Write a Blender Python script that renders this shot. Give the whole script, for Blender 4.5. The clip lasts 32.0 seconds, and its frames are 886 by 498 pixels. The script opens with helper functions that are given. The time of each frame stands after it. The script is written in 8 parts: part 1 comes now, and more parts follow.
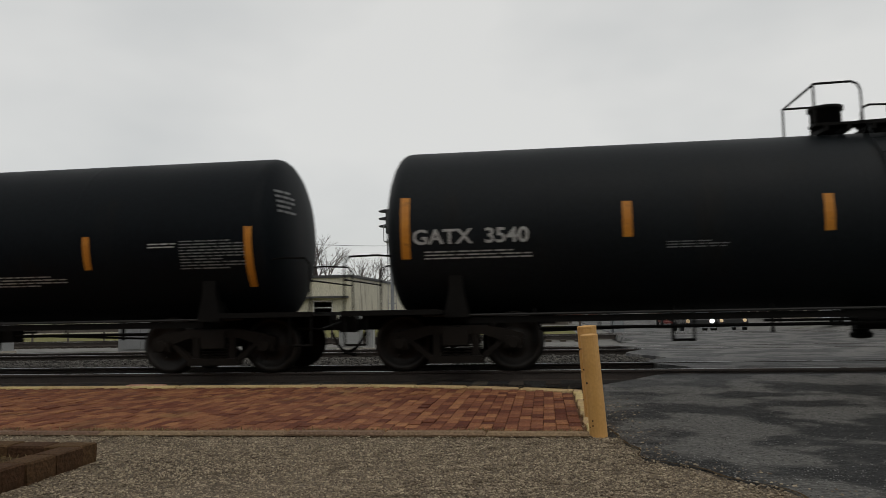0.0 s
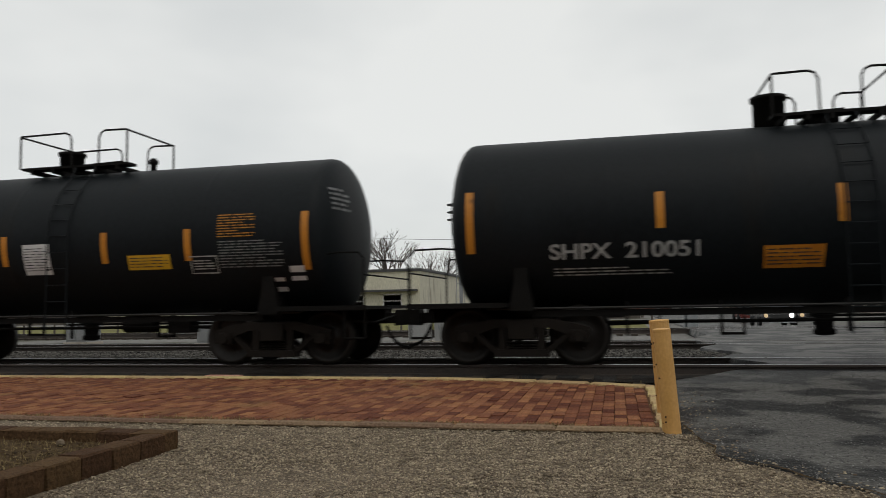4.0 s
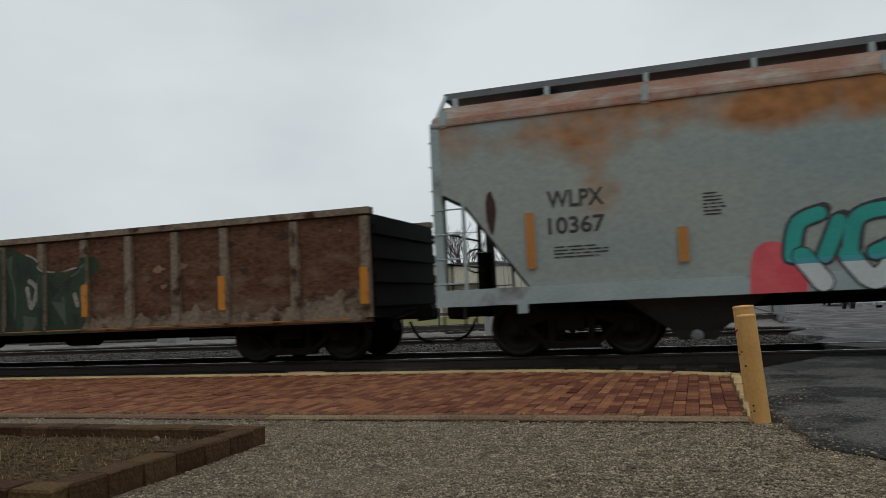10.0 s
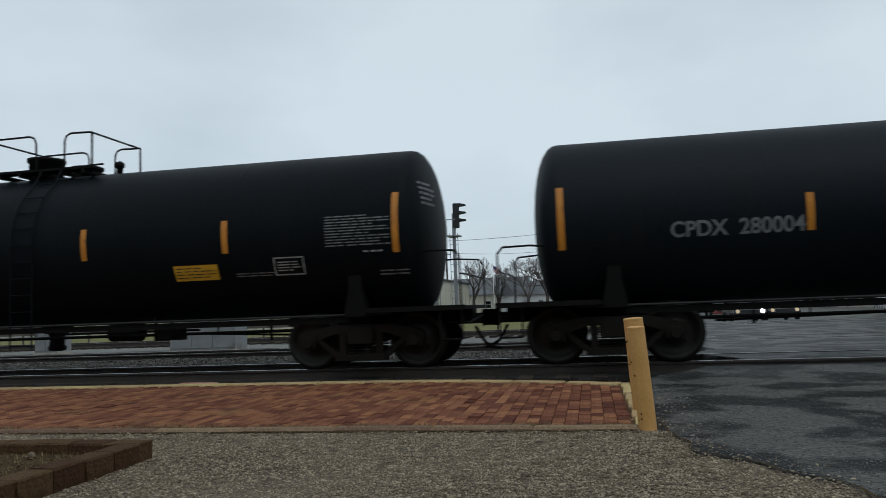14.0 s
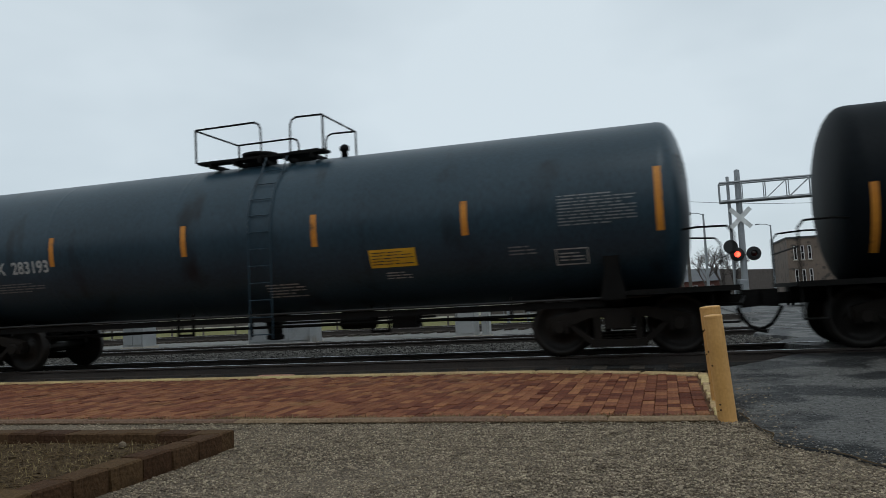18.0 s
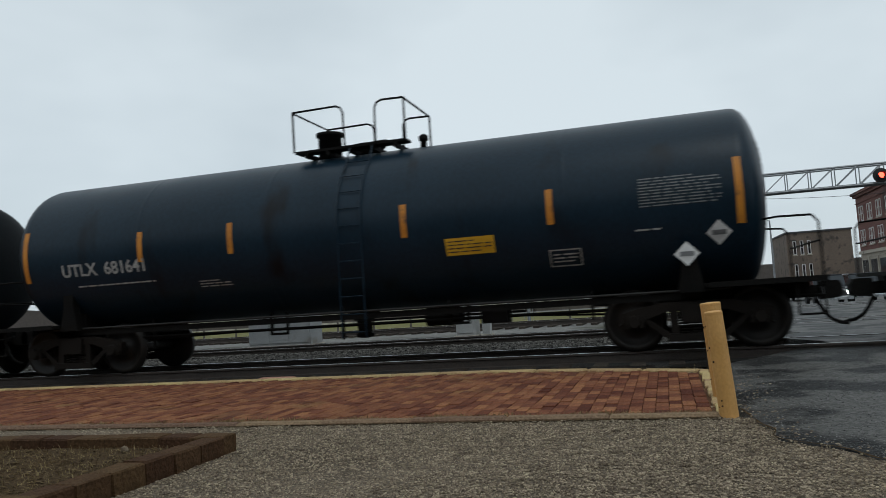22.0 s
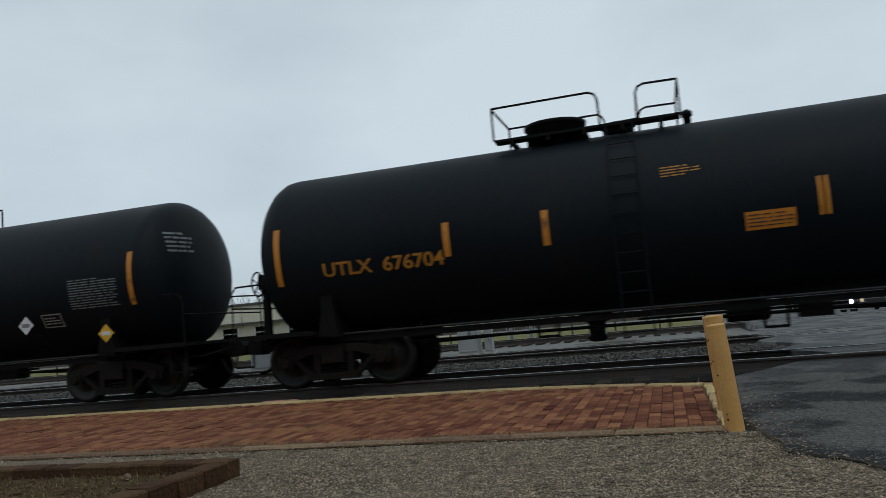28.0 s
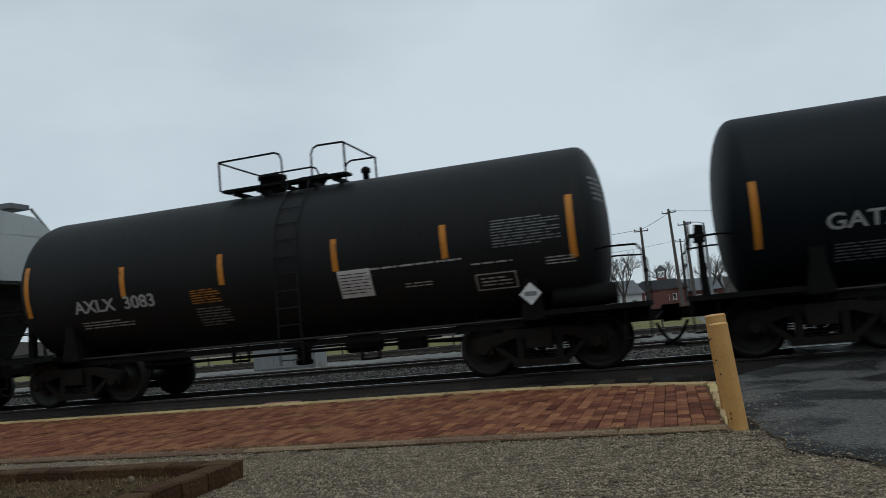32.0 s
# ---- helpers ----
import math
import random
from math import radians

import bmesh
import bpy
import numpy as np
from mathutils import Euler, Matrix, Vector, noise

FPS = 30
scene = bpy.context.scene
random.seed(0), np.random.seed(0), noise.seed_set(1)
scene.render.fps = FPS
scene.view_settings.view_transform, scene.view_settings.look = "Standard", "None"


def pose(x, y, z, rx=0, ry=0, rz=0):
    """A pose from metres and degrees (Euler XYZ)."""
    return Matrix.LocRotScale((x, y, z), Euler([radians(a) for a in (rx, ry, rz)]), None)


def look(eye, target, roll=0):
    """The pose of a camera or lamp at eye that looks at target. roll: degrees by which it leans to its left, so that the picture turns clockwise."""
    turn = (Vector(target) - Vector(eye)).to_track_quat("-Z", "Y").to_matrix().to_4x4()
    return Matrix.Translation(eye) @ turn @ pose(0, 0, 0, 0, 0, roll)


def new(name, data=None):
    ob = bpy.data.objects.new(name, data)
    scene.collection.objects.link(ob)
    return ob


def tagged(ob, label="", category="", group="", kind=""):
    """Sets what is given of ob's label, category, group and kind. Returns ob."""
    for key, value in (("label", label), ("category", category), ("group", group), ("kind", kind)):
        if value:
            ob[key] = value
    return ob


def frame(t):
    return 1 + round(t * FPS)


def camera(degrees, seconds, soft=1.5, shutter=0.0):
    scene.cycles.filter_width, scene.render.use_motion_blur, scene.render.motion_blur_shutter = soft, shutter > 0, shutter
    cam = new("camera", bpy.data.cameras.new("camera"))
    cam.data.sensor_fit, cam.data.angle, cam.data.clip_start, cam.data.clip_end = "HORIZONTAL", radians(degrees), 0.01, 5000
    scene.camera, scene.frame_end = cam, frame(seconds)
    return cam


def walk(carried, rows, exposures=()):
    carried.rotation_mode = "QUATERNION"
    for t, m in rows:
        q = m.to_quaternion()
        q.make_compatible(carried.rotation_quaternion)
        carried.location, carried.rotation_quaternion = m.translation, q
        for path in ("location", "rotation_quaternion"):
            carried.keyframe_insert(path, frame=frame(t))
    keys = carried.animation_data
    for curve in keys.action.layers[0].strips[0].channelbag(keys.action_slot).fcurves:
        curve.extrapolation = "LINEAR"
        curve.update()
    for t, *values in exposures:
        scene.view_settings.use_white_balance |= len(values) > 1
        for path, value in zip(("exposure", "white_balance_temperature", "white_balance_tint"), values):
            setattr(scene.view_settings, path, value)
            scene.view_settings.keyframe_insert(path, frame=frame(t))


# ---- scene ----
from mathutils import geometry

cam = camera(61.05, 32.0, soft=0.5, shutter=0.13)

# the camera stands in one place and is turned by hand: seconds, tilt, lean, heading
EYE = (0.0, 0.0, 1.085)
TURNS = [
    (0.0, 94.79, 1.10, 7.75),
    (0.5, 94.97, 1.55, 8.47),
    (1.0, 94.83, 1.51, 8.18),
    (1.5, 93.63, 1.62, 8.97),
    (2.0, 93.93, 2.15, 8.09),
    (2.5, 93.87, 1.58, 8.14),
    (3.0, 93.65, 1.62, 9.25),
    (3.5, 94.00, 1.19, 10.03),
    (4.0, 94.38, 0.96, 12.96),
    (4.5, 94.55, 0.72, 16.83),
    (6.5, 94.42, 1.46, 20.26),
    (7.0, 94.46, 1.50, 19.58),
    (7.5, 94.91, 1.40, 19.94),
    (8.0, 94.08, 1.53, 20.24),
    (8.5, 94.51, 1.56, 19.93),
    (9.0, 93.72, 1.68, 18.90),
    (9.5, 94.03, 2.60, 18.44),
    (10.0, 94.05, 2.66, 18.69),
    (10.5, 93.72, 2.99, 17.43),
    (11.0, 93.66, 2.82, 14.81),
    (11.5, 93.92, 3.34, 14.13),
    (12.0, 95.44, 2.91, 12.10),
    (12.5, 95.31, 3.51, 11.21),
    (13.0, 94.59, 2.96, 10.34),
    (13.5, 94.68, 2.13, 13.06),
    (14.0, 94.50, 2.12, 11.11),
    (14.5, 93.62, 2.08, 10.36),
    (15.0, 93.28, 3.37, 11.53),
    (15.5, 93.66, 1.52, 14.29),
    (17.5, 93.17, 2.92, 16.19),
    (18.0, 94.08, 2.91, 16.47),
    (18.5, 93.55, 3.18, 16.37),
    (19.0, 93.67, 3.04, 16.82),
    (19.5, 94.44, 3.71, 16.47),
    (20.0, 94.48, 3.08, 16.57),
    (20.5, 93.81, 3.55, 16.49),
    (21.0, 93.71, 3.84, 17.01),
    (21.5, 93.75, 3.78, 16.99),
    (22.0, 94.08, 3.70, 16.49),
    (22.5, 94.04, 3.11, 16.32),
    (23.0, 93.74, 3.70, 16.61),
    (23.5, 93.70, 3.81, 16.95),
    (24.0, 93.98, 3.73, 16.77),
    (24.5, 93.51, 4.32, 16.87),
    (26.5, 95.34, 4.35, 16.71),
    (27.0, 95.77, 4.40, 17.05),
    (27.5, 95.55, 4.78, 16.45),
    (28.0, 95.54, 4.98, 16.62),
    (28.5, 95.48, 5.00, 16.96),
    (29.0, 95.49, 5.30, 17.23),
    (29.5, 95.60, 5.28, 17.09),
    (30.0, 95.67, 5.71, 17.51),
    (30.5, 96.00, 5.19, 17.71),
    (31.0, 96.14, 5.24, 17.47),
    (31.5, 95.96, 5.21, 17.42),
    (32.0, 95.60, 5.34, 16.80),
]
LOOKS = [
    (0.0, -0.1, 6800, 11), (1.0, 0.0, 6800, 11), (2.0, 0.16, 6800, 11), (3.0, 0.18, 6800, 11), (4.0, 0.1, 6750, 10), (8.0, 0.1, 6700, 9), (9.1, 0.06, 6580, 8), (9.5, 0.17, 6500, 8), (10.0, -0.06, 6350, 8), (11.0, -0.36, 5700, 4), (12.3, -0.36, 5700, 4), (14.0, -0.08, 5850, 4), (15.3, 0.1, 6050, 5), (18.0, -0.04, 5950, 5), (21.0, -0.02, 6000, 5), (24.0, 0.0, 6050, 5), (27.0, -0.12, 5850, 4), (32.0, -0.2, 5850, 4),
]
walk(cam, [(t, pose(*EYE, rx, ry, rz)) for t, rx, ry, rz in TURNS], LOOKS)

# ---- sky and light ----
world = bpy.data.worlds.new("overcast_sky")
scene.world = world
world.use_nodes = True
wt = world.node_tree
wt.nodes.clear()
w_out = wt.nodes.new("ShaderNodeOutputWorld")
w_bg = wt.nodes.new("ShaderNodeBackground")
w_sky = wt.nodes.new("ShaderNodeTexSky")
w_sky.sky_type, w_sky.sun_disc = "NISHITA", False
w_sky.sun_elevation, w_sky.sun_rotation = radians(38), radians(150)
w_dim = wt.nodes.new("ShaderNodeMix")
w_dim.data_type, w_dim.blend_type = "RGBA", "MULTIPLY"
w_dim.inputs["Factor"].default_value = 1.0
w_dim.inputs["B"].default_value = (0.1, 0.1, 0.1, 1)
w_co = wt.nodes.new("ShaderNodeTexCoord")
w_map = wt.nodes.new("ShaderNodeMapping")
w_map.inputs["Scale"].default_value = (1.0, 1.0, 2.2)
w_n = wt.nodes.new("ShaderNodeTexNoise")
w_n.inputs["Scale"].default_value, w_n.inputs["Detail"].default_value = 1.7, 4.0
w_n.inputs["Roughness"].default_value = 0.5
w_ramp = wt.nodes.new("ShaderNodeValToRGB")
w_ramp.color_ramp.elements[0].position, w_ramp.color_ramp.elements[0].color = 0.33, (0.55, 0.585, 0.605, 1)
w_ramp.color_ramp.elements[1].position, w_ramp.color_ramp.elements[1].color = 0.66, (0.76, 0.785, 0.79, 1)
w_mix = wt.nodes.new("ShaderNodeMix")
w_mix.data_type = "RGBA"
w_mix.inputs["Factor"].default_value = 0.93
wt.links.new(w_co.outputs["Generated"], w_map.inputs["Vector"])
wt.links.new(w_map.outputs["Vector"], w_n.inputs["Vector"])
wt.links.new(w_n.outputs["Fac"], w_ramp.inputs["Fac"])
wt.links.new(w_sky.outputs["Color"], w_dim.inputs["A"])
wt.links.new(w_dim.outputs["Result"], w_mix.inputs["A"])
wt.links.new(w_ramp.outputs["Color"], w_mix.inputs["B"])
wt.links.new(w_mix.outputs["Result"], w_bg.inputs["Color"])
w_bg.inputs["Strength"].default_value = 1.0
wt.links.new(w_bg.outputs["Background"], w_out.inputs["Surface"])
sun = new("sun", bpy.data.lights.new("sun", "SUN"))
sun.data.energy, sun.data.angle, sun.data.color = 0.5, radians(25), (1.0, 0.97, 0.92)
sun.matrix_basis = look((0, 0, 60), (-18, 30, 0))


# ---- materials ----
def surface(name, a, b, scale=6.0, rough=0.7, bump=0.2, fine=60.0, metal=0.0, stain=None, stain_at=0.6, stain_scale=1.3, spread=0.0, spec=0.5, island=False, height=None, squash=(1, 1, 1), detail=5.0, grain=0.35, soft=0.12):
    """A painted, stony or rusty surface: two colours at two scales, an optional third one as stains, and fine relief."""
    m = bpy.data.materials.new(name)
    m.use_nodes = True
    t = m.node_tree
    p = t.nodes["Principled BSDF"]
    co = t.nodes.new("ShaderNodeTexCoord")
    mp = t.nodes.new("ShaderNodeMapping")
    mp.inputs["Scale"].default_value = squash
    t.links.new(co.outputs["Object"], mp.inputs["Vector"])

    def noise_of(s, d=5.0):
        n = t.nodes.new("ShaderNodeTexNoise")
        n.inputs["Scale"].default_value, n.inputs["Detail"].default_value = s, d
        t.links.new(mp.outputs["Vector"], n.inputs["Vector"])
        return n.outputs["Fac"]

    def ramp(fac, lo, hi):
        r = t.nodes.new("ShaderNodeMapRange")
        r.inputs["From Min"].default_value, r.inputs["From Max"].default_value = lo, hi
        t.links.new(fac, r.inputs["Value"])
        return r.outputs["Result"]

    def mix(f, x, y, how="MIX"):
        n = t.nodes.new("ShaderNodeMix")
        n.data_type, n.blend_type = "RGBA", how
        for k, v in (("Factor", f), ("A", x), ("B", y)):
            if isinstance(v, bpy.types.NodeSocket):
                t.links.new(v, n.inputs[k])
            elif k == "Factor":
                n.inputs[k].default_value = v
            else:
                n.inputs[k].default_value = (*v, 1)
        return n.outputs["Result"]

    big, small = noise_of(scale, detail), noise_of(fine, 3.0)
    col = mix(ramp(big, 0.32, 0.68), a, b)
    col = mix(grain, col, mix(ramp(small, 0.25, 0.75), [c * 0.45 for c in a], [min(1, c * 1.7) for c in b]))
    if stain:
        fac = noise_of(stain_scale, 6.0)
        if height:
            sep = t.nodes.new("ShaderNodeSeparateXYZ")
            t.links.new(co.outputs["Object"], sep.inputs["Vector"])
            lift = ramp(sep.outputs["Z"], height[0], height[1])
            add = t.nodes.new("ShaderNodeMath")
            add.operation = "ADD"
            sc = t.nodes.new("ShaderNodeMath")
            sc.operation = "MULTIPLY"
            sc.inputs[1].default_value = height[2]
            t.links.new(lift, sc.inputs[0])
            t.links.new(fac, add.inputs[0])
            t.links.new(sc.outputs[0], add.inputs[1])
            fac = add.outputs[0]
        col = mix(ramp(fac, stain_at, stain_at + soft), col, mix(ramp(noise_of(stain_scale * 6), 0.3, 0.7), stain, [c * 0.55 for c in stain]))
    if spread:
        if island:
            g = t.nodes.new("ShaderNodeNewGeometry")
            rnd = g.outputs["Random Per Island"]
        else:
            g = t.nodes.new("ShaderNodeObjectInfo")
            rnd = g.outputs["Random"]
        hsv = t.nodes.new("ShaderNodeHueSaturation")
        t.links.new(ramp(rnd, -1.0 / spread + 0.5, 1.0 / spread + 0.5), hsv.inputs["Value"])
        mr = t.nodes.new("ShaderNodeMapRange")
        mr.inputs["To Min"].default_value, mr.inputs["To Max"].default_value = 1 - spread, 1 + spread
        t.links.new(rnd, mr.inputs["Value"])
        t.links.new(mr.outputs["Result"], hsv.inputs["Value"])
        mh = t.nodes.new("ShaderNodeMapRange")
        mh.inputs["To Min"].default_value, mh.inputs["To Max"].default_value = 0.49, 0.515
        t.links.new(rnd, mh.inputs["Value"])
        t.links.new(mh.outputs["Result"], hsv.inputs["Hue"])
        t.links.new(col, hsv.inputs["Color"])
        col = hsv.outputs["Color"]
    t.links.new(col, p.inputs["Base Color"])
    rr = t.nodes.new("ShaderNodeMapRange")
    rr.inputs["To Min"].default_value, rr.inputs["To Max"].default_value = max(0.03, rough - 0.12), min(1, rough + 0.12)
    t.links.new(big, rr.inputs["Value"])
    t.links.new(rr.outputs["Result"], p.inputs["Roughness"])
    p.inputs["Metallic"].default_value = metal
    p.inputs["Specular IOR Level"].default_value = spec
    if bump:
        bn = t.nodes.new("ShaderNodeBump")
        bn.inputs["Strength"].default_value, bn.inputs["Distance"].default_value = bump, 0.02
        t.links.new(small, bn.inputs["Height"])
        t.links.new(bn.outputs["Normal"], p.inputs["Normal"])
    return m


def glow(name, colour, strength):
    m = bpy.data.materials.new(name)
    m.use_nodes = True
    p = m.node_tree.nodes["Principled BSDF"]
    p.inputs["Base Color"].default_value = (*colour, 1)
    p.inputs["Emission Color"].default_value = (*colour, 1)
    p.inputs["Emission Strength"].default_value = strength
    return m


def glass(name, tint=(0.02, 0.025, 0.03)):
    m = bpy.data.materials.new(name)
    m.use_nodes = True
    p = m.node_tree.nodes["Principled BSDF"]
    p.inputs["Base Color"].default_value = (*tint, 1)
    p.inputs["Roughness"].default_value = 0.08
    return m


TANK_BLACK = surface("black_tank_paint", (0.0031, 0.0045, 0.0058), (0.0053, 0.0074, 0.0094), 0.9, 0.55, 0.05, 30, stain=(0.0100, 0.0103, 0.0102), stain_at=0.62, squash=(1, 1, 0.35), spec=0.08)
TANK_NAVY = surface("blue_black_satin_tank_paint", (0.0040, 0.0061, 0.0083), (0.0068, 0.0100, 0.0132), 0.9, 0.55, 0.05, 30, stain=(0.0120, 0.0128, 0.0135), stain_at=0.62, squash=(1, 1, 0.35), spec=0.12)
TANK_DUSTY = surface("brown_dusted_tank_paint", (0.0085, 0.0090, 0.0092), (0.0150, 0.0158, 0.0160), 0.9, 0.58, 0.05, 30, stain=(0.0200, 0.0190, 0.0172), stain_at=0.58, soft=0.25, squash=(1, 1, 0.35), spec=0.16)
TANK_BLUE = surface("blue_black_tank_paint", (0.0040, 0.0125, 0.0215), (0.0078, 0.0215, 0.0360), 0.9, 0.38, 0.05, 30, stain=(0.0045, 0.0065, 0.0095), stain_at=0.6, squash=(1, 1, 0.3), spec=0.24)
TANK_SLATE = surface("slate_blue_tank_paint", (0.0120, 0.0262, 0.0375), (0.0225, 0.0438, 0.0605), 0.9, 0.38, 0.05, 30, stain=(0.0080, 0.0145, 0.0195), stain_at=0.6, squash=(1, 1, 0.3), spec=0.36)
TANK_SHEEN = surface("dusty_black_tank_paint", (0.0048, 0.0063, 0.0075), (0.0085, 0.0109, 0.0126), 0.9, 0.55, 0.05, 30, stain=(0.0130, 0.0135, 0.0130), stain_at=0.62, squash=(1, 1, 0.35), spec=0.14)
TANK_RUSTY = surface("rusty_black_tank_paint", (0.0040, 0.0040, 0.0040), (0.0075, 0.0066, 0.0060), 0.9, 0.5, 0.08, 30, stain=(0.0560, 0.0215, 0.0135), stain_at=0.81, height=(3.0, 3.65, 0.4), stain_scale=0.9, spec=0.2)
STEEL_BLACK = surface("near_black_steel", (0.0045, 0.0045, 0.0044), (0.0095, 0.0088, 0.0080), 3, 0.7, 0.15, 40, spec=0.08)
TRUCK_BROWN = surface("rusty_brown_cast_steel", (0.0056, 0.0044, 0.0035), (0.0122, 0.0093, 0.0072), 4, 0.75, 0.25, 50, spec=0.15)
SLOPE_GREY = surface("dark_slope_and_shaded_post_paint", (0.020, 0.0185, 0.0165), (0.042, 0.038, 0.034), 1.6, 0.8, 0.15, 30, stain=(0.060, 0.057, 0.052), stain_at=0.6, squash=(1, 1, 0.4), spec=0.2)
GATE_GREY = surface("dull_grey_brown_gate_paint", (0.030, 0.030, 0.028), (0.060, 0.055, 0.050), 2, 0.75, 0.2, 40, stain=(0.05, 0.028, 0.02), stain_at=0.58)
RUST_DARK = surface("dark_bare_rust", (0.028, 0.013, 0.009), (0.062, 0.030, 0.020), 4, 0.9, 0.4, 40)
FADED_ORANGE = surface("faded_orange_tape", (0.34, 0.135, 0.025), (0.46, 0.20, 0.04), 3, 0.6, 0.02, 60, grain=0.25)
# dark dirt, blackened further for the shadow beside the train and rail
SHADED_CINDER = surface("dirty_cinder_with_painted_shade", (0.008, 0.0067, 0.0056), (0.0175, 0.015, 0.0125), 3, 0.9, 0.7, 35, grain=0.5, spec=0.1)
WHEEL_STEEL = surface("worn_wheel_steel", (0.011, 0.0097, 0.0084), (0.024, 0.0212, 0.0187), 3, 0.45, 0.1, 60, metal=0.35, spec=0.3)
REFLECT = surface("amber_reflective_tape", (0.42, 0.150, 0.010), (0.56, 0.225, 0.018), 3, 0.5, 0.02, 60, stain=(0.22, 0.09, 0.02), stain_at=0.6, stain_scale=5, grain=0.3)
SIGN_YELLOW = surface("yellow_decal", (0.60, 0.325, 0.012), (0.70, 0.40, 0.02), 4, 0.55, 0.0, 60, grain=0.1)
SIGN_ORANGE = surface("orange_decal", (0.50, 0.17, 0.010), (0.60, 0.22, 0.014), 4, 0.55, 0.0, 60, grain=0.1)
SIGN_WHITE = surface("white_decal", (0.55, 0.55, 0.54), (0.72, 0.72, 0.70), 4, 0.5, 0.0, 60, grain=0.1)
SIGN_BLACK = surface("black_decal", (0.012, 0.012, 0.012), (0.02, 0.02, 0.02), 4, 0.5, 0.0, 60)
STENCIL = surface("worn_white_stencil", (0.24, 0.24, 0.23), (0.42, 0.42, 0.40), 12, 0.6, 0.0, 60)
STENCIL_DIM = surface("faded_grey_stencil", (0.10, 0.104, 0.108), (0.20, 0.205, 0.205), 12, 0.6, 0.0, 60)
STENCIL_YELLOW = surface("worn_yellow_stencil", (0.25, 0.105, 0.008), (0.45, 0.20, 0.014), 12, 0.6, 0.0, 60)
STENCIL_BLACK = surface("black_stencil", (0.015, 0.015, 0.016), (0.05, 0.05, 0.05), 12, 0.6, 0.0, 60)
SIGN_GREEN = surface("pale_green_decal", (0.35, 0.42, 0.20), (0.45, 0.5, 0.28), 4, 0.5, 0.0, 60)
SIGN_BLUE = surface("sky_blue_decal", (0.10, 0.36, 0.58), (0.14, 0.42, 0.65), 4, 0.5, 0.0, 60)
HOPPER_GREY = surface("grey_hopper_paint", (0.395, 0.420, 0.412), (0.480, 0.505, 0.492), 0.4, 0.45, 0.05, 25, stain=(0.345, 0.366, 0.360), stain_at=0.54, stain_scale=0.9, soft=0.3, squash=(1, 1, 0.4), grain=0.08)
HOPPER_TRIM = surface("pale_grey_sill_paint", (0.43, 0.447, 0.430), (0.53, 0.545, 0.525), 1.2, 0.55, 0.05, 25, stain=(0.25, 0.25, 0.235), stain_at=0.62, grain=0.15)
HOPPER_PANEL = surface("bluish_grey_panel_paint", (0.275, 0.298, 0.315), (0.325, 0.348, 0.362), 0.4, 0.45, 0.05, 25, grain=0.08)
HOPPER_RUST = surface("rust_stained_blue_grey_paint", (0.240, 0.296, 0.298), (0.345, 0.362, 0.312), 0.6, 0.6, 0.08, 25, stain=(0.430, 0.192, 0.070), stain_at=0.615, stain_scale=1.25, height=(2.9, 3.55, 0.26), squash=(0.5, 1, 0.75), soft=0.2, grain=0.15, spec=0.2)
HOPPER_RUST_TRIM = surface("blue_grey_sill_paint", (0.27, 0.33, 0.335), (0.35, 0.41, 0.405), 1.2, 0.6, 0.05, 25, stain=(0.16, 0.15, 0.14), stain_at=0.6, grain=0.15)
RUST_BAND = surface("red_brown_rust", (0.165, 0.078, 0.052), (0.275, 0.150, 0.108), 1.6, 0.8, 0.2, 30, stain=(0.370, 0.335, 0.275), stain_at=0.45, soft=0.2, spec=0.2)
GRATING = surface("galvanised_grating", (0.085, 0.089, 0.094), (0.150, 0.156, 0.162), 3, 0.5, 0.1, 60, metal=0.3)
GONDOLA = surface("rusty_flaking_gondola_paint", (0.046, 0.0215, 0.0135), (0.135, 0.068, 0.038), 2.6, 0.88, 0.5, 18, stain=(0.215, 0.160, 0.110), stain_at=0.50, stain_scale=2.6, soft=0.2, detail=9, grain=0.45, squash=(0.55, 1, 1.15), height=(1.5, 2.6, -0.13), spec=0.2)
GONDOLA_TAN = surface("tan_spray_paint", (0.17, 0.105, 0.06), (0.27, 0.18, 0.105), 2.2, 0.85, 0.3, 22, stain=(0.08, 0.04, 0.025), stain_at=0.56, stain_scale=3.0, grain=0.4, spec=0.2)
GONDOLA_PALE = surface("pale_peeling_gondola_paint", (0.112, 0.084, 0.058), (0.235, 0.190, 0.138), 2.2, 0.85, 0.4, 18, stain=(0.070, 0.033, 0.020), stain_at=0.55, stain_scale=3.0, detail=9, grain=0.45, spec=0.2)
TAG_GREEN = surface("dull_green_spray_paint", (0.017, 0.034, 0.020), (0.040, 0.062, 0.040), 1.6, 0.75, 0.2, 30, stain=(0.07, 0.10, 0.075), stain_at=0.62, spec=0.2)
TAG_DEEP = surface("dark_green_spray_paint", (0.008, 0.015, 0.011), (0.016, 0.026, 0.019), 2, 0.75, 0.1, 30)
TAG_SAGE_DARK = surface("faded_green_spray_paint", (0.045, 0.066, 0.044), (0.075, 0.100, 0.070), 2, 0.75, 0.2, 30)
TAG_LIME = surface("lime_spray_paint", (0.13, 0.22, 0.05), (0.20, 0.30, 0.08), 2, 0.7, 0.05, 30, grain=0.15)
TAG_ROSE = surface("rose_spray_paint", (0.55, 0.07, 0.13), (0.62, 0.13, 0.19), 2, 0.6, 0.05, 30, grain=0.12)
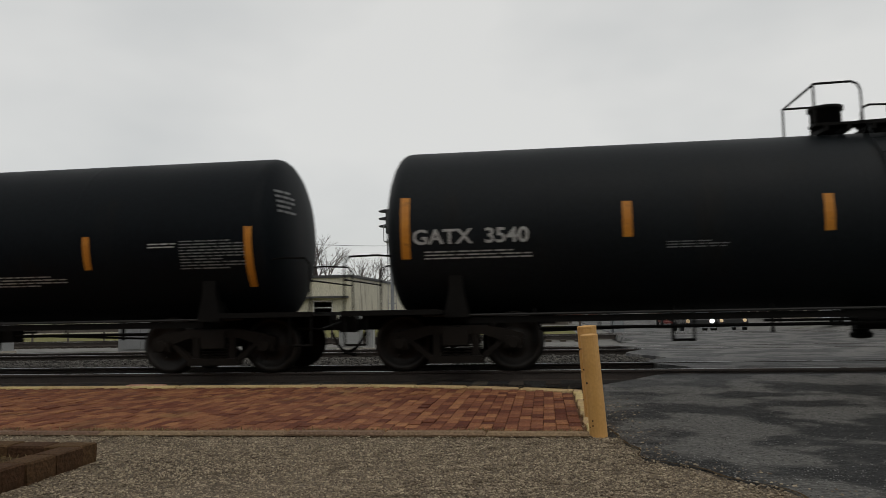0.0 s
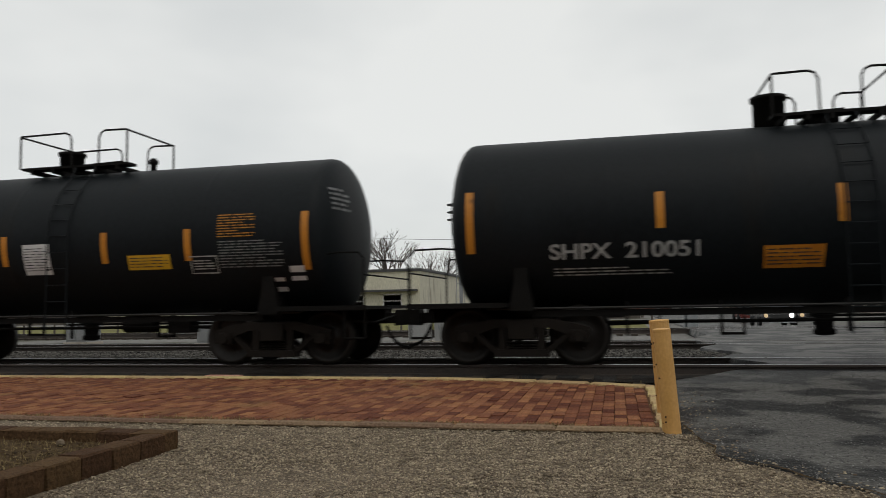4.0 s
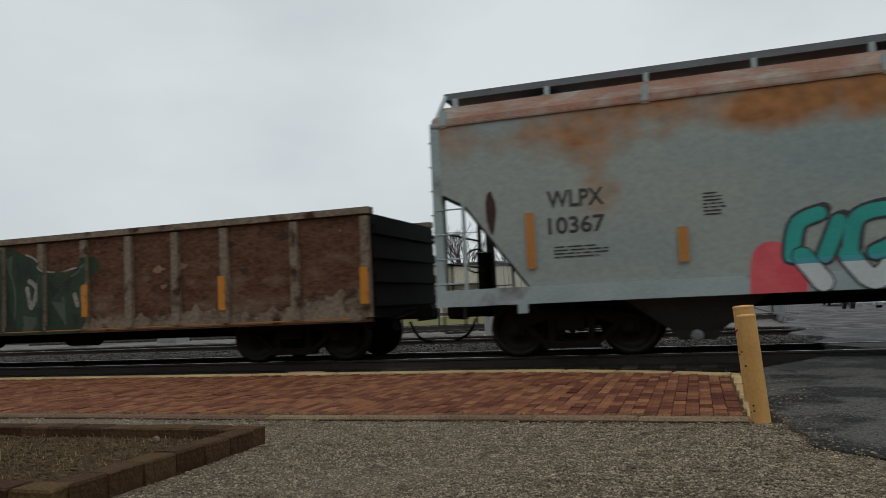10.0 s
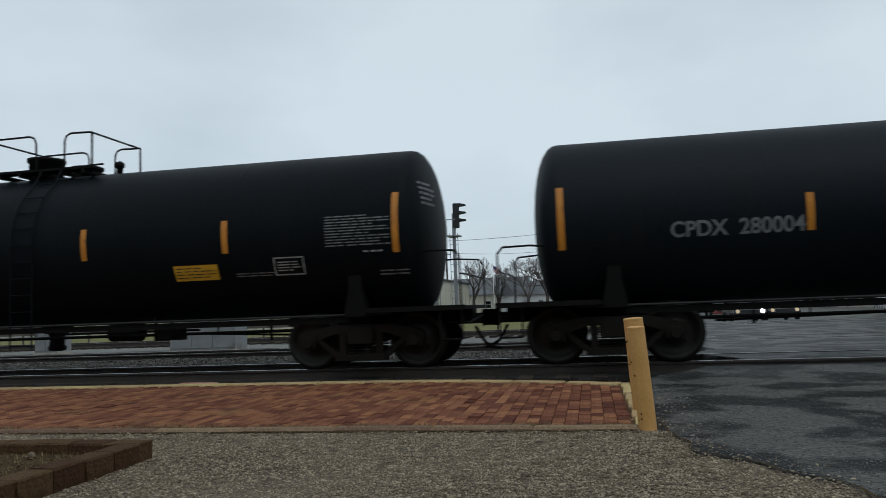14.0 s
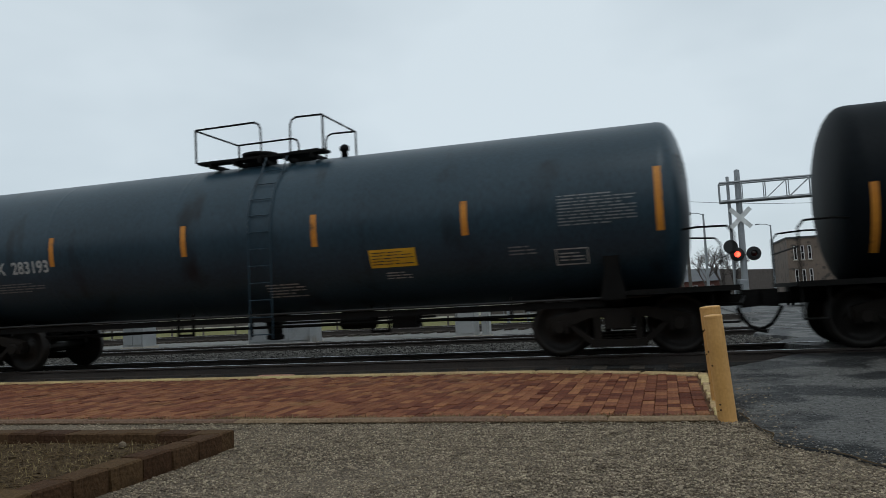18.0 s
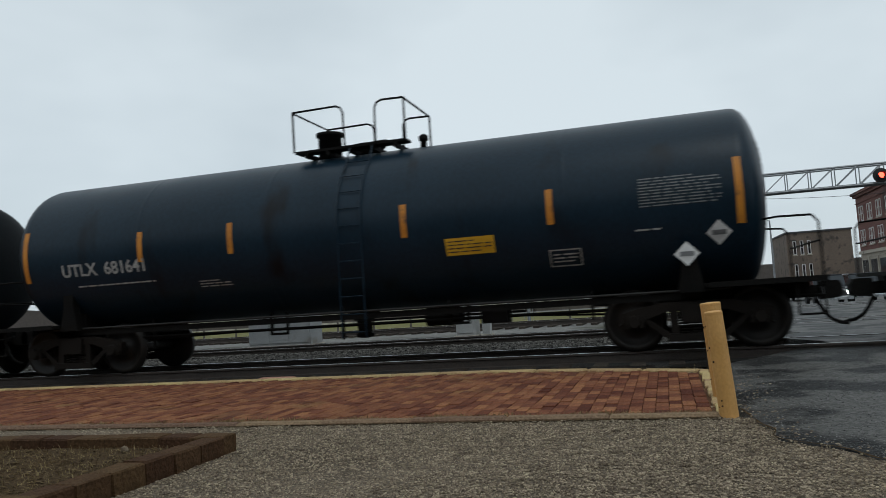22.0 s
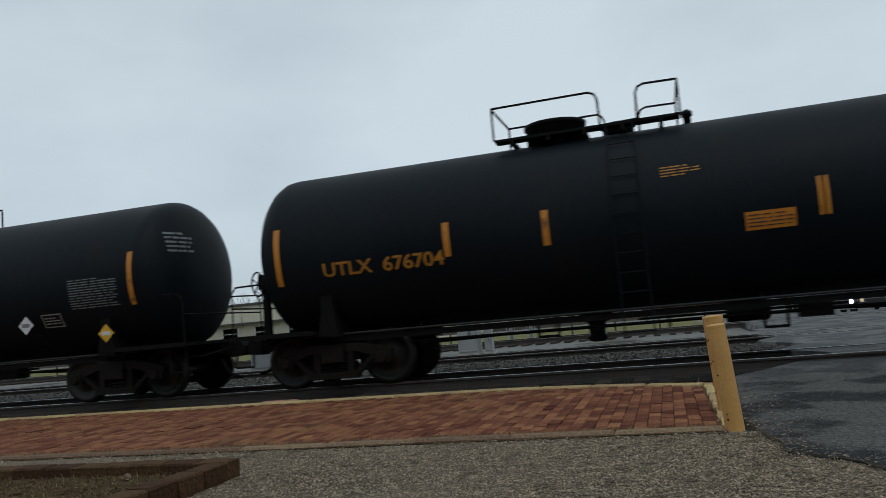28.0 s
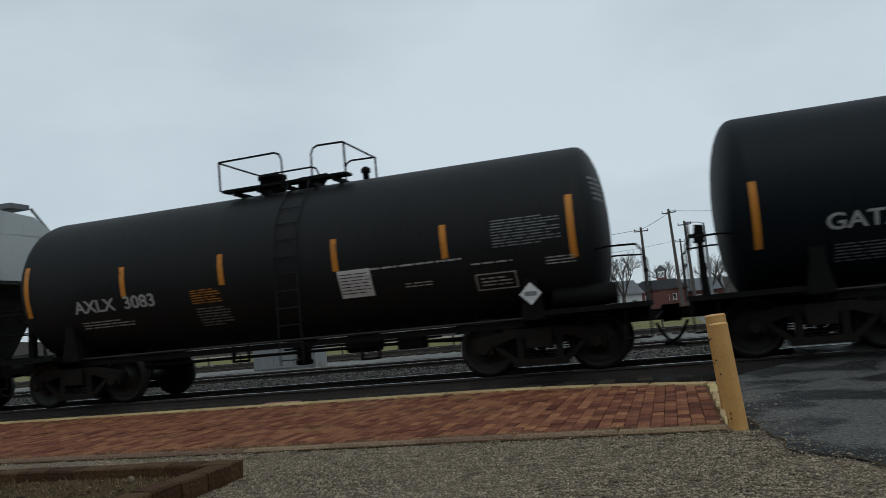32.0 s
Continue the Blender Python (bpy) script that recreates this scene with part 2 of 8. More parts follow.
TAG_TEAL = surface("teal_spray_paint", (0.02, 0.26, 0.23), (0.03, 0.36, 0.30), 2, 0.6, 0.05, 30, grain=0.15)
TAG_PINK = surface("salmon_spray_paint", (0.36, 0.135, 0.10), (0.47, 0.205, 0.155), 2.2, 0.65, 0.05, 30, stain=(0.27, 0.10, 0.085), stain_at=0.56, soft=0.25, grain=0.15)
TAG_RED = surface("coral_red_spray_paint", (0.62, 0.06, 0.085), (0.70, 0.12, 0.13), 2, 0.6, 0.05, 30, grain=0.12)
TAG_YELLOW = surface("yellow_spray_paint", (0.66, 0.42, 0.04), (0.72, 0.50, 0.07), 2, 0.6, 0.05, 30, grain=0.12)
TAG_PURPLE = surface("mauve_spray_paint", (0.13, 0.060, 0.060), (0.20, 0.105, 0.10), 2, 0.6, 0.05, 30, grain=0.12)
TAG_PALE = surface("chalky_white_spray_paint", (0.50, 0.545, 0.53), (0.60, 0.64, 0.62), 1.5, 0.7, 0.05, 25, grain=0.12)
RUST_ORANGE = surface("orange_bare_rust", (0.095, 0.042, 0.020), (0.150, 0.072, 0.036), 4, 0.9, 0.4, 40)
GAP_BROWN = surface("black_brown_shadow_paint", (0.012, 0.008, 0.006), (0.026, 0.017, 0.013), 3, 0.85, 0.2, 30)
TAG_AQUA = surface("aqua_spray_paint", (0.05, 0.28, 0.33), (0.07, 0.34, 0.38), 2, 0.6, 0.05, 30, grain=0.12)
TAG_WHITE = surface("weathered_white_spray_paint", (0.175, 0.172, 0.146), (0.315, 0.306, 0.262), 3.2, 0.75, 0.3, 20, stain=(0.088, 0.085, 0.037), stain_at=0.50, stain_scale=2.1, soft=0.16, grain=0.4, detail=8, spec=0.2)
TAG_MINT = surface("pale_mint_spray_paint", (0.36, 0.42, 0.40), (0.46, 0.52, 0.49), 1.5, 0.7, 0.05, 25, grain=0.12)
GRAVEL = surface("wet_tan_gravel", (0.078, 0.061, 0.043), (0.165, 0.132, 0.096), 0.8, 0.85, 1.0, 40, stain=(0.040, 0.031, 0.020), stain_at=0.55, stain_scale=0.5, grain=0.85, soft=0.2, spec=0.1)
STONES = surface("loose_gravel_stones", (0.150, 0.116, 0.082), (0.345, 0.276, 0.200), 9.0, 0.85, 0.3, 90, stain=(0.100, 0.074, 0.049), stain_at=0.55, stain_scale=5.0, soft=0.2, spread=0.52, island=True, spec=0.1)
BALLAST = surface("grey_track_ballast", (0.018, 0.0174, 0.0166), (0.042, 0.0408, 0.0390), 1.0, 0.9, 0.9, 30, grain=0.7, spec=0.1)
BALLAST_STONES = surface("crushed_ballast_stones", (0.036, 0.0332, 0.0296), (0.112, 0.1045, 0.0945), 5, 0.85, 0.3, 90, spread=0.85, island=True, spec=0.1)
GRIT = surface("pale_road_grit", (0.085, 0.083, 0.080), (0.190, 0.186, 0.180), 5, 0.85, 0.3, 90, spread=0.7, island=True, spec=0.1)
PIPE_GREY = surface("dusty_grey_conduit", (0.011, 0.011, 0.0107), (0.026, 0.0255, 0.0245), 4, 0.6, 0.1, 40, spec=0.3)
ASPHALT = surface("worn_wet_asphalt", (0.040, 0.0385, 0.0350), (0.100, 0.0962, 0.0878), 5.5, 0.55, 1.0, 26, stain=(0.0165, 0.0165, 0.0158), stain_at=0.455, stain_scale=1.05, grain=0.9, soft=0.07, detail=10, spec=0.25)
BRICK = surface("red_paving_brick", (0.115, 0.042, 0.024), (0.215, 0.084, 0.047), 5, 0.8, 0.5, 60, stain=(0.052, 0.036, 0.030), stain_at=0.60, stain_scale=0.7, soft=0.2, spread=0.52, grain=0.6, spec=0.1)
BRICK_FAR = surface("red_paving_brick_field", (0.118, 0.043, 0.024), (0.218, 0.086, 0.047), 1.4, 0.8, 0.5, 60, spread=0.42, island=True, stain=(0.225, 0.125, 0.058), stain_at=0.57, soft=0.2, grain=0.5, spec=0.1)
SAND = surface("sandy_joint", (0.095, 0.050, 0.028), (0.150, 0.082, 0.046), 3, 0.9, 0.5, 60, spec=0.1)
KERB = surface("weathered_concrete_edging", (0.135, 0.086, 0.055), (0.225, 0.150, 0.100), 2.5, 0.85, 0.5, 40, stain=(0.065, 0.038, 0.020), stain_at=0.56, spread=0.25, grain=0.5, spec=0.1)
YELLOW_PAINT = surface("faded_yellow_kerb_paint", (0.380, 0.262, 0.120), (0.510, 0.370, 0.190), 2.5, 0.75, 0.3, 40, stain=(0.215, 0.150, 0.085), stain_at=0.60, spread=0.15, spec=0.2)
POST_YELLOW = surface("yellow_post_paint", (0.56, 0.300, 0.085), (0.68, 0.375, 0.125), 2.5, 0.5, 0.08, 40, stain=(0.08, 0.05, 0.03), stain_at=0.80, stain_scale=9, grain=0.12)
BLOCK = surface("brown_retaining_block", (0.048, 0.026, 0.0125), (0.088, 0.049, 0.026), 6, 0.9, 0.6, 45, stain=(0.019, 0.016, 0.009), stain_at=0.58, spread=0.3, grain=0.5, spec=0.1)
SOIL = surface("damp_mulch_soil", (0.034, 0.021, 0.0095), (0.080, 0.052, 0.025), 5, 0.95, 1.0, 40, grain=0.7, spec=0.1)
STRAW = surface("dry_straw", (0.120, 0.085, 0.042), (0.240, 0.180, 0.098), 8, 0.9, 0.0, 60, spread=0.5, island=True, spec=0.1)
LEAF = surface("dead_leaves", (0.050, 0.031, 0.015), (0.100, 0.066, 0.034), 8, 0.9, 0.2, 60, spread=0.6, island=True, spec=0.1)
RAIL_STEEL = surface("rusty_rail_steel", (0.022, 0.017, 0.014), (0.045, 0.034, 0.027), 4, 0.7, 0.2, 50)
RAIL_TOP = surface("polished_rail_head", (0.35, 0.35, 0.35), (0.5, 0.5, 0.5), 4, 0.3, 0.05, 50, metal=0.9)
TIE = surface("creosoted_timber", (0.03, 0.024, 0.02), (0.065, 0.054, 0.045), 6, 0.9, 0.5, 50, spread=0.3, spec=0.1)
GRASS = surface("winter_grass", (0.10, 0.105, 0.035), (0.19, 0.175, 0.07), 1.2, 0.95, 0.8, 25, stain=(0.14, 0.12, 0.07), stain_at=0.55, spec=0.1)
EARTH = surface("pale_gravel_yard", (0.105, 0.101, 0.094), (0.190, 0.185, 0.172), 0.5, 0.9, 0.8, 8, stain=(0.070, 0.068, 0.045), stain_at=0.55, stain_scale=0.25, grain=0.5, spec=0.1)
GALV = surface("galvanised_steel", (0.20, 0.21, 0.22), (0.30, 0.31, 0.32), 3, 0.45, 0.05, 50, metal=0.4)
CABINET = surface("grey_cabinet_enamel", (0.20, 0.205, 0.205), (0.27, 0.275, 0.275), 2, 0.5, 0.05, 40, stain=(0.24, 0.22, 0.19), stain_at=0.62)
CABINET_PALE = surface("pale_cabinet_enamel", (0.30, 0.30, 0.29), (0.37, 0.37, 0.36), 2, 0.5, 0.05, 40, stain=(0.3, 0.28, 0.24), stain_at=0.62)
CREAM = surface("cream_metal_siding", (0.46, 0.43, 0.33), (0.56, 0.53, 0.42), 0.5, 0.6, 0.1, 20, stain=(0.33, 0.30, 0.22), stain_at=0.58, squash=(1, 1, 0.2))
DARK_TRIM = surface("dark_roof_trim", (0.03, 0.03, 0.032), (0.06, 0.06, 0.062), 2, 0.7, 0.1, 30)
WALL_BRICK = surface("dark_red_brickwork", (0.095, 0.035, 0.027), (0.155, 0.065, 0.05), 3, 0.85, 0.3, 30, stain=(0.07, 0.035, 0.03), stain_at=0.6, stain_scale=0.3)
LIMESTONE = surface("buff_limestone", (0.30, 0.265, 0.215), (0.42, 0.375, 0.31), 1, 0.8, 0.2, 20, stain=(0.2, 0.17, 0.14), stain_at=0.6)
TAN_WALL = surface("brown_rendered_wall", (0.105, 0.080, 0.062), (0.170, 0.130, 0.102), 0.4, 0.85, 0.2, 10, stain=(0.075, 0.062, 0.053), stain_at=0.55)
FRAME_WHITE = surface("white_window_paint", (0.55, 0.54, 0.52), (0.68, 0.67, 0.65), 2, 0.6, 0.05, 30)
PANE = glass("dark_window_glass")
ROOF_GREY = surface("grey_shingle_roof", (0.09, 0.092, 0.098), (0.14, 0.143, 0.15), 1, 0.85, 0.3, 15)
AWNING = surface("green_canvas", (0.02, 0.075, 0.045), (0.03, 0.10, 0.06), 2, 0.8, 0.1, 30)
POLE_WOOD = surface("weathered_pole_timber", (0.06, 0.05, 0.042), (0.11, 0.095, 0.08), 2, 0.9, 0.4, 30, squash=(1, 1, 0.1))
BARK = surface("bare_grey_bark", (0.055, 0.045, 0.040), (0.10, 0.085, 0.075), 3, 0.95, 0.4, 20)
SIGNAL_BLACK = surface("matt_black_signal_paint", (0.012, 0.012, 0.012), (0.022, 0.022, 0.022), 3, 0.8, 0.05, 30)
LAMP_RED = glow("red_signal_lens", (1.0, 0.06, 0.03), 6.0)
LAMP_DARK = glass("unlit_red_lens", (0.05, 0.008, 0.006))
LAMP_WHITE = glow("headlamp_lens", (1.0, 0.97, 0.9), 60.0)
LAMP_AMBER = glow("dim_headlamp_lens", (1.0, 0.72, 0.42), 0.18)
CAR_DARK = surface("dark_car_paint", (0.02, 0.02, 0.022), (0.03, 0.03, 0.033), 3, 0.25, 0.0, 30)
CAR_SILVER = surface("silver_car_paint", (0.30, 0.31, 0.32), (0.36, 0.37, 0.38), 3, 0.28, 0.0, 30, metal=0.5)
CAR_MAROON = surface("maroon_car_paint", (0.10, 0.022, 0.018), (0.14, 0.03, 0.024), 3, 0.28, 0.0, 30)
RUBBER = surface("black_rubber", (0.012, 0.012, 0.012), (0.02, 0.02, 0.02), 6, 0.85, 0.2, 60)
FLAG_RED = surface("faded_red_cloth", (0.30, 0.03, 0.03), (0.38, 0.05, 0.05), 3, 0.85, 0.1, 30)
FLAG_WHITE = surface("white_cloth", (0.6, 0.6, 0.6), (0.7, 0.7, 0.7), 3, 0.85, 0.1, 30)
FLAG_BLUE = surface("navy_cloth", (0.02, 0.03, 0.10), (0.03, 0.045, 0.13), 3, 0.85, 0.1, 30)
PINK_STONE = surface("pinkish_stone", (0.42, 0.20, 0.15), (0.52, 0.28, 0.2), 4, 0.85, 0.3, 40)


# ---- mesh helpers ----
def part(name, bm, material, parent=None, label="", smooth=False, m=None):
    """Links a bmesh as one mesh object, under a thing or a part."""
    me = bpy.data.meshes.new(name)
    bm.normal_update()
    bm.to_mesh(me)
    bm.free()
    return link(name, me, material, parent, label, smooth, m)


def link(name, me, material, parent=None, label="", smooth=False, m=None):
    if material and not me.materials:
        me.materials.append(material)
    if smooth:
        me.shade_smooth()
    ob = new(name, me)
    ob.parent = parent
    if m is not None:
        ob.matrix_basis = m
    if label:
        ob["label"] = label
    return ob


def thing(name, label, category, m=None, group="", kind=""):
    ob = new(name)
    ob.empty_display_size = 0.2
    if m is not None:
        ob.matrix_basis = m
    return tagged(ob, label, category, group, kind)


def box(bm, x0, x1, y0, y1, z0, z1, m=None):
    vs = [bm.verts.new((x, y, z)) for z in (z0, z1) for y in (y0, y1) for x in (x0, x1)]
    for f in ((0, 2, 3, 1), (4, 5, 7, 6), (0, 1, 5, 4), (2, 6, 7, 3), (0, 4, 6, 2), (1, 3, 7, 5)):
        bm.faces.new([vs[i] for i in f])
    if m is not None:
        bmesh.ops.transform(bm, matrix=m, verts=vs)
    return vs


def slab(bm, x0, x1, y0, y1, z0, z1, e=0.01):
    """A box with a chamfered top."""
    lo = [bm.verts.new(p) for p in ((x0, y0, z0), (x1, y0, z0), (x1, y1, z0), (x0, y1, z0))]
    mi = [bm.verts.new(p) for p in ((x0, y0, z1 - e), (x1, y0, z1 - e), (x1, y1, z1 - e), (x0, y1, z1 - e))]
    hi = [bm.verts.new(p) for p in ((x0 + e, y0 + e, z1), (x1 - e, y0 + e, z1), (x1 - e, y1 - e, z1), (x0 + e, y1 - e, z1))]
    for a, b in ((lo, mi), (mi, hi)):
        for i in range(4):
            j = (i + 1) % 4
            bm.faces.new((a[i], a[j], b[j], b[i]))
    bm.faces.new(hi)


def prism(bm, pts, y0, y1):
    """The polygon pts in x and z, drawn out from y0 to y1."""
    a = [bm.verts.new((x, y0, z)) for x, z in pts]
    b = [bm.verts.new((x, y1, z)) for x, z in pts]
    n = len(pts)
    bm.faces.new(a)
    bm.faces.new(b[::-1])
    for i in range(n):
        bm.faces.new((a[i], b[i], b[(i + 1) % n], a[(i + 1) % n]))


def rod(bm, p, q, r, n=8, r2=None):
    p, q = Vector(p), Vector(q)
    d = q - p
    if d.length < 1e-6:
        return
    m = Matrix.Translation((p + q) / 2) @ d.to_track_quat("Z", "Y").to_matrix().to_4x4()
    bmesh.ops.create_cone(bm, cap_ends=True, segments=n, radius1=r, radius2=r if r2 is None else r2, depth=d.length, matrix=m)


def pipe(bm, pts, r, n=6):
    for p, q in zip(pts, pts[1:]):
        rod(bm, p, q, r, n)


def turned(bm, profile, n=32, axis="x", at=(0, 0, 0)):
    """A body of revolution: profile of (place along the axis, radius)."""
    rings = []
    for s, r in profile:
        ring = []
        for i in range(n):
            a = 2 * math.pi * i / n
            c, d = r * math.cos(a), r * math.sin(a)
            p = {"x": (s, c, d), "y": (c, s, d), "z": (c, d, s)}[axis]
            ring.append(bm.verts.new((p[0] + at[0], p[1] + at[1], p[2] + at[2])))
        rings.append(ring)
    for a, b in zip(rings, rings[1:]):
        for i in range(n):
            j = (i + 1) % n
            bm.faces.new((a[i], a[j], b[j], b[i]))
    bm.faces.new(rings[0][::-1])
    bm.faces.new(rings[-1])
    bmesh.ops.recalc_face_normals(bm, faces=bm.faces)


FONT_MESHES = {}


def letters(text):
    """The mesh of a word, one unit wide and one unit high, from the built-in font."""
    if text not in FONT_MESHES:
        cu = bpy.data.curves.new("word", "FONT")
        cu.body, cu.offset = text.replace(" ", "  "), 0.02
        ob = new("word", cu)
        bpy.context.view_layer.update()
        me = bpy.data.meshes.new_from_object(ob.evaluated_get(bpy.context.evaluated_depsgraph_get()))
        bpy.data.objects.remove(ob)
        co = np.array([v.co for v in me.vertices])
        lo, hi = co.min(0), co.max(0)
        FONT_MESHES[text] = ([((x - lo[0]) / (hi[0] - lo[0]), (y - lo[1]) / (hi[1] - lo[1])) for x, y, _ in co], [tuple(p.vertices) for p in me.polygons])
        bpy.data.meshes.remove(me)
    return FONT_MESHES[text]


def word(bm, text, x, z, w, h, lay):
    pts, polys = letters(text)
    vs = [bm.verts.new(lay(x - w / 2 + u * w, z - h / 2 + v * h, 0.007)) for u, v in pts]
    for p in polys:
        bm.faces.new([vs[i] for i in p])


def sheet(bm, x0, x1, z0, z1, lay, lift=0.005, nx=1):
    """A thin patch laid on a shell by lay(x, z, lift)."""
    nz = max(1, int((z1 - z0) / 0.12))
    g = [[bm.verts.new(lay(x0 + (x1 - x0) * i / nx, z0 + (z1 - z0) * k / nz, lift)) for i in range(nx + 1)] for k in range(nz + 1)]
    for k in range(nz):
        for i in range(nx):
            bm.faces.new((g[k][i], g[k][i + 1], g[k + 1][i + 1], g[k + 1][i]))


def trim_to(pts, lo, hi, axis):
    """Cuts a convex outline to lo..hi along one axis."""
    for lim, s in ((lo, 1), (hi, -1)):
        out = []
        for i, p in enumerate(pts):
            q = pts[(i + 1) % len(pts)]
            a, b = (p[axis] - lim) * s, (q[axis] - lim) * s
            if a >= 0:
                out.append(p)
            if (a >= 0) != (b >= 0):
                k = a / (a - b)
                out.append((p[0] + (q[0] - p[0]) * k, p[1] + (q[1] - p[1]) * k))
        pts = out
        if len(pts) < 3:
            return []
    return pts


def patch(bm, pts, lay, lift):
    """A convex decal laid in narrow bands, so that it follows a round shell."""
    z, top = min(p[1] for p in pts), max(p[1] for p in pts)
    n = max(1, round((top - z) / 0.07))
    for k in range(n):
        cut = trim_to(list(pts), z + (top - z) * k / n, z + (top - z) * (k + 1) / n, 1)
        if len(cut) > 2:
            bm.faces.new([bm.verts.new(lay(u, v, lift)) for u, v in cut])


def diamond(bm, x, z, r, lay, lift):
    patch(bm, [(x - r, z), (x, z - r), (x + r, z), (x, z + r)], lay, lift)


def disc(bm, x, z, r, lay, lift, n=24, lo=0.0, hi=1.0):
    patch(bm, [(x + r * math.cos(2 * math.pi * (lo + (hi - lo) * i / n)), z + r * math.sin(2 * math.pi * (lo + (hi - lo) * i / n))) for i in range(n if hi - lo == 1 else n + 1)], lay, lift)


def bars(bm, x, z, w, h, lay, rnd, lift=0.006, pitch=0.047, thick=0.42):
    """Small writing that cannot be read: plain bars, line by line."""
    n = max(1, round(h / pitch))
    for k in range(n):
        zc = z + h / 2 - (k + 0.5) * h / n
        t = min(0.02, h / n * thick / 2)
        x0, end = x - w / 2, x - w / 2 + w * (1.0 if n < 3 or k % 3 else rnd.uniform(0.6, 1.0))
        while x0 < end - 0.03:
            x1 = min(end, x0 + rnd.uniform(0.06, 0.26))
            sheet(bm, x0, x1, zc - t, zc + t, lay, lift)
            x0 = x1 + rnd.uniform(0.02, 0.045)


# ---- the train ----
TRACK_Y, RAIL_Z, YARD_RAIL_Z = 12.8, 0.145, 0.094
MOVERS, SPINNERS = [], []


def run(t):
    """How far the train has come, in metres: it slows a little."""
    return 14.09 * t - 0.0189 * t * t


def wheelset_mesh():
    bm = bmesh.new()
    for s in (-1, 1):
        y = 0.75 * s
        turned(bm, [(y - 0.07 * s, 0.10), (y - 0.07 * s, 0.47), (y - 0.04 * s, 0.485), (y - 0.03 * s, 0.457), (y + 0.07 * s, 0.452), (y + 0.07 * s, 0.375), (y + 0.025 * s, 0.35), (y + 0.02 * s, 0.16), (y + 0.07 * s, 0.13), (y + 0.07 * s, 0.10)], 28, "y")
        turned(bm, [(y + 0.06 * s, 0.085), (y + 0.30 * s, 0.085), (y + 0.31 * s, 0.06)], 12, "y")
        for i in range(3):
            a = 2 * math.pi * i / 3
            box(bm, 0.02 + 0.24 * math.cos(a), 0.07 + 0.24 * math.cos(a), y + 0.01 * s - 0.012, y + 0.01 * s + 0.03, 0.24 * math.sin(a) - 0.03, 0.24 * math.sin(a) + 0.03)
    rod(bm, (0, -0.72, 0), (0, 0.72, 0), 0.085, 12)
    me = bpy.data.meshes.new("wheelset")
    bm.to_mesh(me)
    bm.free()
    me.shade_smooth()
    return me


def side_frame_mesh():
    bm = bmesh.new()
    z = 0.457
    prism(bm, [(-1.06, z - 0.02), (-1.06, z + 0.13), (-0.86, z + 0.19), (-0.45, z + 0.27), (0.45, z + 0.27), (0.86, z + 0.19), (1.06, z + 0.13), (1.06, z - 0.02), (0.74, z + 0.02), (0.42, z + 0.13), (-0.42, z + 0.13), (-0.74, z + 0.02)], -0.07, 0.07)
    for s in (-1, 1):
        prism(bm, [(s * 0.80, z + 0.06), (s * 0.70, z + 0.06), (s * 0.30, z - 0.26), (s * 0.40, z - 0.30)][:: s], -0.055, 0.055)
        prism(bm, [(s * 0.36, z + 0.2), (s * 0.25, z + 0.2), (s * 0.25, z - 0.2), (s * 0.36, z - 0.2)][:: s], -0.06, 0.06)
        box(bm, s * 0.889 - 0.14, s * 0.889 + 0.14, -0.10, 0.10, z - 0.09, z + 0.10)
        turned(bm, [(-0.15, 0.05), (-0.15, 0.085), (-0.10, 0.105), (-0.02, 0.105)], 12, "y", (s * 0.889, 0, z))
    prism(bm, [(-0.44, z - 0.31), (0.44, z - 0.31), (0.40, z - 0.20), (-0.40, z - 0.20)], -0.11, 0.11)
    for x in (-0.16, 0.0, 0.16):
        for k in range(6):
            turned(bm, [(z - 0.2 + k * 0.045, 0.055), (z - 0.185 + k * 0.045, 0.075), (z - 0.17 + k * 0.045, 0.055)], 10, "z", (x, 0, 0))
    box(bm, -0.2, 0.2, -0.09, 0.09, z + 0.08, z + 0.24)
    me = bpy.data.meshes.new("side_frame")
    bm.to_mesh(me)
    bm.free()
    return me


def bolster_mesh():
    bm = bmesh.new()
    prism(bm, [(-0.2, 0.42), (0.2, 0.42), (0.22, 0.7), (-0.22, 0.7)], -1.12, 1.12)
    turned(bm, [(0.7, 0.26), (0.86, 0.26), (0.88, 0.2)], 16, "z")
    rod(bm, (-0.55, -0.7, 0.36), (-0.55, 0.7, 0.36), 0.04)
    rod(bm, (0.55, -0.7, 0.36), (0.55, 0.7, 0.36), 0.04)
    me = bpy.data.meshes.new("truck")
    bm.to_mesh(me)
    bm.free()
    return me


def coupler_mesh():
    bm = bmesh.new()
    box(bm, -0.75, 0.02, -0.08, 0.08, 0.66, 0.84)
    prism(bm, [(0.0, 0.62), (0.26, 0.64), (0.3, 0.7), (0.3, 0.82), (0.26, 0.9), (0.0, 0.9)], -0.16, 0.16)
    pipe(bm, [(-0.1, -0.28, 0.62), (-0.02, -0.3, 0.46), (0.07, -0.3, 0.34), (0.19, -0.29, 0.27), (0.32, -0.28, 0.25)], 0.028)
    pipe(bm, [(-0.5, -0.9, 0.72), (-0.1, -0.9, 0.7), (0.02, -0.2, 0.8)], 0.018)
    me = bpy.data.meshes.new("coupler")
    bm.to_mesh(me)
    bm.free()
    return me


WHEELS, SIDE_FRAME, BOLSTER, COUPLER = wheelset_mesh(), side_frame_mesh(), bolster_mesh(), coupler_mesh()


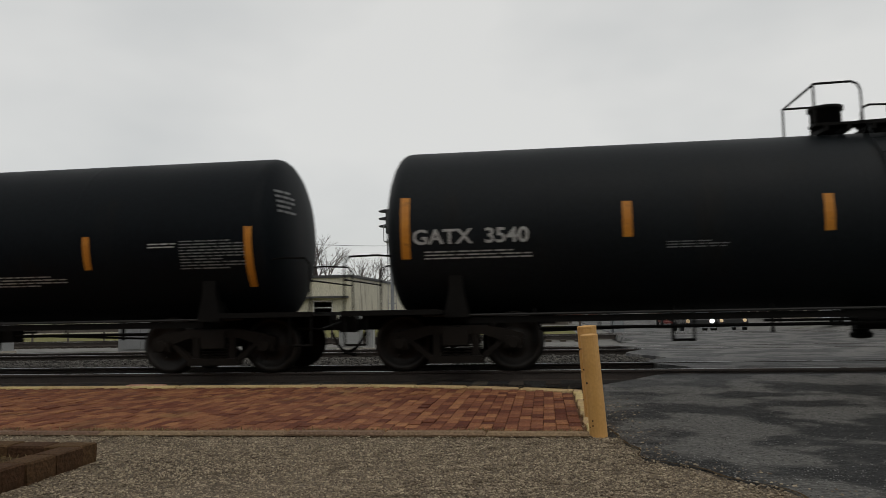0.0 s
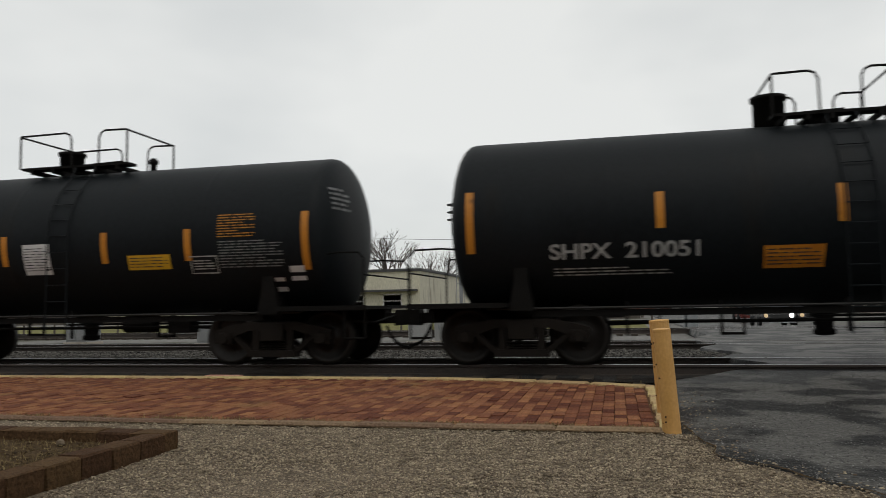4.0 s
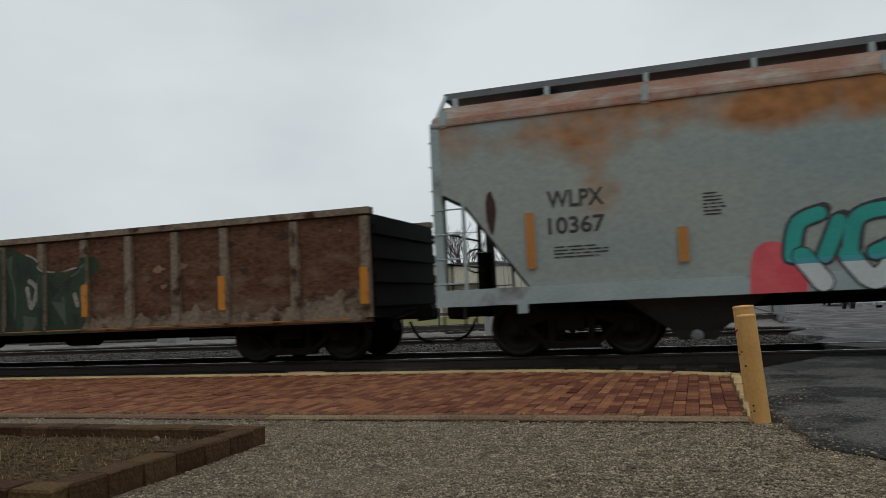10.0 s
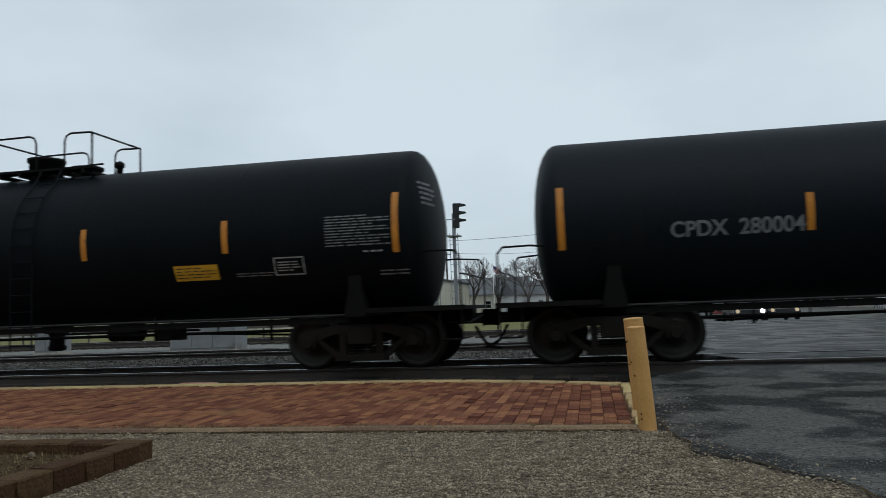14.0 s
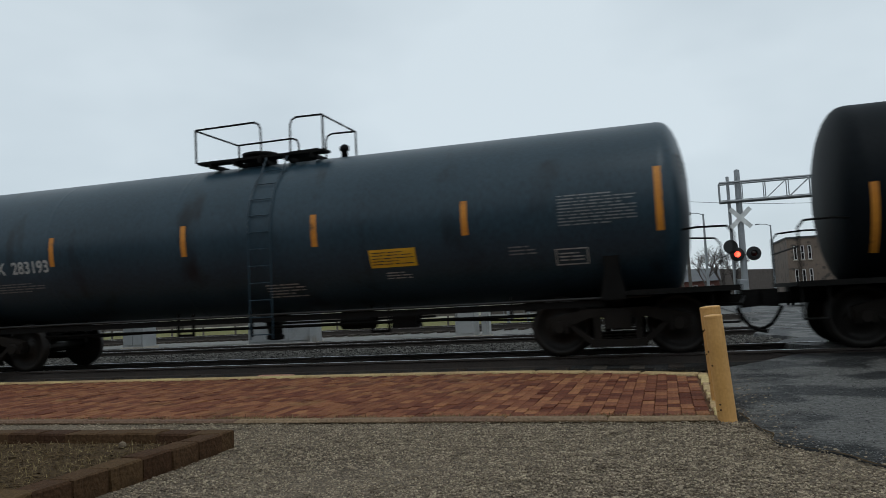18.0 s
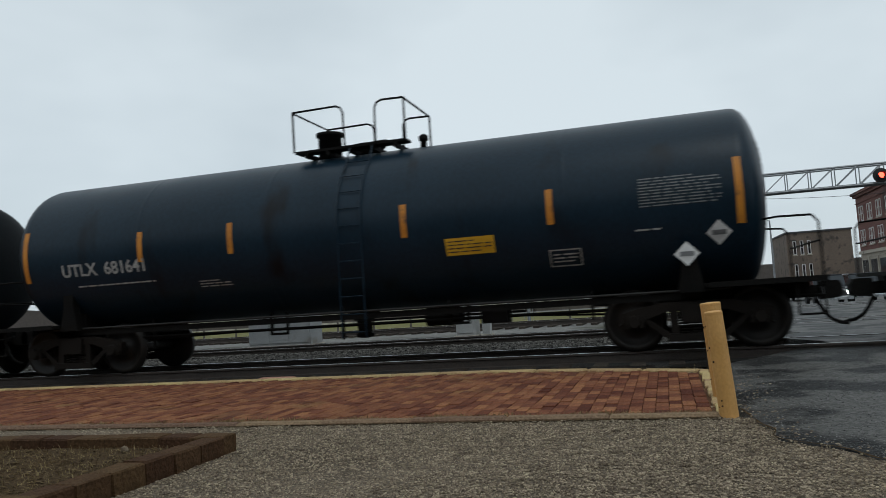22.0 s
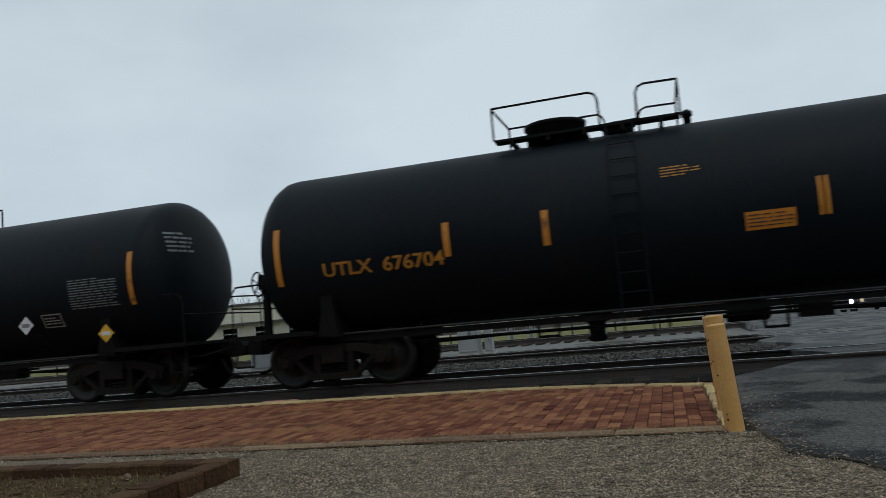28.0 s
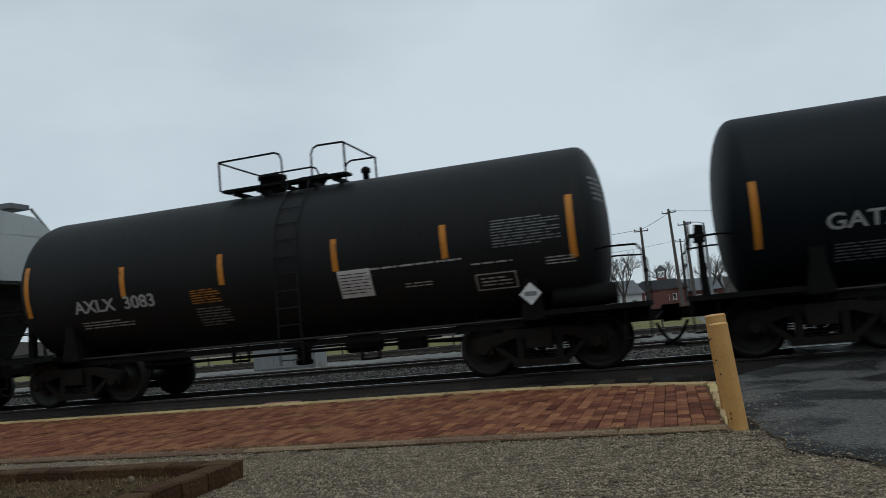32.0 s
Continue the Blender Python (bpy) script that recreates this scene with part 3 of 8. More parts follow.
def trucks(car, at, x0, half):
    """Two trucks with turning wheelsets, and the couplers at both ends."""
    for cx in at:
        tr = link("truck", BOLSTER, TRUCK_BROWN, car, m=pose(cx, 0, RAIL_Z))
        for s in (-1, 1):
            link("side_frame", SIDE_FRAME, TRUCK_BROWN, tr, m=pose(0, 1.0 * s, 0, 0, 0, 0 if s < 0 else 180))
        for s in (-1, 1):
            ws = link("wheelset", WHEELS, WHEEL_STEEL, tr, "worn steel wheels on an axle", m=pose(0.889 * s, 0, 0.457))
            SPINNERS.append((ws, 0.889 * s, x0 + cx))
    for s in (-1, 1):
        link("coupler", COUPLER, STEEL_BLACK, car, m=pose((half - 0.28) * s, 0, RAIL_Z, 0, 0, 0 if s > 0 else 180))


def arc_pts(x, r, zc, z0, z1, lift, n=8):
    return [(x, -math.sqrt(max(0.01, (r + lift) ** 2 - (z0 + (z1 - z0) * k / n - zc) ** 2)), z0 + (z1 - z0) * k / n) for k in range(n + 1)]


def tank_car(x0, length, top, zs, ze, mids, deck, paint, marks, tanks=False, dish=0.42):
    """A tank car: x0 its place in the train, length between its end stripes, top of the shell, heights of the stripes, the top deck and its dome, and the marks on its side."""
    rnd = random.Random(int(abs(x0) * 100))
    zc, r = (top + 1.0) / 2, (top - 1.0) / 2
    h = length / 2
    look_of = {TANK_BLACK: "black", TANK_BLUE: "dark blue", TANK_SLATE: "slate-blue", TANK_NAVY: "satin blue-black", TANK_DUSTY: "brown-dusted black", TANK_SHEEN: "dusty black", TANK_RUSTY: "rust-topped black"}[paint]
    car = thing("tank_car", look_of + " railway tank car with amber stripes on steel rails", "railway car", pose(x0, TRACK_Y, 0), "cars of the freight train")
    MOVERS.append((car, x0))

    def lay(x, z, lift):
        d = z - zc
        return (x, -math.sqrt(max(0.02, (r + lift) ** 2 - d * d)), z)

    bm = bmesh.new()
    head = [(dish * math.sin(math.radians(a)) ** 0.9, math.cos(math.radians(a)) ** 0.9) for a in (0, 10, 20, 31, 42, 53, 64, 74, 83)]
    prof = [(-h - 0.05 - d, r * c) for d, c in reversed(head)] + [(-h, r)]
    seams = [k * (length + 0.1) / 5 - h - 0.05 for k in range(1, 5)]
    for sx in seams:
        prof += [(sx - 0.07, r), (sx - 0.02, r), (sx - 0.012, r + 0.0012), (sx + 0.012, r + 0.0012), (sx + 0.02, r), (sx + 0.07, r)]
    prof += [(h, r)] + [(h + 0.05 + d, r * c) for d, c in head]
    turned(bm, prof, 56, "x", (0, 0, zc))
    part("tank", bm, paint, car, smooth=True)
    # running gear, sills and pipes
    end = h + 1.05
    for s in (-1, 1):
        bm = bmesh.new()
        prism(bm, [(s * (h - 2.3), 0.86), (s * (end - 0.05), 0.86), (s * (end - 0.05), 1.12), (s * (h - 2.3), 1.12)][:: s], -0.22, 0.22)
        part("stub_sill", bm, STEEL_BLACK, car)
        bm = bmesh.new()
        x1 = s * (h - 0.75)
        prism(bm, [(x1 - 0.12, 0.9), (x1 + 0.12, 0.9), (x1 + 0.12, 1.9), (x1 - 0.12, 1.9)], -0.9, 0.9)
        for y in (-1, 1):
            prism(bm, [(x1 - 0.2, 1.0), (x1 + 0.2, 1.0), (x1 + 0.11, 1.45), (x1 + 0.11, 1.74), (x1 - 0.11, 1.74), (x1 - 0.11, 1.45)], y * (r - 0.3) - 0.08, y * (r - 0.3) + 0.08)
        part("saddle", bm, STEEL_BLACK, car)
        bm = bmesh.new()
        box(bm, min(s * (h - 0.55), s * (end - 0.02)), max(s * (h - 0.55), s * (end - 0.02)), -1.35, 1.35, 1.06, 1.12)
        box(bm, min(s * (h - 0.5), s * end), max(s * (h - 0.5), s * end), -1.37, -1.345, 1.05, 1.13)
        part("end_platform", bm, STEEL_BLACK, car)
        for y in (-1.33, 1.33):
            bm = bmesh.new()
            pipe(bm, [(s * (h + 0.2), y * 0.8, 1.98), (s * (h + 0.5), y * 0.9, 2.0), (s * (end - 0.14), y, 1.98), (s * (end - 0.06), y, 1.88), (s * (end - 0.05), y, 1.1)], 0.016)
            part("end_railing", bm, STEEL_BLACK, car)
        bm = bmesh.new()
        rod(bm, (s * (end - 0.05), -1.3, 1.62), (s * (end - 0.05), 1.3, 1.62), 0.014)
        part("cross_rail", bm, STEEL_BLACK, car)
        bm = bmesh.new()
        pipe(bm, [(s * (end - 0.05), -1.3, 1.1), (s * (end - 0.05), -1.3, 0.6), (s * (end - 0.4), -1.3, 0.6), (s * (end - 0.4), -1.3, 1.1)], 0.016)
        part("step", bm, STEEL_BLACK, car)
    if tanks:
        bm = bmesh.new()
        turned(bm, [(-0.5, 0.05), (-0.5, 0.14), (-0.46, 0.17), (0.46, 0.17), (0.5, 0.14), (0.5, 0.05)], 14, "x", (h + 0.05, -0.95, 1.3))
        part("air_reservoir", bm, STEEL_BLACK, car, smooth=True)
    # the brake stand on the trailing end of the younger cars, its wheel facing along the train
    if x0 < -310:
        bm = bmesh.new()
        bx = -end + 0.3
        prism(bm, [(bx - 0.06, 1.12), (bx + 0.06, 1.12), (bx + 0.05, 2.0), (bx - 0.05, 2.0)], -0.62, -0.5)
        prism(bm, [(bx - 0.1, 1.95), (bx + 0.08, 1.95), (bx + 0.08, 2.2), (bx - 0.06, 2.22)], -0.68, -0.44)
        hub = (bx - 0.16, -0.56, 2.06)
        ring = [(hub[0], hub[1] + 0.22 * math.cos(k * math.pi / 7), hub[2] + 0.22 * math.sin(k * math.pi / 7)) for k in range(15)]
        pipe(bm, ring, 0.016, 5)
        for k in range(0, 14, 3):
            rod(bm, hub, ring[k], 0.012, 5)
        rod(bm, hub, (bx, hub[1], hub[2]), 0.03, 8)
        part("hand_brake", bm, STEEL_BLACK, car)
    for z, y, fat in ((1.03, -1.06, 0.02), (0.80, -0.72, 0.026)):
        bm = bmesh.new()
        rod(bm, (-h + 0.2, y, z), (h - 0.2, y, z), fat)
        for k in range(7):
            x = -h + 1.6 + k * (length - 3.2) / 6
            rod(bm, (x, y, z), (x, y * 0.9, min(1.12, z + 0.2) if z < 0.9 else 0.98), 0.014, 5)
        part("brake_pipe", bm, PIPE_GREY if z > 0.9 else STEEL_BLACK, car)
    bm = bmesh.new()
    box(bm, -h + 0.9, h - 0.9, -1.03, -0.97, 0.90, 1.0)
    part("side_sill", bm, STEEL_BLACK, car)
    bm = bmesh.new()
    turned(bm, [(1.08, 0.30), (0.90, 0.28), (0.86, 0.15), (0.66, 0.13), (0.62, 0.17), (0.56, 0.16), (0.54, 0.08)], 16, "z", ((deck[0] + deck[1]) / 2, 0, 0))
    part("outlet_valve", bm, STEEL_BLACK, car)
    # hangers, levers and rods of the brake rigging
    for k in range(5):
        x = -h * 0.62 + k * h * 0.31 + rnd.uniform(-0.35, 0.35)
        y, low = rnd.uniform(-0.9, -0.4), rnd.uniform(0.56, 0.74)
        bm = bmesh.new()
        box(bm, x - 0.022, x + 0.022, y - 0.02, y + 0.02, low, 1.12)
        if k % 2:
            box(bm, x - 0.02, x + 0.34, y - 0.02, y + 0.02, low, low + 0.04)
            box(bm, x + 0.30, x + 0.34, y - 0.02, y + 0.02, low, 1.1)
        part("hanger", bm, STEEL_BLACK, car)
    for tip, root in (((-h * 0.7, -0.42, 0.74), (-0.3 * h, -0.5, 0.80)), ((h * 0.78, -0.42, 0.70), (0.42 * h, -0.5, 0.80))):
        bm = bmesh.new()
        rod(bm, tip, root, 0.018, 6)
        part("brake_rod", bm, STEEL_BLACK, car)
    bm = bmesh.new()
    bx = 0.25 * h
    turned(bm, [(-0.3, 0.1), (-0.3, 0.16), (0.3, 0.16), (0.34, 0.1)], 12, "x", (bx, -0.55, 0.86))
    rod(bm, (bx - 1.6, -0.5, 0.86), (bx + 1.4, -0.5, 0.86), 0.02)
    box(bm, bx + 0.7, bx + 1.15, -0.8, -0.5, 0.7, 0.98)
    part("brake_cylinder", bm, STEEL_BLACK, car)
    # top deck, dome, railings and ladder
    d0, d1, m0, m1, mt = deck
    d0 += 0.2 if x0 > -100 else 0.38
    zt = top + 0.05
    for y in (-0.72, 0.45):
        bm = bmesh.new()
        box(bm, d0, d1, y, y + 0.27, zt - 0.02, zt + 0.025)
        part("walkway", bm, STEEL_BLACK, car)
    for k in range(5):
        x = d0 + (d1 - d0) * (k + 0.5) / 5
        bm = bmesh.new()
        box(bm, x - 0.03, x + 0.03, -0.72, 0.72, zt - 0.1, zt - 0.022)
        part("deck_bracket", bm, STEEL_BLACK, car)
    bm = bmesh.new()
    rm, cx = min(0.5, max(0.22, (m1 - m0) / 2)), (m0 + m1) / 2
    low = mt < top + 0.38
    mt = max(mt, top + 0.28)
    turned(bm, [(top - 0.12, rm), (mt - 0.09, rm), (mt - 0.08, rm + 0.035), (mt - 0.02, rm + 0.035), (mt, rm - 0.06), (mt + 0.02, rm * 0.3)], 22, "z", (cx, 0, 0))
    part("dome", bm, STEEL_BLACK, car, smooth=True)
    bm = bmesh.new()
    side = 1 if cx < (d0 + d1) / 2 else -1
    hx = cx + side * (rm + 0.55)
    turned(bm, [(top - 0.1, 0.26), (top + 0.13, 0.26), (top + 0.15, 0.3), (top + 0.2, 0.3), (top + 0.22, 0.1)], 18, "z", (hx, 0.05, 0))
    rod(bm, (hx - 0.3, 0.05, top + 0.24), (hx + 0.34, 0.05, top + 0.26), 0.02, 6)
    part("manway", bm, STEEL_BLACK, car, smooth=True)
    bm = bmesh.new()
    vx = d0 - 0.12 if side < 0 else d1 + 0.12
    turned(bm, [(top - 0.08, 0.06), (top + 0.12, 0.06), (top + 0.13, 0.09), (top + 0.2, 0.09), (top + 0.24, 0.04)], 12, "z", (vx, -0.1, 0))
    part("relief_valve", bm, STEEL_BLACK, car, smooth=True)
    zr = top + (0.68 if x0 > -300 else (0.78 if paint is TANK_BLUE else (0.72 if ze > 2.415 and paint is TANK_NAVY else 0.6)))
    wide = d1 - d0
    # the railing opens over the ladder, on the side away from the dome
    if cx > (d0 + d1) / 2:
        p = d0 + min(0.5, 0.22 * wide)
        q = p + 0.62
    else:
        q = d1 - min(0.65, 0.26 * wide)
        p = q - 0.58
    for y in (-0.75, 0.75):
        bm = bmesh.new()
        pipe(bm, [(d0, y, zt), (d0, y, zr), (p - 0.14, y, zr + 0.01), (p - 0.05, y, zr - 0.03), (p - 0.01, y, zr - 0.12), (p, y, zt)], 0.019)
        part("safety_railing", bm, STEEL_BLACK, car)
        bm = bmesh.new()
        pipe(bm, [(q, y, zt), (q + 0.01, y, zr - 0.12), (q + 0.05, y, zr - 0.03), (q + 0.14, y, zr + 0.01), (d1, y, zr), (d1, y, zt)], 0.019)
        part("safety_railing", bm, STEEL_BLACK, car)
    for x in (d0, d1):
        bm = bmesh.new()
        rod(bm, (x, -0.75, zr - 0.01), (x, 0.75, zr - 0.01), 0.019, 6)
        part("end_rail", bm, STEEL_BLACK, car)
    bm = bmesh.new()
    lx = (p + q) / 2
    for x in (lx - 0.21, lx + 0.21):
        pipe(bm, [(x, -0.72, top + 0.02)] + arc_pts(x, r, zc, zc + r * 0.8, zc, 0.035, 6) + [(x, -r - 0.03, 0.62)], 0.013, 5)
    for k in range(11):
        z = 0.7 + k * 0.29
        y = -math.sqrt(max(0.3, (r + 0.035) ** 2 - max(0.0, z - zc) ** 2)) if z > zc else -r - 0.035
        if z < top - 0.05:
            rod(bm, (lx - 0.21, y, z), (lx + 0.21, y, z), 0.010, 5)
    part("ladder", bm, paint, car)
    # stripes, lettering, decals
    tape = 0.07 if x0 > 0 else (0.062 if x0 > -100 else 0.052)
    for x, z, hh in [(x, zs, 0.27) for x in mids] + [(-h, ze, 0.48), (h, ze, 0.48)]:
        bm = bmesh.new()
        sheet(bm, x - tape, x + tape, z - hh, z + hh, lay)
        part("reflector_stripe", bm, REFLECT, car)
    for kind, x, z, w, hh, *text in marks:
        bm = bmesh.new()
        if kind[0] == "t":
            word(bm, text[0], x, z, w, 0.235, lay)
            tagged(part("lettering", bm, {"w": STENCIL, "y": STENCIL_YELLOW, "g": STENCIL_DIM}[kind[1]], car), kind="stuff")
        elif kind == "s":
            bars(bm, x, z, w, hh, lay, rnd)
            tagged(part("stencil", bm, STENCIL_DIM if hh > 0.3 or rnd.random() < 0.4 else STENCIL, car), kind="stuff")
        elif kind == "o":
            bars(bm, x, z, w, hh, lay, rnd)
            tagged(part("stencil", bm, STENCIL_YELLOW, car), kind="stuff")
        elif kind in "yawp":
            sheet(bm, x - w / 2, x + w / 2, z - hh / 2, z + hh / 2, lay)
            sign = part("decal", bm, {"y": SIGN_YELLOW, "a": SIGN_ORANGE, "w": SIGN_WHITE, "p": SIGN_GREEN}[kind], car, {"y": "yellow warning decal", "a": "orange warning decal", "w": "white notice", "p": "pale green notice"}[kind])
            if w > 0.35 and hh > 0.15:
                bm = bmesh.new()
                bars(bm, x, z, w * 0.9, hh * 0.8, lay, rnd, 0.009, 0.05, 0.3)
                tagged(part("stencil", bm, STENCIL_BLACK, sign), kind="stuff")
        elif kind == "b":
            for a0, a1, b0, b1 in ((-w / 2, w / 2, hh / 2 - 0.02, hh / 2), (-w / 2, w / 2, -hh / 2, -hh / 2 + 0.02), (-w / 2, -w / 2 + 0.02, -hh / 2, hh / 2), (w / 2 - 0.02, w / 2, -hh / 2, hh / 2)):
                sheet(bm, x + a0, x + a1, z + b0, z + b1, lay)
            bars(bm, x, z, w * 0.75, hh * 0.6, lay, rnd)
            part("boxed_stencil", bm, STENCIL, car)
        elif kind in "dD":
            q = max(w, hh) / 2
            on = lay if z > zc - 0.7 else (lambda u, v, k: (u, -1.40 - k, v))
            diamond(bm, x, z, q, on, 0.014)
            sign = part("placard", bm, SIGN_WHITE if kind == "d" else SIGN_YELLOW, car, "white diamond placard" if kind == "d" else "amber diamond placard")
            bm = bmesh.new()
            sheet(bm, x - q * 0.55, x + q * 0.55, z - 0.035, z + 0.035, on, 0.018)
            tagged(part("stencil", bm, STENCIL_DIM if kind == "d" else SIGN_WHITE, sign), kind="stuff")
        elif kind == "c":
            disc(bm, x, z, 0.30, lay, 0.008)
            bmesh.ops.remove_doubles(bm, verts=bm.verts, dist=0.0005)
            sign = part("round_decal", bm, SIGN_WHITE, car, "round white and sky-blue decal")
            bm = bmesh.new()
            disc(bm, x, z, 0.29, lay, 0.012, 16, 0.5, 1.0)
            bmesh.ops.remove_doubles(bm, verts=bm.verts, dist=0.0005)
            part("lower_half", bm, SIGN_BLUE, sign)
        elif kind == "g":
            for k in range(7):
                px, pts = x - w / 2 + w * k / 7, []
                for i in range(6):
                    pts.append((px + rnd.uniform(-0.05, 0.2), z + rnd.uniform(-0.5, 0.5) * hh))
                for (ax, az), (bx2, bz) in zip(pts, pts[1:]):
                    nx, nz = -(bz - az), bx2 - ax
                    ln = math.hypot(nx, nz) or 1
                    nx, nz = nx / ln * 0.014, nz / ln * 0.014
                    patch(bm, [(ax - nx, az - nz), (bx2 - nx, bz - nz), (bx2 + nx, bz + nz), (ax + nx, az + nz)], lay, 0.006 + 0.0004 * k)
            tagged(part("graffiti", bm, STENCIL_DIM if paint is not TANK_RUSTY else STENCIL, car, "thin white scrawled graffiti"), kind="stuff")
    def on_head(y, z, lift):
        q = min(0.98, math.hypot(y, z - zc) / r) ** (1 / 0.9)
        return (h + 0.05 + dish * math.sqrt(1 - q * q) ** 0.9 + lift, y, z)

    bm = bmesh.new()
    bars(bm, -0.72, zc + 0.55, 0.6, 0.42, on_head, rnd, 0.012, 0.085, 0.5)
    tagged(part("stencil", bm, STENCIL_DIM, car), kind="stuff")
    trucks(car, (-h + 0.72, h - 0.72), x0, h + 1.43)
    return car


tank_car(3.54, 11.32, 3.81, 2.42, 2.39, (-2.29, 0.56,), (0.46, 2.38, 0.85, 1.32, 4.31), TANK_SHEEN, [
    ('tw', -4.65, 2.24, 1.78, 0.19, 'GATX 3540'),
    ('s', -1.28, 2.02, 0.90, 0.12),
    ('s', -4.52, 1.96, 1.69, 0.15),
])
tank_car(-12.23, 15.13, 3.84, 2.15, 2.03, (-4.49, -2.47, -0.65, 1.73, 4.78,), (-0.84, 1.14, -0.32, 0.14, 4.29), TANK_BLACK, [
    ('s', 2.02, 2.68, 0.37, 0.25),
    ('s', 2.14, 1.79, 0.68, 0.60),
    ('s', 3.67, 1.72, 1.35, 0.19),
    ('s', 6.10, 2.24, 0.48, 0.10),
    ('s', 6.95, 2.08, 1.10, 0.48),
    ('tw', -5.55, 2.01, 2.01, 0.15, 'GATX 53523'),
    ('s', -5.39, 1.74, 2.11, 0.13),
    ('b', -4.22, 2.05, 0.26, 0.22),
])
tank_car(-27.60, 9.60, 3.89, 2.22, 2.33, (-1.89, 0.01, 2.77,), (-0.62, 1.42, 0.33, 1.05, 4.42), TANK_DUSTY, [
    ('s', 2.08, 3.10, 0.70, 0.18),
    ('s', 2.16, 2.36, 0.82, 0.45),
    ('s', 2.36, 1.69, 0.95, 0.26),
    ('s', 4.01, 2.46, 1.08, 0.48),
    ('s', 3.76, 1.93, 0.47, 0.10),
    ('s', 3.95, 1.55, 0.54, 0.06),
    ('ty', -3.05, 2.26, 1.93, 0.18, 'UTLX 600806'),
    ('o', -3.41, 2.03, 1.06, 0.06),
    ('s', -3.14, 1.74, 1.57, 0.16),
    ('s', -1.41, 1.53, 0.72, 0.27),
])
tank_car(-40.21, 9.73, 3.98, 2.45, 2.47, (-1.43, 0.50, 2.44,), (-1.72, 0.79, -0.30, 0.57, 4.61), TANK_SHEEN, [
    ('y', 1.87, 2.32, 0.72, 0.35),
    ('s', 4.21, 2.34, 1.05, 0.55),
    ('s', 1.00, 1.76, 0.99, 0.30),
    ('s', 1.95, 1.86, 0.68, 0.08),
    ('s', 3.02, 1.93, 1.17, 0.24),
    ('b', 3.61, 1.69, 0.49, 0.27),
    ('w', 4.86, 1.76, 0.22, 0.46),
    ('w', 4.39, 1.48, 0.29, 0.21),
    ('s', -1.50, 1.78, 1.02, 0.26),
    ('s', -3.06, 1.88, 1.72, 0.15),
    ('s', 0.23, 1.41, 0.64, 0.18),
    ('tw', -2.88, 2.26, 2.25, 0.20, 'CAOX 300185'),
])
tank_car(-52.95, 10.57, 3.85, 2.45, 2.37, (-2.44, 0.02, 2.33,), (-0.90, 0.98, -0.86, -0.37, 4.38), TANK_SHEEN, [
    ('tw', -2.98, 1.88, 2.18, 0.17, 'SHPX 210051'),
    ('s', -3.15, 1.58, 1.73, 0.14),
    ('a', -0.61, 1.72, 0.81, 0.32),
    ('s', 4.60, 2.37, 1.15, 0.59),
    ('w', 5.24, 1.67, 0.31, 0.24),
    ('w', 3.91, 1.29, 0.28, 0.22),
    ('s', 2.45, 1.89, 1.73, 0.09),
    ('s', 3.62, 1.64, 0.90, 0.30),
])
tank_car(-65.75, 9.52, 3.78, 2.20, 2.21, (-1.06, 1.00, 2.62,), (-1.53, 0.98, -1.02, -0.57, 4.27), TANK_SHEEN, [
    ('ty', -2.82, 2.14, 2.10, 0.20, 'UTLX 630427'),
    ('o', -3.14, 1.75, 1.36, 0.35),
    ('o', -1.67, 2.45, 0.47, 0.26),
    ('w', -0.39, 2.04, 0.55, 0.54),
    ('y', 1.86, 1.93, 0.82, 0.25),
    ('b', 2.90, 1.86, 0.51, 0.30),
    ('o', 3.53, 2.50, 0.68, 0.41),
    ('s', 3.78, 2.02, 1.15, 0.47),
    ('w', 4.57, 1.68, 0.26, 0.24),
    ('w', 4.14, 1.50, 0.33, 0.23),
])
tank_car(-78.22, 9.57, 3.85, 2.37, 2.37, (-1.6, 0.4, 2.6), (-1.29, 1.79, 0.38, 1.17, 4.45), TANK_SHEEN, [
    ('s', 4.12, 2.26, 1.08, 0.50),
    ('w', 4.84, 1.68, 0.40, 0.45),
    ('w', 4.22, 1.34, 0.29, 0.23),
])
tank_car(-186.36, 15.16, 3.75, 2.27, 2.37, (-4.06, -1.23, 1.63, 4.49,), (-1.59, 1.04, 0.33, 1.02, 3.96), TANK_NAVY, [
    ('s', 6.93, 2.46, 1.04, 0.50),
    ('g', 2.28, 1.73, 1.51, 0.76),
    ('g', -2.41, 1.57, 0.97, 0.34),
    ('tg', -5.06, 2.11, 1.85, 0.20, 'CPDX 280004'),
], True)
tank_car(-203.52, 14.01, 3.85, 2.38, 2.47, (-3.68, -1.06, 1.51, 4.11,), (-1.39, 1.19, -0.66, -0.04, 4.28), TANK_BLACK, [
    ('y', 3.54, 1.82, 0.79, 0.25),
    ('b', 5.19, 1.86, 0.52, 0.29),
    ('s', 6.38, 2.37, 1.06, 0.51),
    ('s', 4.59, 1.75, 0.68, 0.08),
    ('s', 6.66, 2.03, 0.38, 0.06),
    ('s', 6.95, 1.69, 0.50, 0.11),
    ('tw', -5.01, 2.00, 1.93, 0.21, 'DBUX 30114'),
    ('s', -4.97, 1.70, 1.91, 0.09),
])
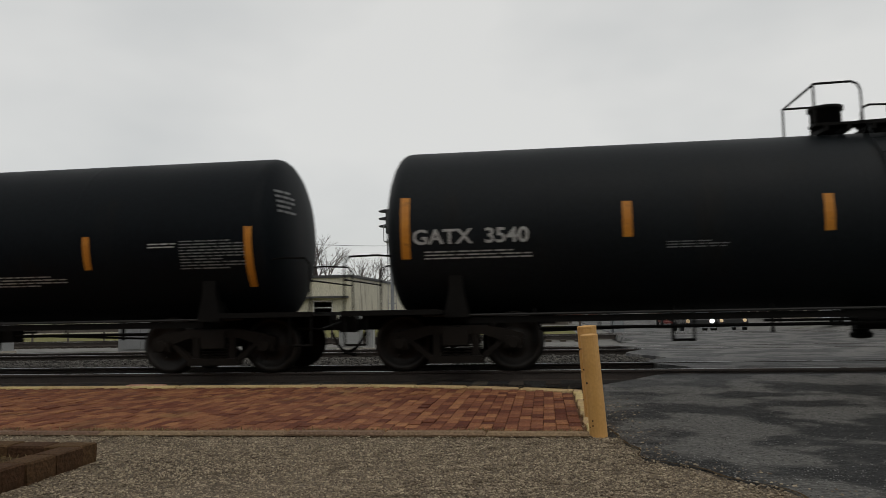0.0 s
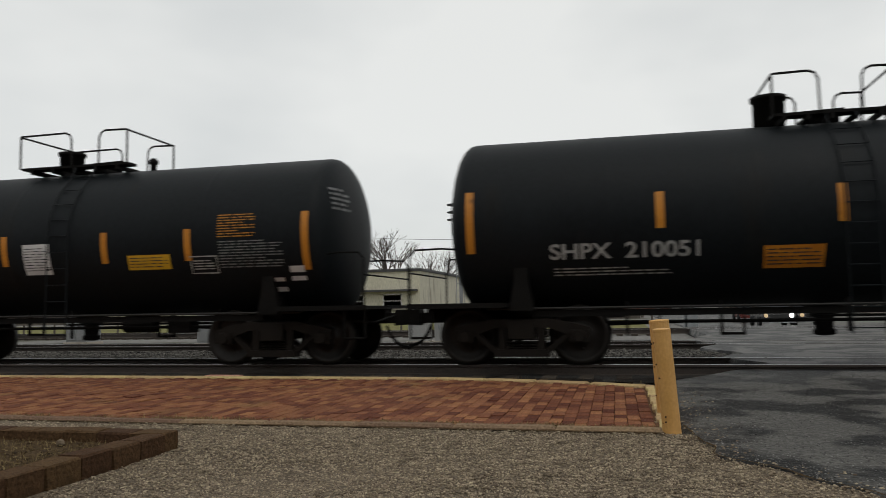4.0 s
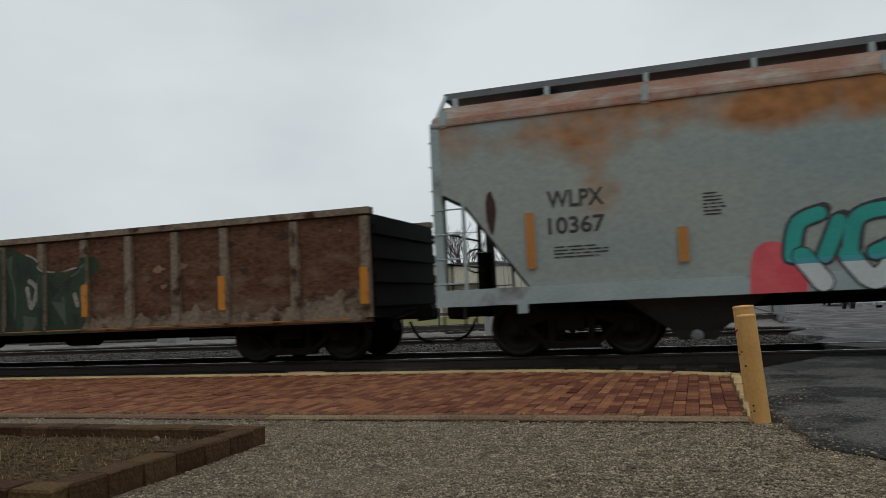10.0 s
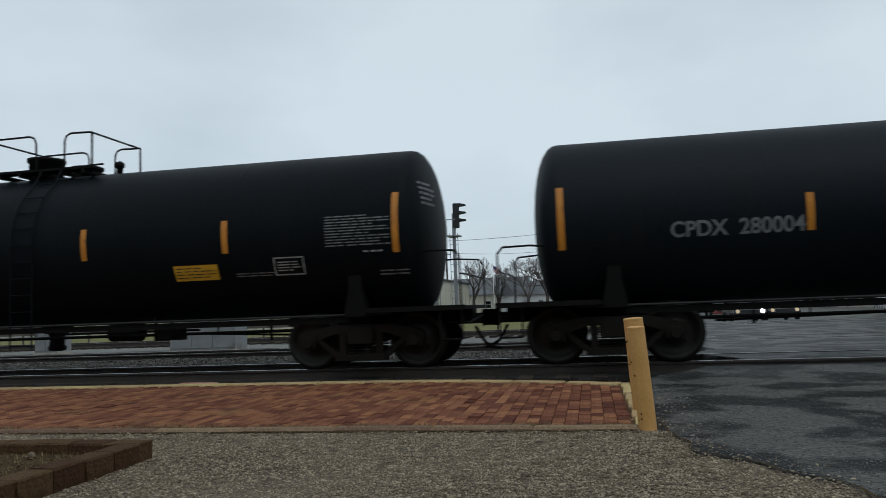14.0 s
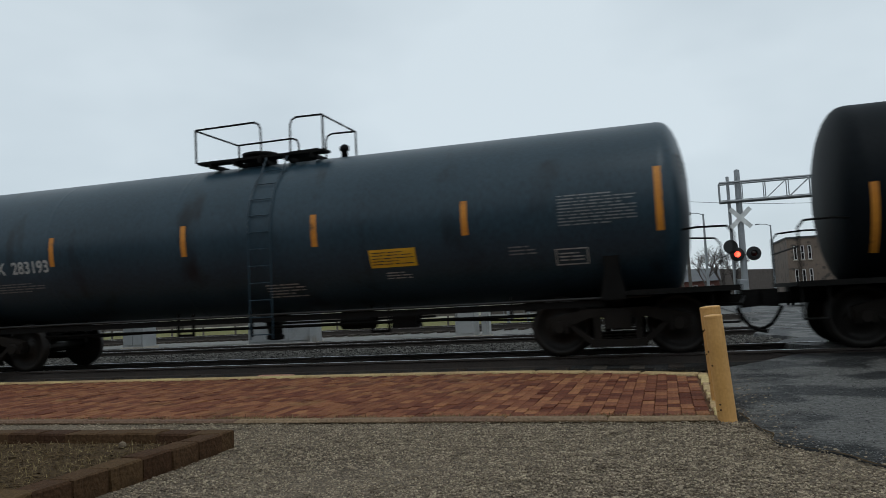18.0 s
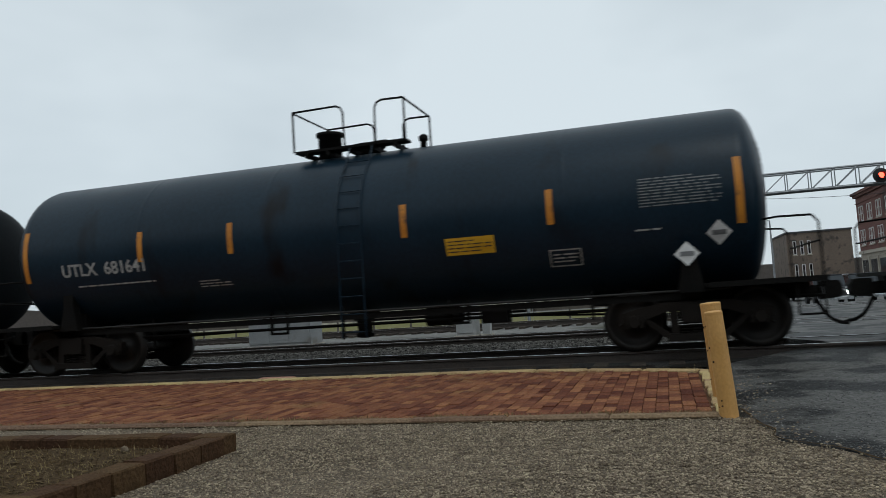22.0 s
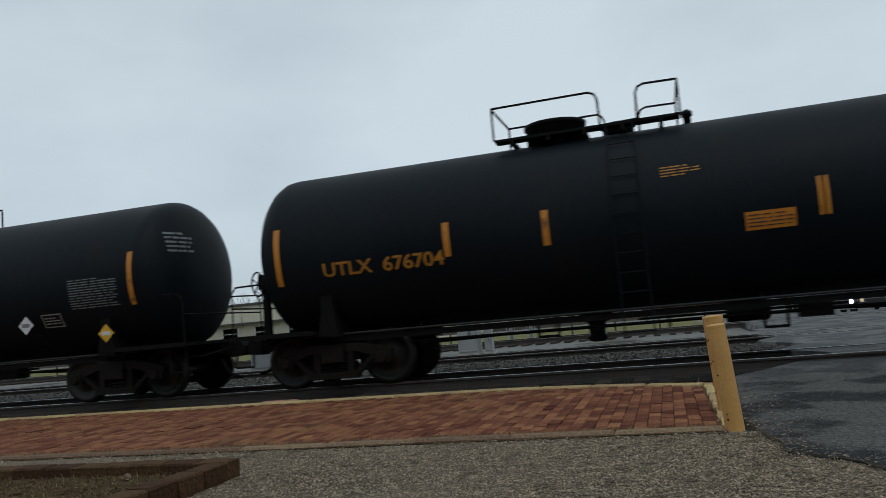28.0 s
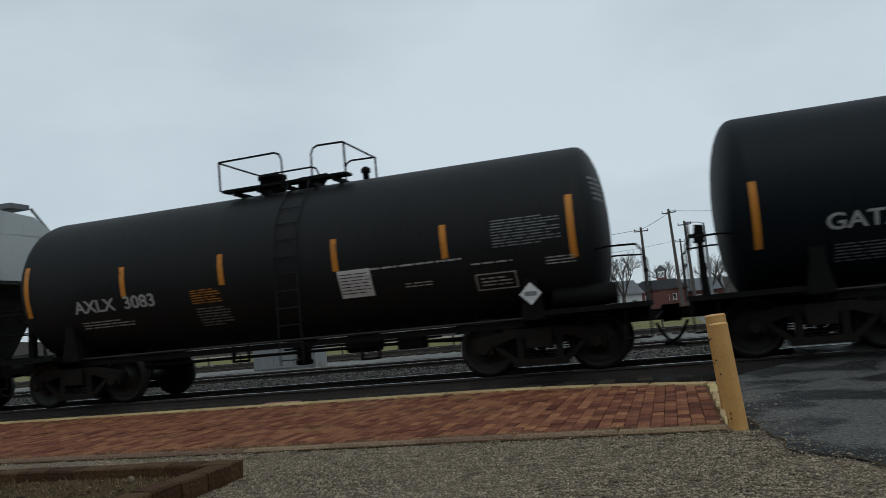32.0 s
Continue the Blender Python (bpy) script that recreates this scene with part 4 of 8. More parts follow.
tank_car(-220.05, 13.91, 3.84, 2.51, 2.50, (-4.11, -1.52, 1.30, 3.85,), (-1.46, 0.99, -0.79, -0.15, 4.34), TANK_BLACK, [
    ('y', 2.77, 1.88, 0.78, 0.28),
    ('s', 4.60, 1.87, 0.71, 0.21),
    ('b', 5.23, 1.92, 0.50, 0.30),
    ('s', 6.23, 2.40, 1.11, 0.53),
    ('s', 5.92, 2.02, 0.41, 0.06),
    ('g', -1.86, 1.67, 1.57, 0.49),
    ('g', -0.60, 1.98, 0.75, 0.36),
    ('s', 1.63, 1.71, 0.93, 0.06),
])
tank_car(-237.21, 14.92, 3.78, 2.15, 1.95, (-4.49, -1.64,), (-1.61, 0.10, -1.05, -0.43, 4.04), TANK_BLACK, [
    ('tw', -5.46, 2.04, 1.83, 0.20, 'CPDX 281126'),
    ('s', -5.43, 1.71, 1.78, 0.09),
])
tank_car(-254.39, 13.79, 3.85, 2.39, 2.46, (-4.05, -1.19, 1.34, 3.94,), (-1.71, 1.27, -0.72, -0.09, 4.05), TANK_SLATE, [
    ('y', 2.68, 1.85, 0.80, 0.29),
    ('s', 5.99, 2.38, 1.16, 0.49),
    ('b', 5.57, 1.69, 0.50, 0.25),
    ('s', 4.82, 1.83, 0.43, 0.16),
    ('s', 2.73, 1.57, 0.43, 0.13),
    ('s', 0.61, 1.43, 0.72, 0.25),
    ('tw', -5.04, 2.14, 1.79, 0.21, 'CPDX 283193'),
    ('s', -5.08, 1.77, 1.47, 0.19),
])
tank_car(-271.31, 14.57, 3.87, 2.06, 1.89, (-4.42, -1.62, 1.30, 4.07,), (-1.79, 1.1, -0.24, 0.48, 4.36), TANK_NAVY, [
    ('tw', -5.45, 1.97, 1.99, 0.24, 'GATX 95635'),
    ('s', -5.47, 1.65, 1.83, 0.10),
    ('s', -3.37, 1.72, 0.66, 0.27),
    ('s', 6.54, 2.09, 1.02, 0.41),
    ('s', 5.40, 2.32, 0.51, 0.10),
    ('s', 5.10, 1.72, 0.57, 0.18),
    ('s', 1.80, 1.76, 0.86, 0.09),
], dish=0.64)
tank_car(-289.19, 15.01, 3.8, 2.06, 2.19, (-4.58, -2.81, -0.32, 2.12,), (-1.95, 0.33, -1.33, -0.73, 4.03), TANK_RUSTY, [
    ('tw', -5.82, 2.12, 2.12, 0.20, 'GATX 53988'),
    ('s', -5.79, 1.78, 2.05, 0.11),
    ('g', -5.88, 2.64, 1.56, 0.43),
    ('g', -2.98, 1.78, 0.82, 0.46),
    ('c', 0.72, 2.49, 0.58, 0.59),
    ('p', 3.88, 2.34, 0.80, 0.34),
    ('s', 3.88, 1.74, 0.90, 0.23),
    ('s', 0.81, 1.79, 0.88, 0.06),
    ('s', 6.59, 2.36, 1.10, 0.45),
    ('b', 6.64, 1.63, 0.50, 0.25),
])
tank_car(-306.03, 12.64, 3.87, 2.43, 2.42, (-3.77, -1.93, 1.25, 3.61,), (-1.34, 1.15, -0.78, -0.41, 4.39), TANK_BLUE, [
    ('tw', -4.61, 2.11, 1.80, 0.19, 'UTLX 681641'),
    ('s', -4.39, 1.81, 1.68, 0.06),
    ('s', -2.35, 1.69, 0.64, 0.14),
    ('y', 2.31, 1.95, 0.79, 0.27),
    ('b', 3.78, 1.65, 0.49, 0.26),
    ('s', 5.51, 2.50, 1.15, 0.45),
    ('s', 5.03, 1.96, 0.37, 0.06),
    ('d', 6.01, 1.84, 0.35, 0.36),
    ('d', 5.54, 1.56, 0.36, 0.36),
])
tank_car(-320.94, 11.70, 3.88, 2.36, 2.42, (-2.81, -1.12, 1.47, 2.96,), (-2.49, 0.72, -1.58, -0.29, 4.22), TANK_BLACK, [
    ('ty', -3.92, 2.10, 2.10, 0.18, 'UTLX 676648'),
    ('y', -1.87, 2.08, 0.78, 0.26),
    ('o', 0.84, 2.92, 0.48, 0.22),
    ('o', 4.91, 2.53, 0.80, 0.06),
    ('s', 5.05, 2.15, 1.07, 0.46),
    ('b', 4.04, 1.67, 0.48, 0.22),
    ('d', 5.75, 1.85, 0.33, 0.34),
    ('D', 5.34, 1.46, 0.37, 0.38),
], dish=0.64)
tank_car(-335.89, 12.54, 3.83, 2.39, 2.37, (-3.27, -0.96, 1.24, 3.94,), (-1.49, 1.36, 0.66, 1.32, 4.32), TANK_SLATE, [
    ('tg', -4.43, 2.19, 1.65, 0.23, 'NATX 72925'),
    ('s', -4.28, 1.82, 1.78, 0.10),
    ('s', -2.45, 2.60, 0.51, 0.27),
    ('a', 2.11, 1.78, 0.65, 0.26),
    ('s', 2.87, 1.84, 0.57, 0.30),
    ('s', 5.40, 2.33, 1.05, 0.49),
    ('d', 5.24, 1.91, 0.37, 0.36),
    ('D', 5.71, 1.36, 0.36, 0.35),
])
tank_car(-350.58, 11.44, 3.85, 2.38, 2.38, (-1.6, 0.4, 2.6), (0.50, 3.54, 1.82, 2.77, 4.69), TANK_NAVY, [
    ('w', 5.34, 2.71, 0.64, 0.42),
    ('s', 5.07, 2.21, 1.08, 0.49),
    ('D', 5.16, 1.35, 0.37, 0.30),
])
tank_car(-365.40, 11.81, 3.86, 2.46, 2.42, (-2.84, -1.03, 2.09,), (-1.48, 1.21, -0.50, 0.37, 4.55), TANK_NAVY, [
    ('tw', -3.83, 2.14, 1.99, 0.20, 'TILX 202892'),
    ('s', -3.94, 1.78, 1.62, 0.21),
    ('s', -1.82, 1.61, 0.90, 0.30),
    ('a', -0.34, 2.29, 0.70, 0.30),
    ('y', 2.82, 2.14, 0.72, 0.42),
    ('s', 1.53, 2.00, 0.74, 0.39),
    ('d', 2.23, 1.71, 0.33, 0.32),
    ('s', 2.91, 1.69, 0.67, 0.16),
    ('s', 4.31, 2.03, 0.72, 0.06),
    ('s', 5.25, 2.25, 1.05, 0.56),
    ('D', 5.20, 1.48, 0.35, 0.36),
    ('s', 3.99, 1.71, 1.07, 0.15),
], True)
tank_car(-380.03, 11.75, 3.93, 2.37, 2.39, (-2.89, -1.31, 2.54, 2.58,), (-2.5, 0.85, -1.71, -0.66, 4.3), TANK_NAVY, [
    ('ty', -4.01, 2.10, 2.10, 0.21, 'UTLX 676704'),
    ('o', 0.72, 2.99, 0.55, 0.18),
    ('a', 1.85, 2.12, 0.66, 0.26),
    ('s', 5.12, 2.12, 1.12, 0.68),
    ('d', 5.91, 1.71, 0.36, 0.31),
    ('D', 5.33, 1.40, 0.37, 0.32),
    ('b', 4.14, 1.67, 0.53, 0.22),
], dish=0.64)
tank_car(-394.77, 11.76, 3.9, 2.37, 2.36, (-2.84, -1.20, 2.08,), (-2.55, 0.73, -1.65, -0.58, 4.27), TANK_NAVY, [
    ('ty', -3.98, 2.09, 1.99, 0.22, 'UTLX 676775'),
    ('o', 0.75, 2.97, 0.48, 0.21),
    ('a', 1.01, 2.08, 0.65, 0.27),
    ('d', 3.50, 1.69, 0.32, 0.35),
    ('b', 3.99, 1.74, 0.45, 0.25),
    ('s', 5.05, 2.17, 1.07, 0.56),
    ('D', 5.30, 1.41, 0.34, 0.29),
], dish=0.64)
tank_car(-409.37, 11.86, 3.88, 2.47, 2.44, (-2.90, -1.14, 1.98,), (-1.40, 1.14, -0.65, 0.18, 4.58), TANK_NAVY, [
    ('tw', -4.00, 2.15, 1.92, 0.20, 'TILX 202951'),
    ('d', -2.88, 1.74, 0.39, 0.35),
    ('s', -4.06, 1.78, 1.58, 0.10),
    ('s', -1.93, 1.62, 1.00, 0.31),
    ('a', -0.40, 2.30, 0.72, 0.30),
    ('s', 1.63, 2.03, 0.74, 0.39),
    ('y', 2.72, 2.15, 0.73, 0.40),
    ('s', 2.79, 1.71, 0.70, 0.15),
    ('s', 3.75, 1.74, 0.83, 0.15),
    ('s', 5.26, 2.30, 1.09, 0.53),
    ('D', 5.18, 1.49, 0.37, 0.41),
], True)
tank_car(-424.07, 12.30, 3.87, 2.33, 2.18, (-4.27, -1.73, 1.47, 3.92,), (-1.81, 0.95, 0.04, 0.97, 4.47), TANK_NAVY, [
    ('tw', -4.09, 1.97, 2.32, 0.24, 'GATX 229687'),
    ('s', -4.26, 1.54, 1.80, 0.27),
    ('s', -2.37, 1.54, 0.85, 0.18),
    ('y', 0.39, 1.53, 0.95, 0.52),
    ('s', 1.16, 1.77, 0.38, 0.11),
    ('s', 2.27, 1.92, 0.75, 0.31),
    ('a', 2.51, 1.51, 0.77, 0.20),
    ('s', 4.39, 1.68, 1.69, 0.06),
    ('s', 5.47, 2.38, 1.08, 0.55),
    ('d', 4.60, 1.96, 0.36, 0.37),
    ('D', 4.64, 1.44, 0.39, 0.40),
])
tank_car(-437.97, 10.31, 3.82, 2.36, 2.37, (-2.99, -0.94, 1.23, 3.13,), (-1.63, 1.28, -0.81, -0.33, 4.20), TANK_DUSTY, [
    ('tw', -3.25, 1.98, 1.76, 0.24, 'AXLX 3083'),
    ('s', -3.50, 1.64, 1.12, 0.15),
    ('o', -1.31, 1.94, 0.60, 0.26),
    ('s', -1.25, 1.58, 0.66, 0.34),
    ('w', 1.53, 1.86, 0.58, 0.45),
    ('s', 2.60, 2.06, 1.57, 0.07),
    ('s', 2.62, 1.74, 0.46, 0.09),
    ('b', 3.89, 1.66, 0.66, 0.26),
    ('s', 3.86, 1.95, 0.65, 0.06),
    ('s', 4.45, 2.38, 1.07, 0.45),
    ('s', 4.94, 1.88, 0.45, 0.14),
    ('d', 4.44, 1.40, 0.35, 0.34),
], True)


# hopper and gondola cars
HALF_W = 1.58


def flat(x, z, lift):
    return (x, -HALF_W - lift, z)


# the painted faces of a car's side: x and z from and to, and how far out they stand
HOPPER_FACES = [(-9.6, 9.6, 1.262, 3.9, HALF_W), (-9.6, 9.6, 0.99, 1.262, HALF_W + 0.036)]
POST_X = [-7.84, -6.53, 6.53, 7.84] + [-5.14 + 1.028 * k for k in range(11)]
GONDOLA_FACES = [(-7.9, 7.9, 0.98, 2.6, 1.522), (-7.9, 7.9, 0.82, 0.98, 1.562)] + [(x - 0.068, x + 0.068, 0.9, 2.56, 1.612) for x in POST_X]


def curl(path, step=5):
    """Rounds a stroke's corners."""
    if len(path) < 3:
        return path
    pts = [path[0]] + list(path) + [path[-1]]
    out = []
    for a, b, c, d in zip(pts, pts[1:], pts[2:], pts[3:]):
        for k in range(step):
            t = k / step
            out.append(tuple(0.5 * (2 * b[i] + (c[i] - a[i]) * t + (2 * a[i] - 5 * b[i] + 4 * c[i] - d[i]) * t * t + (3 * b[i] - a[i] - 3 * c[i] + d[i]) * t ** 3) for i in (0, 1)))
    return out + [path[-1]]


def strokes(paths, fat, taper=1.0, dabs=True):
    """Outlines of sprayed strokes: a quad for each stretch and a dab at each joint."""
    shapes = []
    for path in paths:
        pts = curl(path)
        n = len(pts)
        for i, (a, b) in enumerate(zip(pts, pts[1:])):
            r0, r1 = (fat / 2 * (1 + (taper - 1) * k / n) for k in (i, i + 1))
            ln = math.hypot(b[0] - a[0], b[1] - a[1]) or 1
            nx, nz = -(b[1] - a[1]) / ln, (b[0] - a[0]) / ln
            shapes.append([(a[0] - nx * r0, a[1] - nz * r0), (b[0] - nx * r1, b[1] - nz * r1), (b[0] + nx * r1, b[1] + nz * r1), (a[0] + nx * r0, a[1] + nz * r0)])
            if not dabs:
                continue
            shapes.append([(a[0] + r0 * math.cos(k * math.pi / 4), a[1] + r0 * math.sin(k * math.pi / 4)) for k in range(8)])
        if dabs:
            shapes.append([(pts[-1][0] + r1 * math.cos(k * math.pi / 4), pts[-1][1] + r1 * math.sin(k * math.pi / 4)) for k in range(8)])
    return shapes


def spray(car, shapes, material, faces, lift, lo=-9.0, hi=9.0, label="", name="graffiti"):
    """Paint on a car's side, over sills and posts alike; lo and hi cut it to a band of heights."""
    bm = bmesh.new()
    k = 0
    for shape in shapes:
        tris = [shape] if len(shape) <= 8 else [[shape[i] for i in tri] for tri in geometry.tessellate_polygon([[Vector((x, z, 0)) for x, z in shape]])]
        k += 1
        for tri in tris:
            tri = trim_to(list(tri), lo, hi, 1)
            if not tri:
                continue
            for xa, xb, za, zb, out in faces:
                cut = trim_to(trim_to(tri, xa, xb, 0), za, zb, 1) if tri else []
                if len(cut) > 2:
                    bm.faces.new([bm.verts.new((x, -out - lift - 0.00002 * k, z)) for x, z in cut])
    if not bm.faces:
        bm.free()
        return None
    return tagged(part(name, bm, material, car, label), kind="stuff")


def rough_edge(x0, x1, z0, z1, rnd, step=0.09, wild=0.3):
    """A flaking patch: straight below, ragged above."""
    pts = [(x0, z0), (x1, z0)]
    n = max(2, round((x1 - x0) / step))
    for i in range(n, -1, -1):
        pts.append((x0 + (x1 - x0) * i / n, z0 + (z1 - z0) * (1 - wild + wild * 2 * rnd.random() * rnd.random())))
    return pts


def hopper_car(x0, half, body, trim, words, label, gates, tags=None):
    car = thing("hopper_car", label, "railway car", pose(x0, TRACK_Y, 0), "cars of the freight train")
    MOVERS.append((car, x0))
    rnd = random.Random(int(abs(x0)))
    e = half - 0.03
    # side walls with cut lower corners, slope sheets, roof
    for s in (-1, 1):
        bm = bmesh.new()
        prism(bm, [(-e + 1.5, 1.22), (e - 1.5, 1.22), (e - 0.5, 2.58), (e, 2.85), (e, 3.9), (-e, 3.9), (-e, 2.85), (-e + 0.5, 2.58)], min(s * HALF_W, s * (HALF_W - 0.03)), max(s * HALF_W, s * (HALF_W - 0.03)))
        part("side_wall", bm, body, car)
        for z in (3.68, 3.77, 3.86) if body is HOPPER_GREY else (3.86,):
            bm = bmesh.new()
            box(bm, -e, e, min(s * HALF_W, s * (HALF_W + 0.025)), max(s * HALF_W, s * (HALF_W + 0.025)), z, z + 0.03)
            part("top_chord", bm, trim if body is HOPPER_GREY else RUST_BAND, car)
        bm = bmesh.new()
        box(bm, -half, half, min(s * (HALF_W - 0.06), s * (HALF_W + 0.035)), max(s * (HALF_W - 0.06), s * (HALF_W + 0.035)), 1.0, 1.26)
        part("side_sill", bm, trim, car)
    for s in (-1, 1):
        bm = bmesh.new()
        prism(bm, [(s * e, 2.79), (s * e, 2.87), (s * (e - 0.56), 2.60), (s * (e - 1.60), 1.2), (s * (e - 1.46), 1.2), (s * (e - 0.48), 2.53)][:: s], -HALF_W + 0.04, HALF_W - 0.04)
        part("end_slope", bm, SLOPE_GREY, car)
        bm = bmesh.new()
        prism(bm, [(s * e, 2.84), (s * (e - 0.04), 2.84), (s * (e - 0.04), 3.9), (s * e, 3.9)][:: s], -HALF_W + 0.04, HALF_W - 0.04)
        part("end_wall", bm, body, car)
        for y in (-HALF_W + 0.04, HALF_W - 0.04):
            bm = bmesh.new()
            box(bm, s * (e - 0.05) - 0.075, s * (e - 0.05) + 0.075, y - 0.05, y + 0.05, 1.0, 3.93)
            # far posts get the dark paint: their shade is put into the colour
            part("corner_post", bm, trim if y < 0 else SLOPE_GREY, car)
            bm = bmesh.new()
            t0, t1 = (s * (e - 0.03), y, 3.9), (s * (e - 0.03), y * 0.55, 4.55)
            rod(bm, t0, t1, 0.035, 6)
            part("board_brace", bm, trim, car)
            bm = bmesh.new()
            inner = y * 0.68
            box(bm, s * (e + 0.03) - 0.03, s * (e + 0.03) + 0.03, inner - 0.03, inner + 0.03, 1.0, 3.86)
            part("end_post", bm, SLOPE_GREY, car)
            for k in range(7):
                bm = bmesh.new()
                z = 1.3 + k * 0.39
                rod(bm, (s * (e + 0.07), y, z), (s * (e + 0.07), inner, z), 0.013, 5)
                part("end_rung", bm, trim, car)
            bm = bmesh.new()
            box(bm, s * (e - 0.47) - 0.025, s * (e - 0.47) + 0.025, y * 1.03 - 0.02, y * 1.03 + 0.02, 1.26, 2.72)
            part("ladder_stile", bm, trim, car)
            for k in range(4):
                bm = bmesh.new()
                z = 1.36 + k * 0.39
                rod(bm, (s * (e - 0.47), y * 1.035, z), (s * (e - 0.02), y * 1.035, z), 0.013, 5)
                part("rung", bm, trim, car)
            bm = bmesh.new()
            pipe(bm, [(s * (e - 0.42), y * 1.02, 1.0), (s * (e - 0.42), y * 1.02, 0.6), (s * (e - 0.08), y * 1.02, 0.6), (s * (e - 0.08), y * 1.02, 1.0)], 0.018, 5)
            part("stirrup_step", bm, SLOPE_GREY, car)
        bm = bmesh.new()
        box(bm, s * (e - 1.35) - 0.075, s * (e - 1.35) + 0.075, -HALF_W - 0.05, -HALF_W + 0.02, 0.86, 1.0)
        box(bm, s * (e - 1.35) - 0.03, s * (e - 1.35) + 0.03, -HALF_W - 0.055, -HALF_W - 0.04, 0.9, 0.95)
        part("jacking_pad", bm, trim, car)
        bm = bmesh.new()
        box(bm, s * (half - 0.55) - 0.5, s * (half - 0.55) + 0.5, -1.4, 1.4, 1.14, 1.18)
        pipe(bm, [(s * (half - 0.05), -1.3, 1.2), (s * (half - 0.05), -1.3, 2.2), (s * (half - 0.05), 0.9, 2.2)], 0.02)
        pipe(bm, [(s * (half - 0.05), -0.9, 1.2), (s * (half - 0.05), -0.9, 2.2)], 0.02)
        pipe(bm, [(s * (half - 0.05), -1.3, 1.7), (s * (half - 0.05), 0.9, 1.7)], 0.015)
        ring = [(s * (half - 0.4) + 0.2 * math.cos(k * math.pi / 7), -0.6, 1.75 + 0.2 * math.sin(k * math.pi / 7)) for k in range(15)]
        pipe(bm, ring, 0.016, 5)
        rod(bm, (s * (half - 0.45), -0.3, 1.2), (s * (half - 0.45), -0.3, 1.9), 0.13, 10)
        part("brake_platform", bm, STEEL_BLACK, car)
    bm = bmesh.new()
    a = [(-HALF_W, 3.89), (-HALF_W + 0.05, 4.0), (-0.9, 4.35), (0, 4.41), (0.9, 4.35), (HALF_W - 0.05, 4.0), (HALF_W, 3.89)]
    rows_ = [[bm.verts.new((x, y, z)) for y, z in a] for x in (-e, e)]
    for i in range(len(a) - 1):
        bm.faces.new((rows_[0][i], rows_[1][i], rows_[1][i + 1], rows_[0][i + 1]))
    bm.faces.new(rows_[0])
    bm.faces.new(rows_[1][::-1])
    part("roof", bm, body if body is HOPPER_GREY else RUST_BAND, car)
    for y in (-0.72, 0.35):
        bm = bmesh.new()
        box(bm, -half + 0.02, half - 0.02, y - 0.1, y + 0.42, 4.50, 4.61)
        part("running_board", bm, GRATING, car)
    for k in range(13):
        x = -e + 0.2 + k * (2 * e - 0.4) / 12
        bm = bmesh.new()
        prism(bm, [(x - 0.04, 4.1), (x + 0.04, 4.1), (x + 0.04, 4.5), (x - 0.04, 4.5)], -0.88, -0.78)
        part("board_bracket", bm, trim, car)
        if k % 2 == 0:
            bm = bmesh.new()
            prism(bm, [(x - 0.05, 3.84), (x + 0.05, 3.84), (x + 0.04, 4.12), (x - 0.04, 4.12)], -1.6, -1.48)
            part("eave_lug", bm, trim, car)
    for k in range(4):
        bm = bmesh.new()
        x = -e + 1.6 + k * (2 * e - 3.2) / 3
        turned(bm, [(4.2, 0.45), (4.44, 0.45), (4.48, 0.4)], 18, "z", (x, 0, 0))
        part("hatch", bm, trim, car)
    # discharge gates
    for gx in gates:
        bm = bmesh.new()
        vs = []
        for z, wx, wy in ((1.12, 1.15, 1.45), (0.5, 0.36, 1.0), (0.36, 0.27, 0.95)):
            vs.append([bm.verts.new((gx + i * wx, j * wy, z)) for i, j in ((-1, -1), (1, -1), (1, 1), (-1, 1))])
        for p, q in zip(vs, vs[1:]):
            for i in range(4):
                bm.faces.new((p[i], p[(i + 1) % 4], q[(i + 1) % 4], q[i]))
        bm.faces.new(vs[-1])
        g = part("discharge_gate", bm, GATE_GREY, car)
        bm = bmesh.new()
        rod(bm, (gx, -1.05, 0.42), (gx, 1.05, 0.42), 0.05, 8)
        turned(bm, [(-1.10, 0.05), (-1.08, 0.09), (-1.0, 0.09)], 12, "y", (gx, 0, 0.42))
        part("gate_spindle", bm, GALV, g)
    bm = bmesh.new()
    box(bm, -half + 0.4, half - 0.4, -0.2, 0.2, 0.8, 1.05)
    part("centre_sill", bm, STEEL_BLACK, car)
    for kind, x, z, w, hh, *text in words:
        bm = bmesh.new()
        if kind == "t":
            word(bm, text[0], x, z, w, hh, flat)
            tagged(part("lettering", bm, STENCIL_BLACK, car), kind="stuff")
        elif kind == "s":
            bars(bm, x, z, w, hh, flat, rnd)
            tagged(part("stencil", bm, STENCIL_BLACK, car), kind="stuff")
        elif kind == "r":
            sheet(bm, x - 0.07, x + 0.07, z - hh / 2, z + hh / 2, flat, 0.036)
            part("reflector_stripe", bm, FADED_ORANGE, car)
        elif kind == "y":
            sheet(bm, x - w / 2, x + w / 2, z - hh / 2, z + hh / 2, flat)
            part("decal", bm, SIGN_YELLOW, car, "yellow warning decal")
            bm = bmesh.new()
            bars(bm, x, z, w * 0.9, hh * 0.8, flat, rnd, 0.009, 0.05, 0.3)
            tagged(part("stencil", bm, STENCIL_BLACK, car), kind="stuff")
        elif kind == "b":
            sheet(bm, x - w / 2, x + w / 2, z - hh / 2, z + hh / 2, flat)
            part("decal", bm, SIGN_BLACK, car, "black notice board")
        elif kind == "hole":
